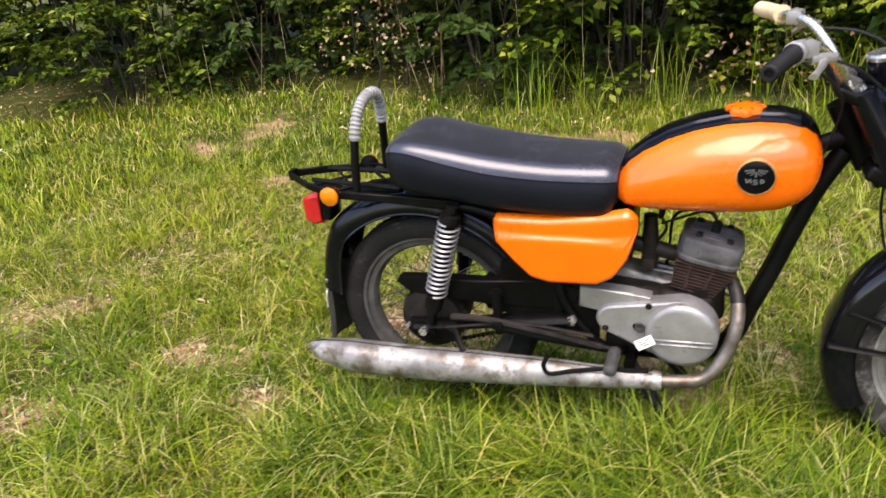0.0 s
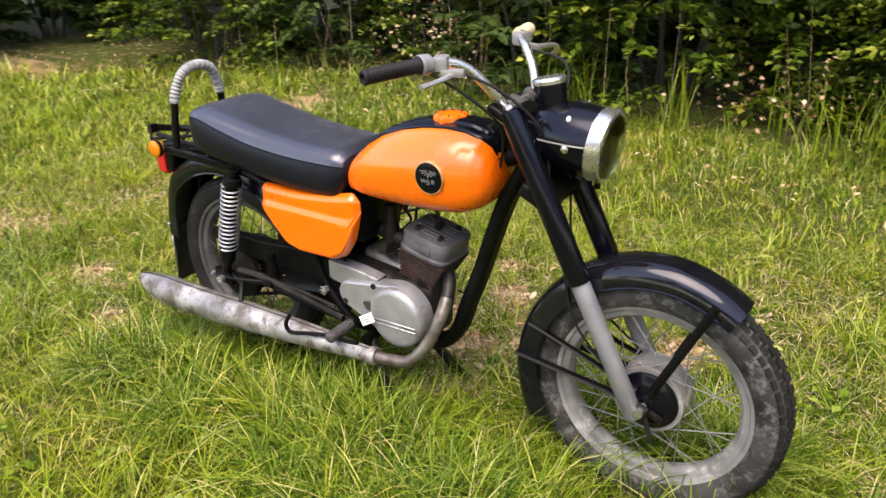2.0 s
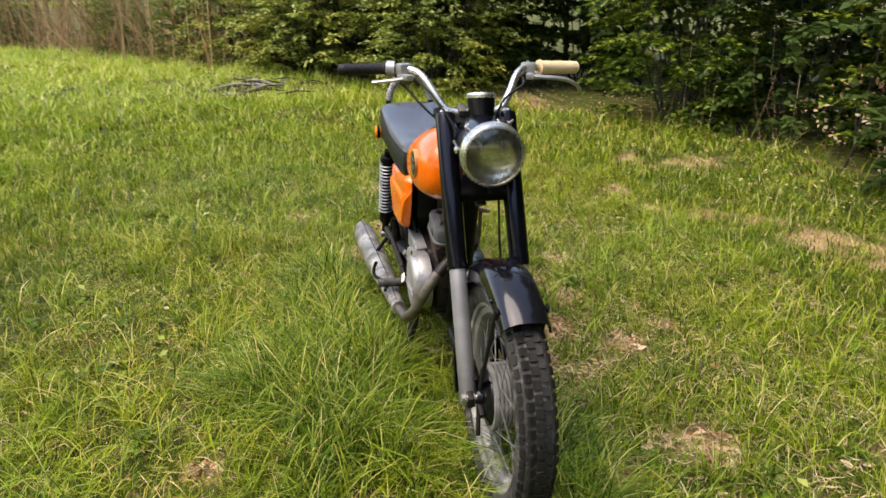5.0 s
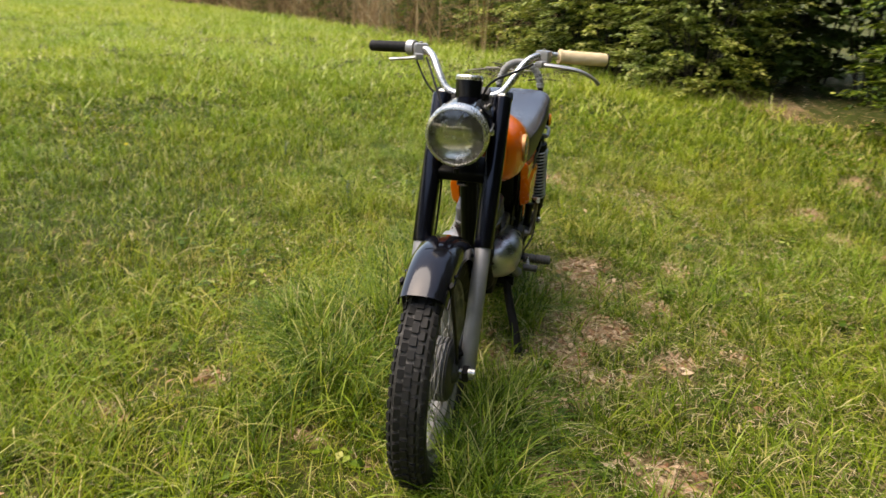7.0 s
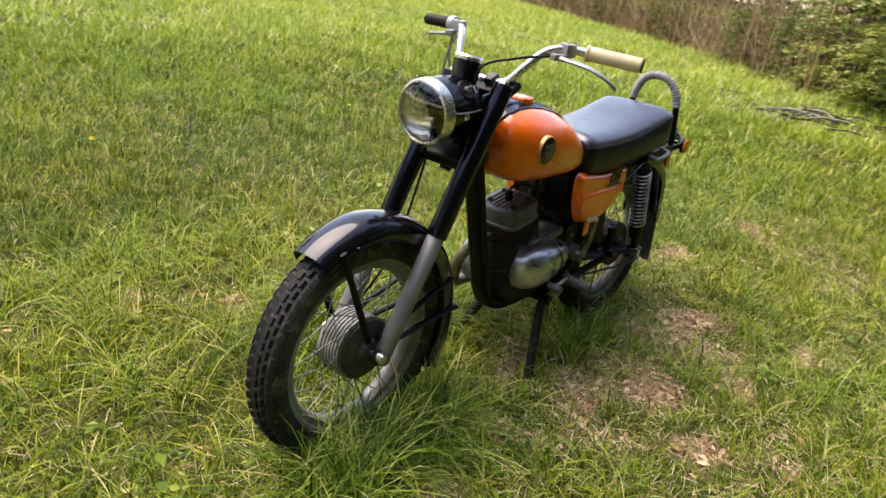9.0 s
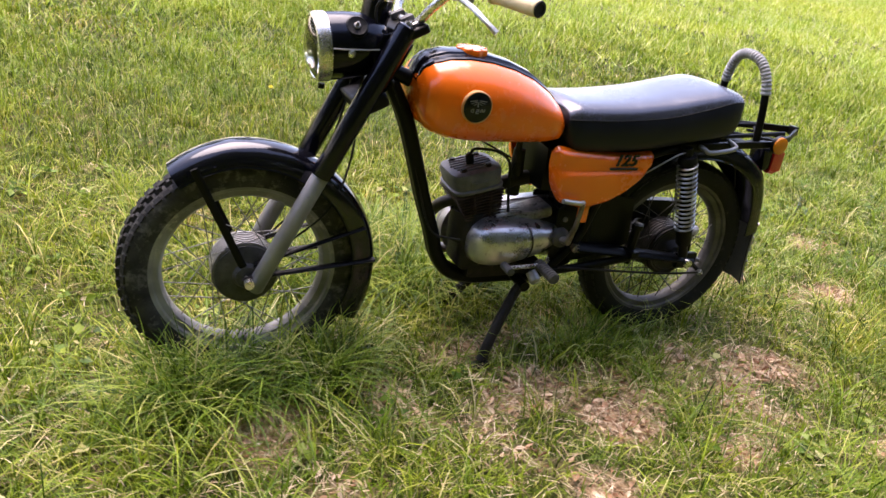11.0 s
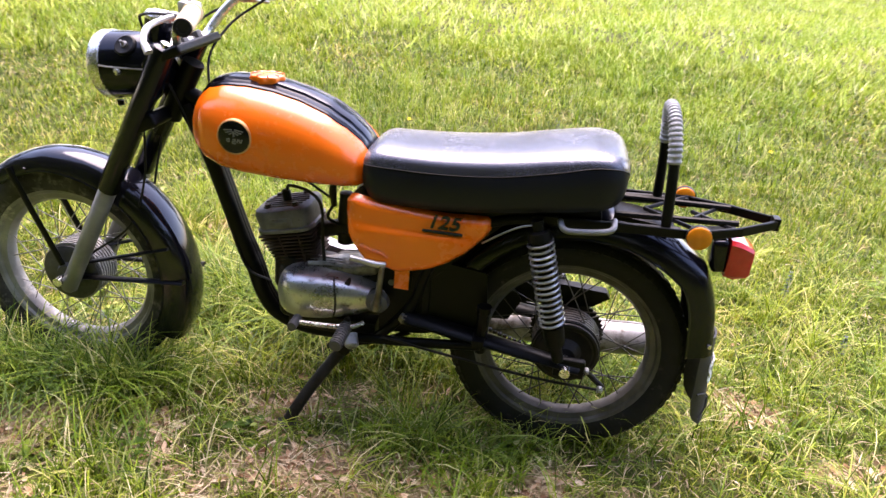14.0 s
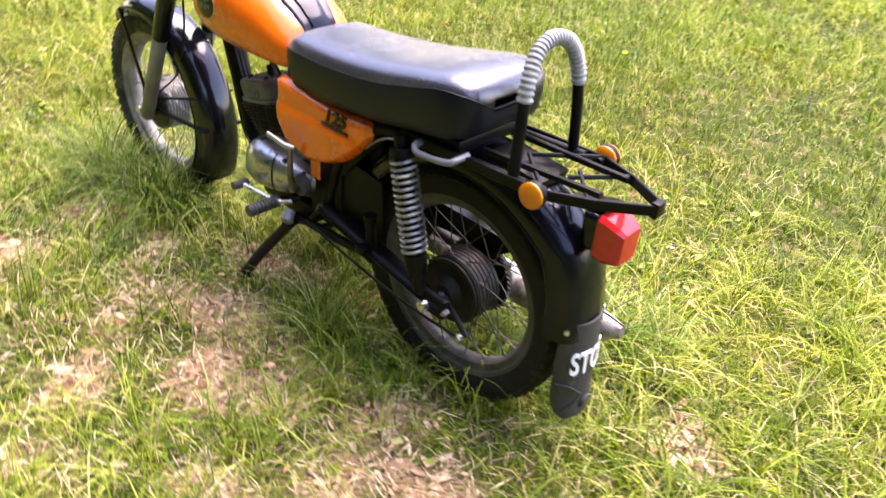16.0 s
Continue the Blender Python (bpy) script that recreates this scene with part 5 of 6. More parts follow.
def tank_ring(x, n=44):
    zt, zb, w = tank_at(x)
    zc = zb + (zt - zb) * 0.46
    out = []
    for j in range(n):
        a = 2 * math.pi * j / n
        c, s = math.cos(a), math.sin(a)
        e = 2 / 2.9
        y = w * math.copysign(abs(c) ** e, c)
        z = zc + ((zt - zc) if s > 0 else (zc - zb)) * math.copysign(abs(s) ** (2 / (2.5 if s > 0 else 3.4)), s)
        y *= 1 - 0.12 * max(0, (z - zc) / (zt - zc + 1e-9)) ** 2
        out.append((x, y, z))
    return out


def tank_top(x, y):
    zt, zb, w = tank_at(x)
    zc = zb + (zt - zb) * 0.46
    y = min(abs(y), w * 0.86)
    c = min(1.0, (y / (w * 0.90)) ** 1.45)
    return zc + (zt - zc) * max(0.0, 1 - c ** 2) ** 0.4


bm = bmesh.new()
xs = np.interp(np.linspace(0, 1, 40), np.linspace(0, 1, 14), [0.446, 0.450, 0.458, 0.475, 0.51, 0.56, 0.62, 0.684, 0.748, 0.802, 0.840, 0.865, 0.878, 0.884])
rings = [[bm.verts.new(p) for p in tank_ring(x)] for x in xs]
for p, q in zip(rings, rings[1:]):
    for j in range(44):
        bm.faces.new((p[j], p[(j + 1) % 44], q[(j + 1) % 44], q[j]))
bm.faces.new(rings[0][::-1])
bm.faces.new(rings[-1])
tank = part("fuel_tank", bm, ORANGE, bike, "orange painted teardrop fuel tank", 60)
# black band along the top with three ribs
bm = bmesh.new()
rows = []
prof = [(-0.062, -0.004), (-0.061, 0.003), (-0.056, 0.0045), (-0.050, 0.002), (-0.034, 0.003), (-0.030, 0.008), (-0.020, 0.010), (0, 0.011), (0.020, 0.010), (0.030, 0.008), (0.034, 0.003), (0.050, 0.002), (0.056, 0.0045), (0.061, 0.003), (0.062, -0.004)]
for x in np.linspace(0.452, 0.880, 48):
    k = min(1.0, 0.75 + (x - 0.45) * 3, 0.7 + (0.882 - x) * 6)
    rows.append([bm.verts.new((x, y * k, tank_top(x, y * k) + d)) for y, d in prof])
for p, q in zip(rows, rows[1:]):
    for j in range(len(prof) - 1):
        bm.faces.new((p[j], p[j + 1], q[j + 1], q[j]))
part("tank_band", bm, BLACK, tank, "glossy black ribbed band along the tank", 30)
# filler cap with lobes
bm = bmesh.new()
n = 48
loops = []
for z, k in ((0.0, 0.98), (0.012, 1.0), (0.018, 0.94), (0.020, 0.80), (0.021, 0.30)):
    loops.append([bm.verts.new((0.722 + k * (0.041 + 0.003 * math.cos(8 * 2 * math.pi * j / n)) * math.cos(2 * math.pi * j / n), k * (0.041 + 0.003 * math.cos(8 * 2 * math.pi * j / n)) * math.sin(2 * math.pi * j / n), 0.879 + z)) for j in range(n)])
for p, q in zip(loops, loops[1:]):
    for j in range(n):
        bm.faces.new((p[j], p[(j + 1) % n], q[(j + 1) % n], q[j]))
bm.faces.new(loops[-1])
cap = part("filler_cap", bm, ORANGE, tank, "scratched orange filler cap with finger lobes")
for i in range(8):
    a = 2 * math.pi * (i + 0.5) / 8
    part("groove", block((0.016, 0.003, 0.003), pose(0.722 + 0.028 * math.cos(a), 0.028 * math.sin(a), 0.8985, 0, 0, math.degrees(a)), 0.001, 1), BLACK, cap)
# round badges: black discs with pale winged bars
for s in SIDES:
    m = Matrix.Translation((0.749, s * 0.1365, 0.780)) @ pose(0, 0, 0, -90 * s, 0, 0)
    badge = part("badge", lathe(bmesh.new(), [(-0.010, 0.0375), (0.004, 0.0375), (0.005, 0.035), (0.0052, 0.0)], m, 40), BLACK, tank, "round black tank badge with pale winged mark")
    part("badge_ring", lathe(bmesh.new(), [(-0.010, 0.0408), (0.003, 0.0408), (0.0048, 0.0390), (0.0046, 0.0374), (-0.004, 0.0374)], m, 40), BADGE_RIM, badge)
    bm = bmesh.new()
    for dx, dz, w, h, r in ((-0.013, 0.0165, 0.020, 0.0022, 8), (0.013, 0.0165, 0.020, 0.0022, -8), (-0.011, 0.0120, 0.016, 0.0020, 16), (0.011, 0.0120, 0.016, 0.0020, -16), (-0.007, 0.0080, 0.010, 0.0018, 30), (0.007, 0.0080, 0.010, 0.0018, -30), (0, 0.0075, 0.0035, 0.012, 0),
                            (-0.0185, -0.0075, 0.0030, 0.0090, 18), (-0.0140, -0.0075, 0.0026, 0.0080, -14), (-0.0095, -0.0075, 0.0030, 0.0090, 18), (-0.001, -0.0050, 0.0080, 0.0022, 0), (-0.0035, -0.0075, 0.0024, 0.0055, 0), (0.0, -0.0095, 0.0080, 0.0022, 0), (0.003, -0.0115, 0.0024, 0.0055, 0), (-0.001, -0.0142, 0.0080, 0.0022, 0),
                            (0.0105, -0.0075, 0.0028, 0.0095, 0), (0.0145, -0.0050, 0.0060, 0.0022, -35), (0.0148, -0.0100, 0.0065, 0.0022, 40)):
        rbox(bm, (w, h, 0.0012), m @ pose(dx, -s * dz, 0.0055, 0, 0, r if s < 0 else -r), 0)
    part("badge_mark", bm, SILVER, badge)


# seat
SX = [-0.134, -0.131, -0.122, -0.105, -0.080, -0.045, 0.03, 0.15, 0.28, 0.38, 0.43, 0.456]
S_BOT = [0.772, 0.750, 0.732, 0.720, 0.711, 0.704, 0.692, 0.672, 0.658, 0.655, 0.660, 0.690]
S_SEAM = [0.782, 0.795, 0.806, 0.813, 0.815, 0.811, 0.791, 0.765, 0.752, 0.748, 0.747, 0.745]
S_TOP = [0.790, 0.808, 0.824, 0.836, 0.841, 0.841, 0.829, 0.807, 0.792, 0.787, 0.785, 0.770]
S_W = [0.062, 0.092, 0.115, 0.132, 0.1405, 0.1435, 0.143, 0.140, 0.135, 0.128, 0.123, 0.110]
lower = curve_points(list(zip(SX, S_BOT, S_SEAM)), 5)
upper = curve_points(list(zip(SX, S_TOP, S_W)), 5)


def seat_ring(x, zb, zs, zt, w):
    half = [(0, zb), (0.8 * w, zb), (0.94 * w, zb + 0.008), (0.985 * w, zb + 0.03), (1.0 * w, zb + 0.55 * (zs - zb)), (0.99 * w, zs - 0.006), (0.968 * w, zs), (0.945 * w, zs + 0.30 * (zt - zs)), (0.895 * w, zs + 0.56 * (zt - zs)), (0.80 * w, zs + 0.78 * (zt - zs)),
            (0.62 * w, zs + 0.92 * (zt - zs)), (0.32 * w, zs + 0.985 * (zt - zs)), (0, zt)]
    return [(x, y, z) for y, z in half] + [(x, -y, z) for y, z in half[-2:0:-1]]


bm = bmesh.new()
rings = [[bm.verts.new(v) for v in seat_ring(p[0], p[1], p[2], q[1], q[2])] for p, q in zip(lower, upper)]
m = len(rings[0])
for p, q in zip(rings, rings[1:]):
    for j in range(m):
        bm.faces.new((p[j], p[(j + 1) % m], q[(j + 1) % m], q[j]))
bm.faces.new(rings[0][::-1])
bm.faces.new(rings[-1])
seat = part("seat", bm, LEATHER, bike, "long black vinyl dual seat, its top painted lighter as if skylit", 65)
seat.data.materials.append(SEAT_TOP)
# Upward faces above the seam get the painted-in skylight.
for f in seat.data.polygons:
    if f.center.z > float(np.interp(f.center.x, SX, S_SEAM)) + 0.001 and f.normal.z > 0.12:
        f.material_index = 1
line = [(p[0], -0.972 * q[2], p[2]) for p, q in zip(lower, upper)][::-1]
pts = line + [(-0.1345, 0, 0.782)] + [(x, -y, z) for x, y, z in line[::-1]]
part("seam", tube(pts, 0.0018, 5), FRAME_BLACK, seat)
bm = bmesh.new()
rbox(bm, (0.50, 0.20, 0.03), pose(0.16, 0, 0.668, 0, 5), 0.006)
part("seat_base", bm, FRAME_BLACK, seat)


# side panels
def side_panel(s, xs, lo, hi, crease):
    bm = bmesh.new()
    nx, nz = 30, 54
    rows = []
    for i in range(nx + 1):
        u = i / nx
        x = xs[0] + (xs[-1] - xs[0]) * u
        z0, z1 = float(np.interp(x, xs, lo)), float(np.interp(x, xs, hi))
        row = []
        for j in range(nz + 1):
            v = j / nz
            z = z0 + (z1 - z0) * v
            e = min(min(u, 1 - u) * (xs[-1] - xs[0]), min(v, 1 - v) * (z1 - z0))
            rim = 1 - max(0, 1 - e / 0.022) ** 2.2
            k = 1 / (1 + math.exp(max(-40, min(40, (z - crease) / 0.0022))))
            row.append(bm.verts.new((x, s * (0.106 + 0.022 * rim + 0.009 * k * rim), z)))
        rows.append(row)
    for p, q in zip(rows, rows[1:]):
        for j in range(nz):
            bm.faces.new((p[j], p[j + 1], q[j + 1], q[j]))
    bmesh.ops.recalc_face_normals(bm, faces=bm.faces[:])
    bmesh.ops.solidify(bm, geom=bm.faces[:], thickness=0.003)
    return bm


part("side_panel", side_panel(-1, [0.148, 0.156, 0.20, 0.245, 0.29, 0.41, 0.45, 0.485, 0.505], [0.610, 0.580, 0.527, 0.482, 0.470, 0.474, 0.496, 0.550, 0.625], [0.640, 0.654, 0.655, 0.655, 0.655, 0.668, 0.675, 0.682, 0.660], 0.604), ORANGE, bike, "orange pressed-steel side panel", 60)
left_panel = part("side_panel", side_panel(1, [0.150, 0.158, 0.20, 0.245, 0.29, 0.36, 0.44, 0.478, 0.492], [0.630, 0.615, 0.565, 0.528, 0.505, 0.487, 0.508, 0.560, 0.62], [0.648, 0.660, 0.658, 0.655, 0.655, 0.660, 0.668, 0.675, 0.655], 0.602), ORANGE, bike, "orange pressed-steel side panel with a model number", 60)
part("panel_tab", block((0.036, 0.004, 0.055), pose(0.351, 0.112, 0.471), 0.002), ORANGE, left_panel)
M = Matrix(((-1, 0, 0, 0), (0, 0, 1, 0), (0, 1, 0, 0), (0, 0, 0, 1)))       # writing read from the left side
bm = lettering("125", 0.046, Matrix.Translation((0.260, 0.1300, 0.637)) @ M @ Matrix.Diagonal((1.1, 1, 1, 1)), 0.0025, 0.25)
part("model_number", bm, BLACK, left_panel, "black raised number")
bm = block((0.094, 0.004, 0.007), pose(0.260, 0.1305, 0.614), 0.001, 1)
part("underline", bm, BLACK, left_panel)


# engine
bm = bmesh.new()
rbox(bm, (0.15, 0.12, 0.17), pose(0.615, 0, 0.355), 0.035, 3)
lathe(bm, [(0.36, 0.056), (0.44, 0.054), (0.452, 0.058), (0.456, 0.050)], pose(0.655, 0, 0), 24)
rbox(bm, (0.20, 0.14, 0.13), pose(0.46, 0, 0.385, 0, 6), 0.03, 3)
rbox(bm, (0.24, 0.12, 0.05), pose(0.54, 0, 0.275), 0.015, 2)
# Crankcase takes the dark oily metal, so shade is put into its colour.
engine = part("engine", bm, GREASE, bike, "grimy single-cylinder engine, block darkened as if shaded, with pale cast covers", 45)
# right cover: round flywheel bulge running out to a tapered tail
bm = bmesh.new()
plate(bm, two_circles((0.612, 0.355), 0.090, (0.445, 0.376), 0.040, 22), -0.070, -0.112, 0.010)
cover = part("clutch_cover", bm, ALU, engine, "smooth grey cast engine cover")
part("cover_bulge", lathe(bmesh.new(), [(0, 0.087), (0.014, 0.086), (0.021, 0.080), (0.0235, 0.070), (0.0255, 0.0)], pose(0.614, -0.108, 0.355, 90), 44), ALU, cover)
bm = bmesh.new()
for dz in (0.0, -0.012):
    rbox(bm, (0.150, 0.004, 0.005), pose(0.612, -0.1335, 0.345 + dz, 0, -2), 0.0015, 1)
part("cover_rib", bm, ALU, cover)
for x, z in ((0.535, 0.425), (0.505, 0.365), (0.43, 0.352)):
    part("screw", lathe(bmesh.new(), [(0, 0.008), (0.004, 0.008), (0.004, 0.004), (0.001, 0.003), (0.001, 0)], pose(x, -0.111, z, 90), 12), GREASE, cover)
part("oil_plug", lathe(bmesh.new(), [(0, 0.014), (0.006, 0.013), (0.006, 0.006), (0.003, 0)], pose(0.515, -0.111, 0.362, 90), 16), ALU_DARK, cover)
# sprocket cover behind, pale
bm = bmesh.new()
plate(bm, [(0.362, 0.458), (0.360, 0.400), (0.42, 0.388), (0.52, 0.410), (0.54, 0.440), (0.48, 0.450)], -0.06, -0.098, 0.006)
part("sprocket_cover", bm, ALU, engine)
# left covers: a smooth loaf in front, a smaller tapering one behind
def loaf(xs, hz, zc, yo, n=18):
    bm = bmesh.new()
    rings = []
    for x in np.interp(np.linspace(0, 1, 24), np.linspace(0, 1, len(xs)), xs):
        order = np.argsort(xs)
        h, c, y = (float(np.interp(x, np.array(xs)[order], np.array(v)[order])) for v in (hz, zc, yo))
        ring = []
        for j in range(n + 1):
            q = math.pi * j / n - math.pi / 2
            k, d = math.cos(q), math.sin(q)
            ring.append(bm.verts.new((x, 0.04 + (y - 0.04) * max(0.0, k) ** 0.62, c + h * math.copysign(abs(d) ** 0.80, d))))
        rings.append(ring)
    for p, q in zip(rings, rings[1:]):
        for j in range(n):
            bm.faces.new((p[j], p[j + 1], q[j + 1], q[j]))
    bm.faces.new(rings[0])
    bm.faces.new(rings[-1])
    return bm


left = part("magneto_cover", loaf([0.678, 0.674, 0.664, 0.645, 0.612, 0.565, 0.515, 0.465, 0.425, 0.398, 0.388], [0.018, 0.036, 0.052, 0.063, 0.069, 0.068, 0.062, 0.051, 0.038, 0.024, 0.010], [0.370, 0.370, 0.371, 0.373, 0.376, 0.380, 0.384, 0.388, 0.391, 0.393, 0.393],
                                  [0.068, 0.084, 0.103, 0.121, 0.134, 0.138, 0.134, 0.124, 0.109, 0.088, 0.066], 22), ALU_POLISHED, engine, "polished rounded left engine cover tapering to the rear", 60)
bm = bmesh.new()
sweep(bm, curve_points([(0.535, 0.062, 0.446), (0.517, 0.116, 0.430), (0.508, 0.134, 0.386), (0.517, 0.118, 0.340), (0.535, 0.066, 0.322)], 6), 0.0028, 6)
part("cover_joint", bm, GREASE, left)
for x, y, z in ((0.486, 0.105, 0.432), (0.46, 0.112, 0.362), (0.425, 0.100, 0.415)):
    part("screw", lathe(bmesh.new(), [(-0.02, 0.007), (0.005, 0.007), (0.006, 0)], pose(x, y, z, -90), 10), GREASE, left)
bm = bmesh.new()
rbox(bm, (0.19, 0.085, 0.035), pose(0.515, 0.030, 0.441, 0, 14), 0.014, 3)
for k in range(3):
    sweep(bm, curve_points([(0.60, 0.062 - 0.02 * k, 0.450), (0.52, 0.070 - 0.02 * k, 0.462 - 0.004 * k), (0.435, 0.064 - 0.02 * k, 0.446)], 4), 0.0055, 6)
part("gearbox_top", bm, ALU_GREASY, engine, "ribbed cast gearbox top")
# finned cylinder leaning forward, wider towards the top
CM = pose(0.630, 0, 0.430, 0, 13, 0)
cyl = part("cylinder", lathe(bmesh.new(), [(-0.016, 0.048), (0.110, 0.048)], CM, 24), FIN_RUST, bike, "rust-brown finned cylinder leaning forward", 30)
for i in range(9):
    w = 0.0505 + 0.0022 * i
    part("fin", block((2 * w + 0.006, 2 * w + 0.004, 0.0040), CM @ pose(0.0012 * i, 0, 0.013 + 0.0099 * i), 0.0016, 1), FIN_RUST, cyl)
for dx in (-0.020, 0.024):
    for s in SIDES:
        part("rib", tube([CM @ Vector((dx, s * 0.047, 0.008)), CM @ Vector((dx * 1.2, s * 0.063, 0.096))], 0.0045, 6), FIN_RUST, cyl)


def soft_square(bm, rows, m, power=0.40, n=36):
    """A body with rounded-square rings: rows of (height, half length, half width)."""
    loops = []
    for z, hx, hy in rows:
        ring = []
        for j in range(n):
            a = 2 * math.pi * j / n
            c, k = math.cos(a), math.sin(a)
            ring.append(bm.verts.new(m @ Vector((hx * math.copysign(abs(c) ** power, c), hy * math.copysign(abs(k) ** power, k), z))))
        loops.append(ring)
    for p, q in zip(loops, loops[1:]):
        for j in range(n):
            bm.faces.new((p[j], p[(j + 1) % n], q[(j + 1) % n], q[j]))
    bm.faces.new(loops[0][::-1])
    bm.faces.new(loops[-1])
    return bm


HM = CM @ pose(0.010, 0, 0)
bm = soft_square(bmesh.new(), [(0.098, 0.068, 0.068), (0.101, 0.0745, 0.0735), (0.109, 0.0755, 0.0745), (0.112, 0.070, 0.069), (0.148, 0.0745, 0.072), (0.157, 0.071, 0.068), (0.1605, 0.063, 0.060), (0.1615, 0.050, 0.048)], HM)
head = part("cylinder_head", bm, HEAD_GREY, bike, "dusty grey cylinder head with cooling fins", 35)
for s in SIDES:
    bm = bmesh.new()
    for sx, sz, dy, z in ((0.056, 0.022, 0.0695, 0.128), (0.036, 0.012, 0.0720, 0.128)):
        rbox(bm, (sx, 0.008, sz), HM @ pose(0, s * dy, z), 0.0024, 2)
    part("head_relief", bm, HEAD_GREY, head)
for i in range(7):
    y = -0.045 + 0.015 * i
    part("fin", block((0.118 - 0.5 * abs(y), 0.0042, 0.018), HM @ pose(0, y, 0.1555), 0.0015, 1), HEAD_GREY, head)
for dx in (-0.036, 0.036):
    for y in (-0.042, 0.042):
        part("head_nut", lathe(bmesh.new(), [(0.150, 0.0105), (0.163, 0.0105), (0.165, 0.0080), (0.169, 0.0075), (0.170, 0.0)], HM @ pose(dx, y, 0), 8), GREASE, head)
bm = bmesh.new()
plug = CM @ Vector((0.010, 0, 0.160))
sweep(bm, curve_points([plug, plug + Vector((0.001, 0, 0.034)), plug + Vector((-0.012, 0.010, 0.046)), plug + Vector((-0.065, 0.028, 0.044)), plug + Vector((-0.100, 0.040, 0.015)), plug + Vector((-0.108, 0.050, -0.07)), plug + Vector((-0.116, 0.058, -0.14))], 6), 0.0042, 7)
lathe(bm, [(0.150, 0.011), (0.186, 0.012), (0.192, 0.006)], CM @ pose(0.010, 0, 0), 12)
part("spark_plug_lead", bm, GRIP_BLACK, engine)
# carburettor and intake
bm = bmesh.new()
sweep(bm, [(0.600, 0, 0.515), (0.53, 0, 0.535), (0.44, 0, 0.550)], 0.021, 14)
lathe(bm, [(0.49, 0.0), (0.49, 0.020), (0.545, 0.022), (0.60, 0.018), (0.625, 0.017), (0.63, 0)], pose(0.525, -0.005, 0), 16)
rbox(bm, (0.03, 0.05, 0.03), pose(0.525, -0.03, 0.51), 0.005)
part("carburettor", bm, GREASE, engine, "grimy black carburettor and intake")
part("fuel_tap", tube([(0.55, 0.03, 0.668), (0.55, 0.03, 0.63), (0.545, 0.032, 0.60)], [0.008, 0.010, 0.006], 8), GREASE, tank)
part("fuel_hose", tube([(0.55, 0.03, 0.60), (0.56, 0.035, 0.57), (0.535, 0.01, 0.54)], 0.004, 6, 5), GRIP_BLACK, tank)

# exhaust pipe and silencer
pts = curve_points([(0.682, 0, 0.468), (0.712, -0.012, 0.470), (0.736, -0.048, 0.438), (0.738, -0.095, 0.378), (0.714, -0.125, 0.306), (0.674, -0.147, 0.257), (0.62, -0.158, 0.246), (0.535, -0.165, 0.242)], 7)
cut = next(i for i, p in enumerate(pts) if p.z < 0.425)
pipe = part("exhaust_pipe", tube(pts[cut:], 0.0170, 16), PIPE, bike, "heat-stained steel exhaust pipe")
part("exhaust_elbow", tube(pts[:cut + 1], 0.0172, 16), PIPE_DARK, pipe, "dark elbow at the exhaust port")
part("port_nut", lathe(bmesh.new(), [(0, 0.028), (0.014, 0.028), (0.016, 0.02)], aim((0.686, -0.001, 0.468), (0.712, -0.012, 0.470)), 10), GREASE, pipe)
pts = curve_points([(0.56, -0.164, 0.243), (0.47, -0.166, 0.240), (0.30, -0.170, 0.235), (0.10, -0.178, 0.229), (-0.12, -0.188, 0.224), (-0.30, -0.196, 0.230), (-0.40, -0.20, 0.246)], 7)
bm = sweep(bmesh.new(), pts, radii([(0, 0.021), (0.12, 0.023), (0.35, 0.037), (0.55, 0.046), (0.80, 0.0475), (0.92, 0.034), (1, 0.016)], len(pts)), 24)
silencer = part("silencer", bm, EXHAUST, bike, "long tapering weathered silver silencer", 50)
seam = [p + Vector((0, -0.002, r - 0.0008)) for p, r in zip(pts, radii([(0, 0.021), (0.12, 0.023), (0.35, 0.037), (0.55, 0.046), (0.80, 0.0475), (0.92, 0.034), (1, 0.016)], len(pts)))]
part("seam", tube(seam, 0.0022, 5), GREASE, silencer)
part("pipe_clamp", lathe(bmesh.new(), [(0, 0.0), (0, 0.0245), (0.022, 0.0245), (0.022, 0.0)], aim((0.553, -0.164, 0.243), (0.60, -0.161, 0.245)), 20), EXHAUST, silencer)
part("silencer_bracket", tube([(0.06, -0.178, 0.272), (0.03, -0.14, 0.31), (-0.03, -0.118, 0.32)], 0.008, 6), FRAME_BLACK, silencer)

# brake pedal and rods, right side
bm = tube([(0.545, -0.205, 0.300), (0.50, -0.198, 0.288), (0.44, -0.190, 0.280), (0.36, -0.20, 0.268), (0.305, -0.215, 0.262), (0.290, -0.216, 0.285), (0.300, -0.208, 0.312)], 0.0062, 8, 4)
pedal = part("brake_pedal", bm, FRAME_BLACK, bike, "bent black brake pedal lever")
part("brake_rod", tube([(0.40, -0.125, 0.33), (0.20, -0.125, 0.345), (0.0, -0.135, 0.315)], 0.005, 6, 3), GREASE, pedal)
part("rear_torque_rod", tube([(0.42, -0.118, 0.295), (0.30, -0.122, 0.320), (0.12, -0.13, 0.350), (0.02, -0.135, 0.352)], 0.010, 8, 3), GREASE, bike)
tag = part("paper_tag", block((0.047, 0.0016, 0.028), pose(0.530, -0.142, 0.337, -8, -30, 6), 0.0006, 1), WHITE, bike, "small white paper tag with a line of marks")
bm = bmesh.new()
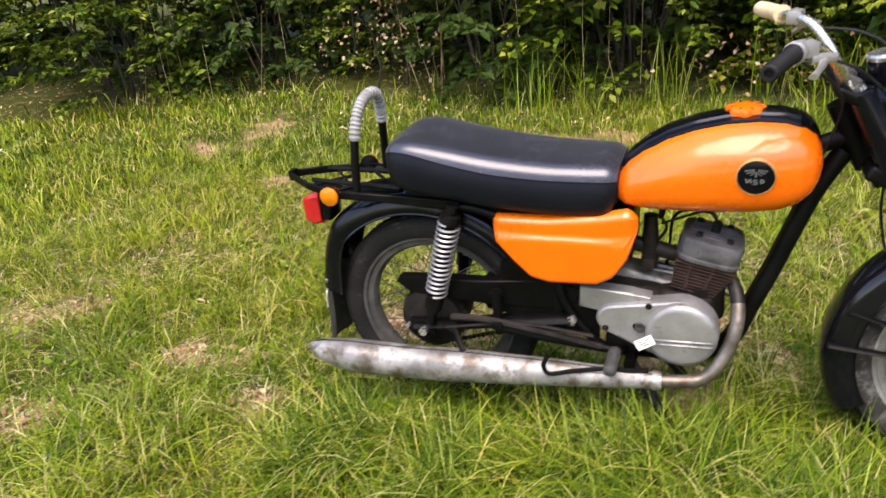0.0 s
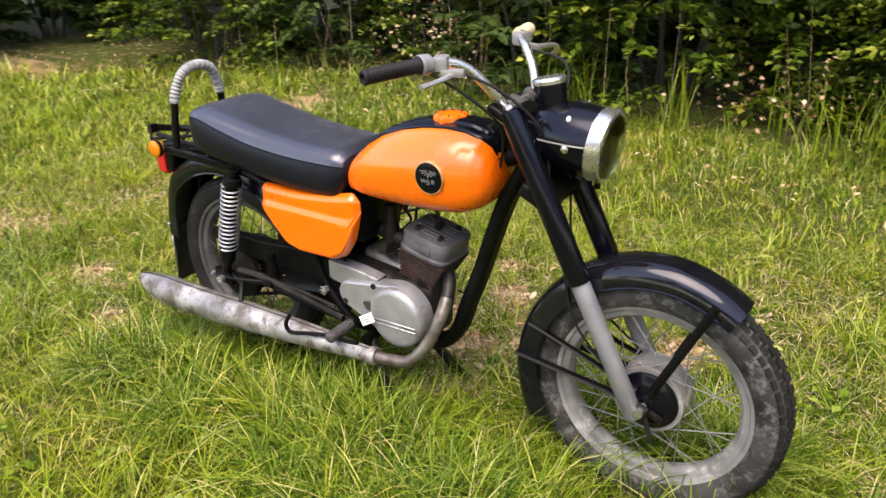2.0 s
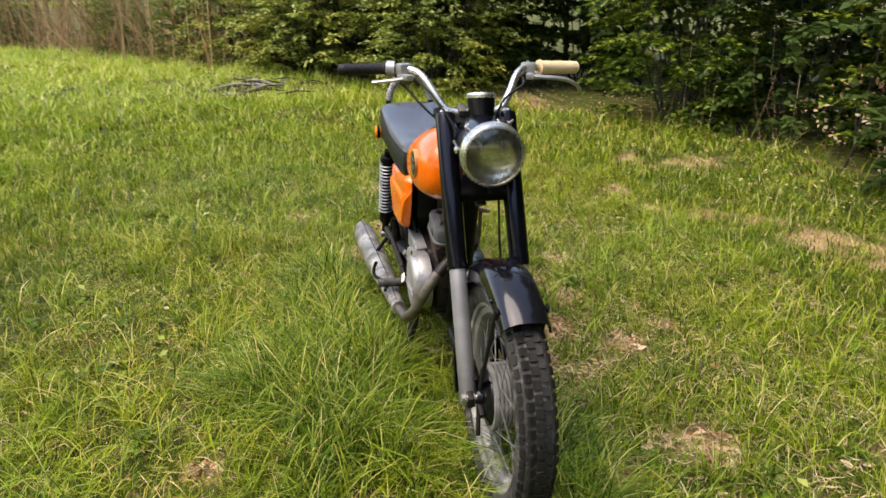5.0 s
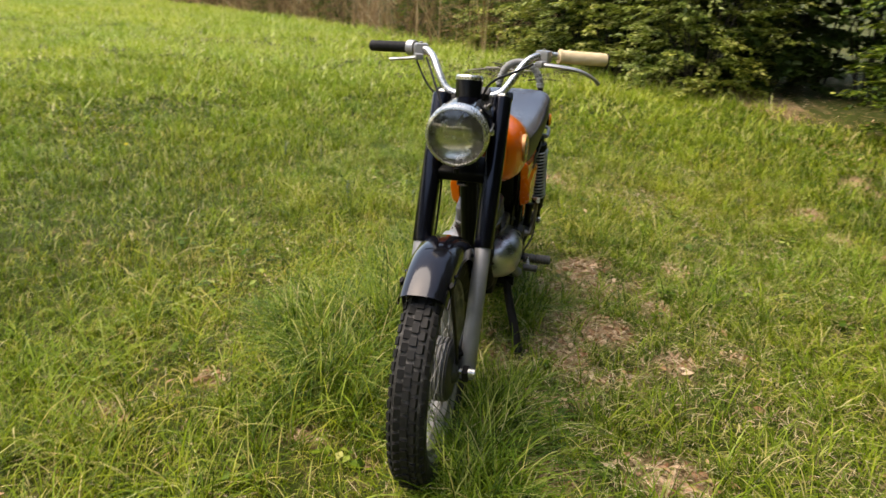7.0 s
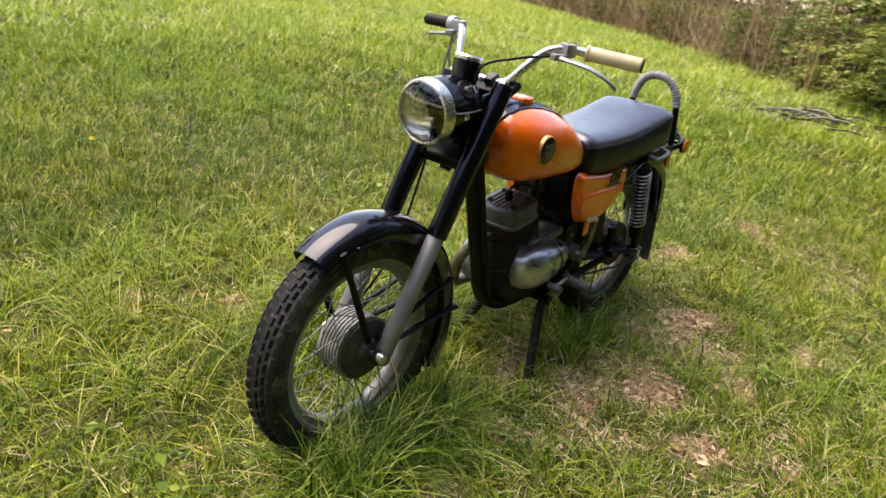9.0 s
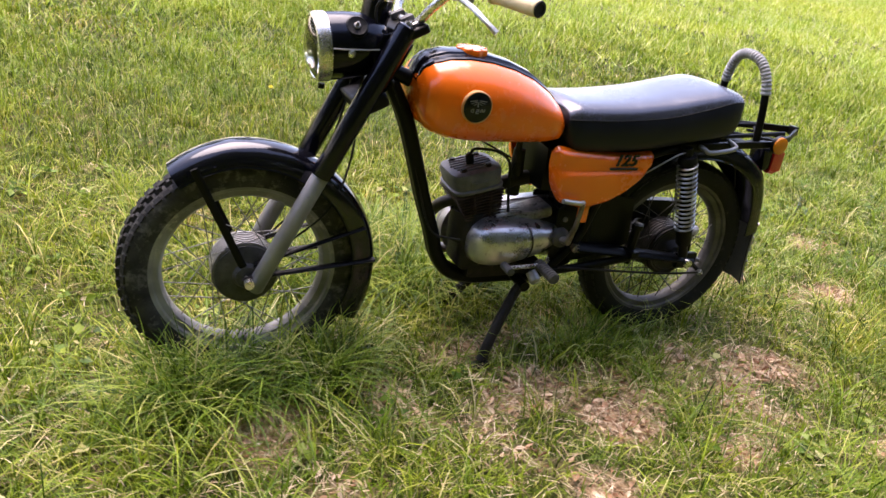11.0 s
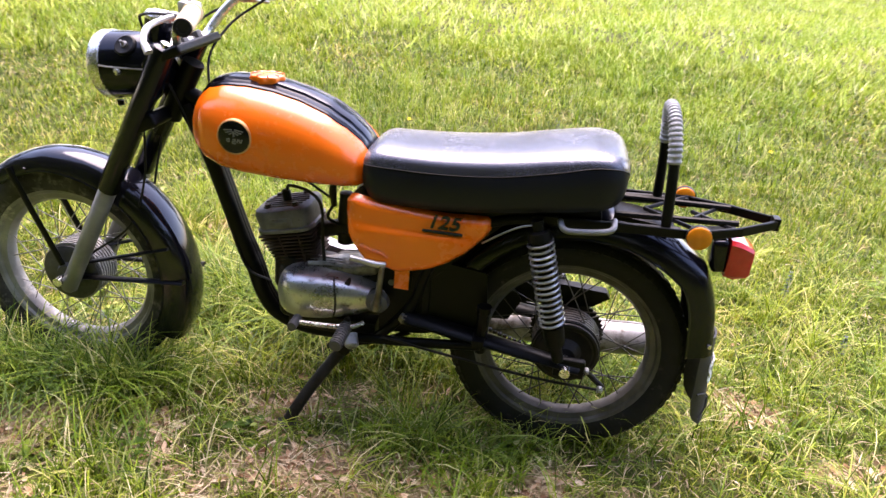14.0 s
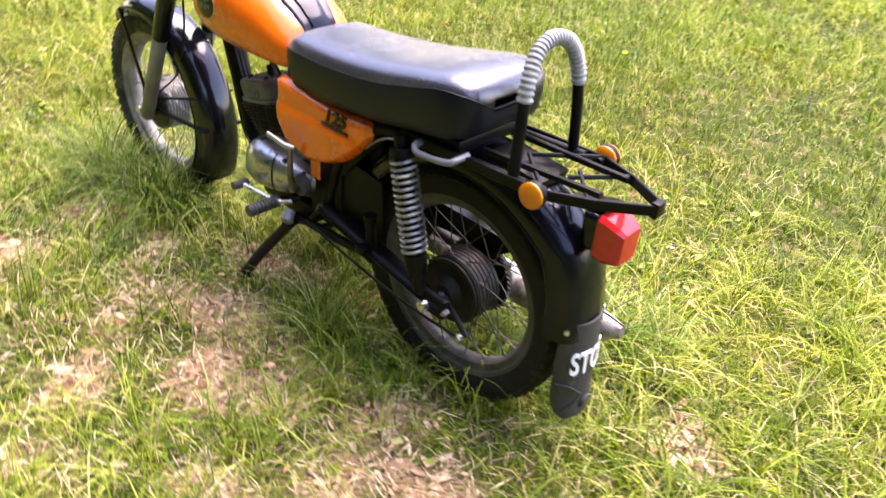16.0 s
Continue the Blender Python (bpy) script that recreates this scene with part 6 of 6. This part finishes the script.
for k, (dx, dz, w) in enumerate(((-0.009, 0.006, 0.012), (0.008, 0.006, 0.010), (-0.003, 0.0, 0.022), (0.0, -0.006, 0.018))):
    rbox(bm, (w, 0.0006, 0.0020), pose(0.530, -0.142, 0.337, -8, -30, 6) @ pose(dx, -0.0012, dz), 0)
part("tag_marks", bm, FLAP, tag)

# foot pegs
for s, x, z, y0, y1 in ((-1, 0.455, 0.292, 0.12, 0.215), (1, 0.478, 0.330, 0.13, 0.228)):
    bm = sweep(bmesh.new(), [(x + 0.02, s * 0.06, z - 0.03), (x, s * y0, z), (x, s * y1, z)], 0.009, 8)
    peg = part("foot_peg", bm, FRAME_BLACK, bike)
    L = y1 - y0 - 0.005
    prof = [(0, 0.012)] + [p for k in range(9) for p in ((L * k / 9, 0.0165), (L * (k + 0.6) / 9, 0.0165), (L * (k + 0.65) / 9, 0.0145), (L * (k + 0.95) / 9, 0.0145))] + [(L, 0.014), (L + 0.002, 0)]
    part("peg_rubber", lathe(bmesh.new(), prof, aim((x, s * (y0 + 0.008), z), (x, s * y1, z)), 14), ALU_DARK, peg)

# kick starter and gear lever, left side
bm = tube([(0.410, 0.110, 0.398), (0.404, 0.145, 0.400), (0.396, 0.156, 0.45), (0.390, 0.160, 0.522)], [0.016, 0.012, 0.0075, 0.0065], 10)
kick = part("kick_starter", bm, PIPE, bike, "kick starter lever on the left engine side")
part("kick_pedal", tube([(0.385, 0.152, 0.523), (0.402, 0.163, 0.526), (0.464, 0.170, 0.537)], [0.007, 0.0075, 0.007], 10), SPRING, kick, "worn bare metal kick pedal")
part("kick_boss", lathe(bmesh.new(), [(0, 0.030), (0.018, 0.027), (0.024, 0.012), (0.024, 0)], along_y(0.408, 0.104, 0.398), 20), ALU_DARK, kick)
bm = tube([(0.598, 0.168, 0.340), (0.55, 0.160, 0.336), (0.47, 0.146, 0.334), (0.440, 0.120, 0.336)], 0.0062, 8, 4)
gear = part("gear_lever", bm, CHROME, bike, "bright steel gear lever")
part("gear_pad", lathe(bmesh.new(), [(0, 0.0), (0, 0.0115), (0.045, 0.0115), (0.046, 0)], along_y(0.598, 0.150, 0.340), 12), ALU_DARK, gear)

# centre stand
for s in SIDES:
    bm = tube([(0.485, s * 0.085, 0.245), (0.515, s * 0.095, 0.205), (0.575, s * 0.13, 0.115), (0.622, s * 0.160, 0.030)], 0.0155, 10, 4)
    rbox(bm, (0.055, 0.035, 0.010), pose(0.626, s * 0.165, 0.022, 0, 12), 0.003)
    part("stand_leg", bm, GREASE, bike, "black centre stand leg")
part("stand_bar", tube([(0.49, -0.11, 0.24), (0.49, 0.11, 0.24)], 0.016, 10), FRAME_BLACK, bike)
part("stand_spring", tube([(0.49, 0.07, 0.235), (0.40, 0.07, 0.262), (0.33, 0.07, 0.30)], 0.007, 8), GREASE, bike)
part("exhaust_stub", lathe(bmesh.new(), [(0, 0.0), (0, 0.016), (0.03, 0.018), (0.036, 0.012), (0.036, 0)], aim((0.475, 0.10, 0.285), (0.465, 0.125, 0.262)), 12), ALU, bike)
rod = part("brake_cable_rod", tube([(0.395, 0.112, 0.300), (0.20, 0.126, 0.283), (0.00, 0.128, 0.262), (-0.155, 0.112, 0.247)], 0.0036, 7, 4), GREASE, bike, "thin oily rear brake rod")
part("wing_nut", lathe(bmesh.new(), [(0, 0.004), (0.004, 0.010), (0.012, 0.010), (0.016, 0.004)], aim((-0.150, 0.112, 0.2475), (-0.170, 0.110, 0.245)), 8), CHROME, rod)
for s in SIDES:
    for name, (x, y, z), r, deep in (("pivot_nut", (0.340, 0.100, 0.356), 0.014, 0.016), ("arm_bolt", (0.205, 0.108, 0.338), 0.007, 0.010), ("adjuster_bolt", (-0.118, 0.124, 0.302), 0.006, 0.012), ("plate_bolt", (0.382, 0.078, 0.440), 0.008, 0.010), ("plate_bolt", (0.360, 0.078, 0.330), 0.008, 0.010)):
        part(name, lathe(bmesh.new(), [(-0.01, r), (deep * 0.6, r), (deep * 0.7, r * 0.6), (deep, r * 0.55), (deep, 0)], pose(x, s * y, z, -90 * s), 6), SPOKE, bike)
# rear foot-peg stubs by the swinging arm
for s in SIDES:
    bm = sweep(bmesh.new(), [(0.145, s * 0.105, 0.30), (0.145, s * 0.115, 0.42)], 0.014, 8)
    lathe(bm, [(0, 0.018), (0.014, 0.018), (0.016, 0)], pose(0.145, s * 0.115, 0.418), 12)
    rbox(bm, (0.03, 0.05, 0.02), pose(0.150, s * 0.12, 0.34), 0.005)
    part("peg_bracket", bm, FRAME_BLACK, bike)
part("loose_cable", tube([(0.056, 0.132, 0.665), (0.090, 0.134, 0.655), (0.130, 0.128, 0.628), (0.168, 0.116, 0.596)], 0.0024, 7, 5), SPOKE, bike, "pale cable looping from the shock absorber")
# lifting handle
part("lifting_handle", tube([(0.000, 0.108, 0.678), (-0.002, 0.136, 0.676), (-0.016, 0.145, 0.668), (-0.062, 0.147, 0.672), (-0.102, 0.146, 0.679), (-0.114, 0.138, 0.686), (-0.117, 0.105, 0.690)], 0.0070, 10, 4), SILVER, bike, "dull silver lifting handle")

# luggage rack, hoop
rack = None
for s in SIDES:
    bm = bmesh.new()
    pts = [(0.06, s * 0.112, 0.672), (-0.12, s * 0.114, 0.680), (-0.30, s * 0.112, 0.685), (-0.395, s * 0.07, 0.690), (-0.480, s * 0.012, 0.696)]
    for a, b in zip(pts, pts[1:]):
        a, b = Vector(a), Vector(b)
        d = b - a
        m = Matrix.Translation((a + b) / 2) @ Matrix.Rotation(math.atan2(d.y, d.x), 4, 'Z') @ Matrix.Rotation(-math.atan2(d.z, math.hypot(d.x, d.y)), 4, 'Y')
        rbox(bm, (d.length + 0.006, 0.008, 0.022), m, 0.002, 1)
    ob = part("rack_rail", bm, FRAME_BLACK, bike if rack is None else rack, "black flat-bar luggage rack")
    rack = rack or ob
bm = block((0.016, 0.030, 0.030), pose(-0.481, 0, 0.696), 0.003)
part("rack_end", bm, FRAME_BLACK, rack)
for s in SIDES:
    part("rack_tube", tube([(-0.12, s * 0.060, 0.690), (-0.39, s * 0.048, 0.700)], 0.0075, 8), FRAME_BLACK, rack)
for a, b in (((-0.30, -0.108), (-0.19, 0.0)), ((-0.30, 0.108), (-0.19, 0.0)), ((-0.38, -0.075), (-0.30, 0.02)), ((-0.38, 0.075), (-0.30, -0.02))):
    part("rack_brace", tube([(*a, 0.694), (*b, 0.690)], 0.005, 6), FRAME_BLACK, rack)
hoop_pts = curve_points([(-0.228, -0.100, 0.690), (-0.222, -0.092, 0.79), (-0.215, -0.080, 0.865), (-0.207, -0.050, 0.915), (-0.203, 0.0, 0.931), (-0.207, 0.050, 0.915), (-0.215, 0.080, 0.865), (-0.222, 0.092, 0.79), (-0.228, 0.100, 0.690)], 8)
hoop = part("grab_hoop", tube(hoop_pts, 0.0115, 12), FRAME_BLACK, bike, "black hoop behind the seat wrapped with grey tape")
wrap = curve_points([tuple(p) for p in hoop_pts if p.z > 0.822], 3)
part("tape_wrap", tube(wrap, [0.0134 + 0.0024 * (1 if (i // 2) % 2 else 0) for i in range(len(wrap))], 12), TAPE, hoop, "wound grey tape")
for i in range(6, len(wrap) - 3, 8):
    part("wrap_gap", lathe(bmesh.new(), [(-0.0016, 0.0140), (-0.0012, 0.0152), (0.0012, 0.0152), (0.0016, 0.0140)], aim(wrap[i], wrap[i + 1]), 12), FRAME_BLACK, hoop)

# tail lamp and indicators
part("lamp_housing", block((0.040, 0.072, 0.082), pose(-0.376, 0, 0.608, 0, 8), 0.014, 3), BLACK, bike)
bm = bmesh.new()
a = [(-0.392, 0.040, 0.046), (-0.414, 0.041, 0.047), (-0.444, 0.033, 0.037), (-0.449, 0.029, 0.033)]
rings = [[bm.verts.new((x, y * hy, 0.602 + z * hz + 0.16 * (x + 0.42))) for y, z in ((-1, -0.8), (-0.8, -1), (0.8, -1), (1, -0.8), (1, 0.8), (0.8, 1), (-0.8, 1), (-1, 0.8))] for x, hy, hz in a]
for p, q in zip(rings, rings[1:]):
    for j in range(8):
        bm.faces.new((p[j], p[(j + 1) % 8], q[(j + 1) % 8], q[j]))
bm.faces.new(rings[0])
bm.faces.new(rings[-1])
part("tail_lens", bm, RED_LENS, bike, "red plastic tail lamp lens", 25)
part("tail_bracket", block((0.10, 0.05, 0.006), pose(-0.355, 0, 0.657, 0, 12), 0.002), FRAME_BLACK, bike)
for s in SIDES:
    ind = part("indicator", lathe(bmesh.new(), [(-0.034, 0.0), (-0.034, 0.008), (-0.010, 0.010), (-0.006, 0.0300), (0.0, 0.031), (0.006, 0.0300)], pose(-0.296, s * 0.126, 0.687, -90 * s) @ Matrix.Diagonal((0.90, 0.90, 1, 1)), 24), FRAME_BLACK, bike, "round amber indicator on the rack")
    if s < 0:
        part("amber_lens", lathe(bmesh.new(), [(-0.005, 0.0292), (-0.010, 0.028), (-0.014, 0.022), (-0.016, 0.009)], pose(-0.296, s * 0.126, 0.687, -90 * s) @ Matrix.Diagonal((0.90, 0.90, 1, 1)), 28), AMBER_LENS, ind)
    part("amber_lens", lathe(bmesh.new(), [(0.004, 0.0295), (0.010, 0.029), (0.0135, 0.024), (0.0145, 0.0)], pose(-0.296, s * 0.126, 0.687, -90 * s) @ Matrix.Diagonal((0.90, 0.90, 1, 1)), 28), AMBER_LENS, ind)
# tool box lid under the rack
bm = bmesh.new()
rbox(bm, (0.14, 0.10, 0.02), pose(-0.19, 0, 0.668, 0, -6), 0.008)
part("rear_bracket", bm, FRAME_BLACK, bike)


# ---- small things in the meadow ----
def stick_pile(cx, cy):
    root = tagged(new("brush_pile"), "low heap of grey cut sticks and dead twigs", "brush pile")
    root.location = (cx, cy, 0)
    for i in range(46):
        a, l = rng.normal(0.4, 0.9), rng.uniform(0.2, 0.7)
        c = Vector((rng.normal(0, 0.45), rng.normal(0, 0.25), rng.uniform(0.01, 0.07)))
        d = Vector((math.cos(a), math.sin(a), rng.normal(0, 0.08))) * l / 2
        part("stick", tube([c - d, c + Vector((0, 0, 0.03)), c + d], [0.012, 0.010, 0.005], 5), BARK if i % 3 else STICK, root)
    return root


STICK = surface("weathered_stick", (0.20, 0.18, 0.155), (0.32, 0.295, 0.26), (0.7, 0.9), 0, 10, 90, 0.4)
stick_pile(-7.6, -0.9)


def flower(name, x, y, h, material, label):
    root = new(name)
    root.location = (x, y, float(lie(np.array([x]), np.array([y]))[0]))
    part("flower_stem", tube([(0, 0, -0.01), (0.004, 0.003, h * 0.6), (0.008, 0, h)], 0.0014, 5), GRASS_LUSH, root)
    bm = bmesh.new()
    for i in range(16):
        m = Matrix.Translation((0.008, 0, h + 0.002 * (i // 8))) @ pose(0, 0, 0, 0, 0, 45 * i + 20 * (i // 8)) @ pose(0, 0, 0, 0, -16 - 22 * (i // 8))
        p = [bm.verts.new(m @ Vector(v)) for v in ((0, 0, 0), (0.009, 0.004, 0.001), (0.017, 0, 0.003), (0.009, -0.004, 0.001))]
        bm.faces.new(p)
    part("petals", bm, material, root)
    return tagged(root, label, "flower", "meadow flowers")


def flower_spike(name, x, y, h, label):
    """An upright spike: leafy whorls below, small lipped violet flowers above."""
    root = new(name)
    root.location = (x, y, float(lie(np.array([x]), np.array([y]))[0]))
    part("flower_stem", tube([(0, 0, -0.01), (0.003, 0.002, h * 0.5), (0.002, 0, h)], [0.0022, 0.0020, 0.0012], 6), GRASS_LUSH, root)
    for part_name, material, rows, long, wide in (("bracts", GRASS_LUSH, 7, 0.020, 0.0065), ("petals", VIOLET_FLOWER, 7, 0.013, 0.0042)):
        bm = bmesh.new()
        for r in range(rows):
            z = h * (0.22 + 0.74 * (r + (0.4 if part_name == "petals" else 0.0)) / rows)
            k = 1.1 - 0.6 * r / rows
            for i in range(6):
                m = Matrix.Translation((0.002, 0, z)) @ pose(0, 0, 0, 0, 0, 60 * i + 33 * r + (30 if part_name == "petals" else 0)) @ pose(0, 0, 0, 0, rng.uniform(-38, 8))
                q = [bm.verts.new(m @ Vector(v)) for v in ((0, 0, 0), (long * k * 0.55, wide * k, 0.001), (long * k, 0, -0.003), (long * k * 0.55, -wide * k, 0.001))]
                bm.faces.new(q)
        part(part_name, bm, material, root)
    return tagged(root, label, "flower", "meadow flowers")


for x, y in ((0.81, -2.25), (-1.2, -2.6), (-5.0, -4.6), (-3.6, -4.2)):
    flower("yellow_flower", x, y, 0.15, YELLOW_FLOWER, "yellow dandelion-like flower standing in the grass")
for x, y, h in ((-1.02, -0.65, 0.10), (-0.92, -1.01, 0.15), (0.0, -2.70, 0.16), (-1.70, -1.47, 0.16), (-1.60, -0.77, 0.12), (-1.10, -2.98, 0.16), (-1.81, -1.78, 0.15)):
    flower_spike("flower_spike", x, y, h, "upright grey-violet flower spike standing in the grass")
# dead brown branch and blossom in the hedge
for (x, y, z), sp, n, size, mat, nm, lab in (((-1.75, 3.75, 0.75), (0.10, 0.10, 0.26), 220, (0.02, 0.045), DEAD_LEAF, "dead_branch", "branch with withered brown leaves"),
                                            ((-1.95, 3.6, 0.35), (0.30, 0.15, 0.14), 160, (0.02, 0.05), DRY_STEM, "dead_branch", "heap of withered pale brown twigs and leaves"),
                                            ((0.95, 3.45, 0.25), (0.3, 0.15, 0.12), 160, (0.02, 0.045), DEAD_LEAF, "dead_branch", "withered orange-brown leaves low in the hedge"),
                                            ((-2.3, 3.95, 1.35), (0.3, 0.25, 0.3), 150, (0.012, 0.026), BLOSSOM, "blossom_branch", "branch with small white blossom in the hedge")):
    root = new(nm)
    root.location = (x, y, z)
    part("twig", tube([(0, 0, -z), (0.05, 0.02, -z * 0.4), (0, 0, 0.2)], [0.012, 0.008, 0.003], 6), BARK, root)
    lv = leaf_cloud("leaves", [(0, 0, 0)], sp, n, size, mat)
    lv.parent = root
    tagged(root, lab, "branch")
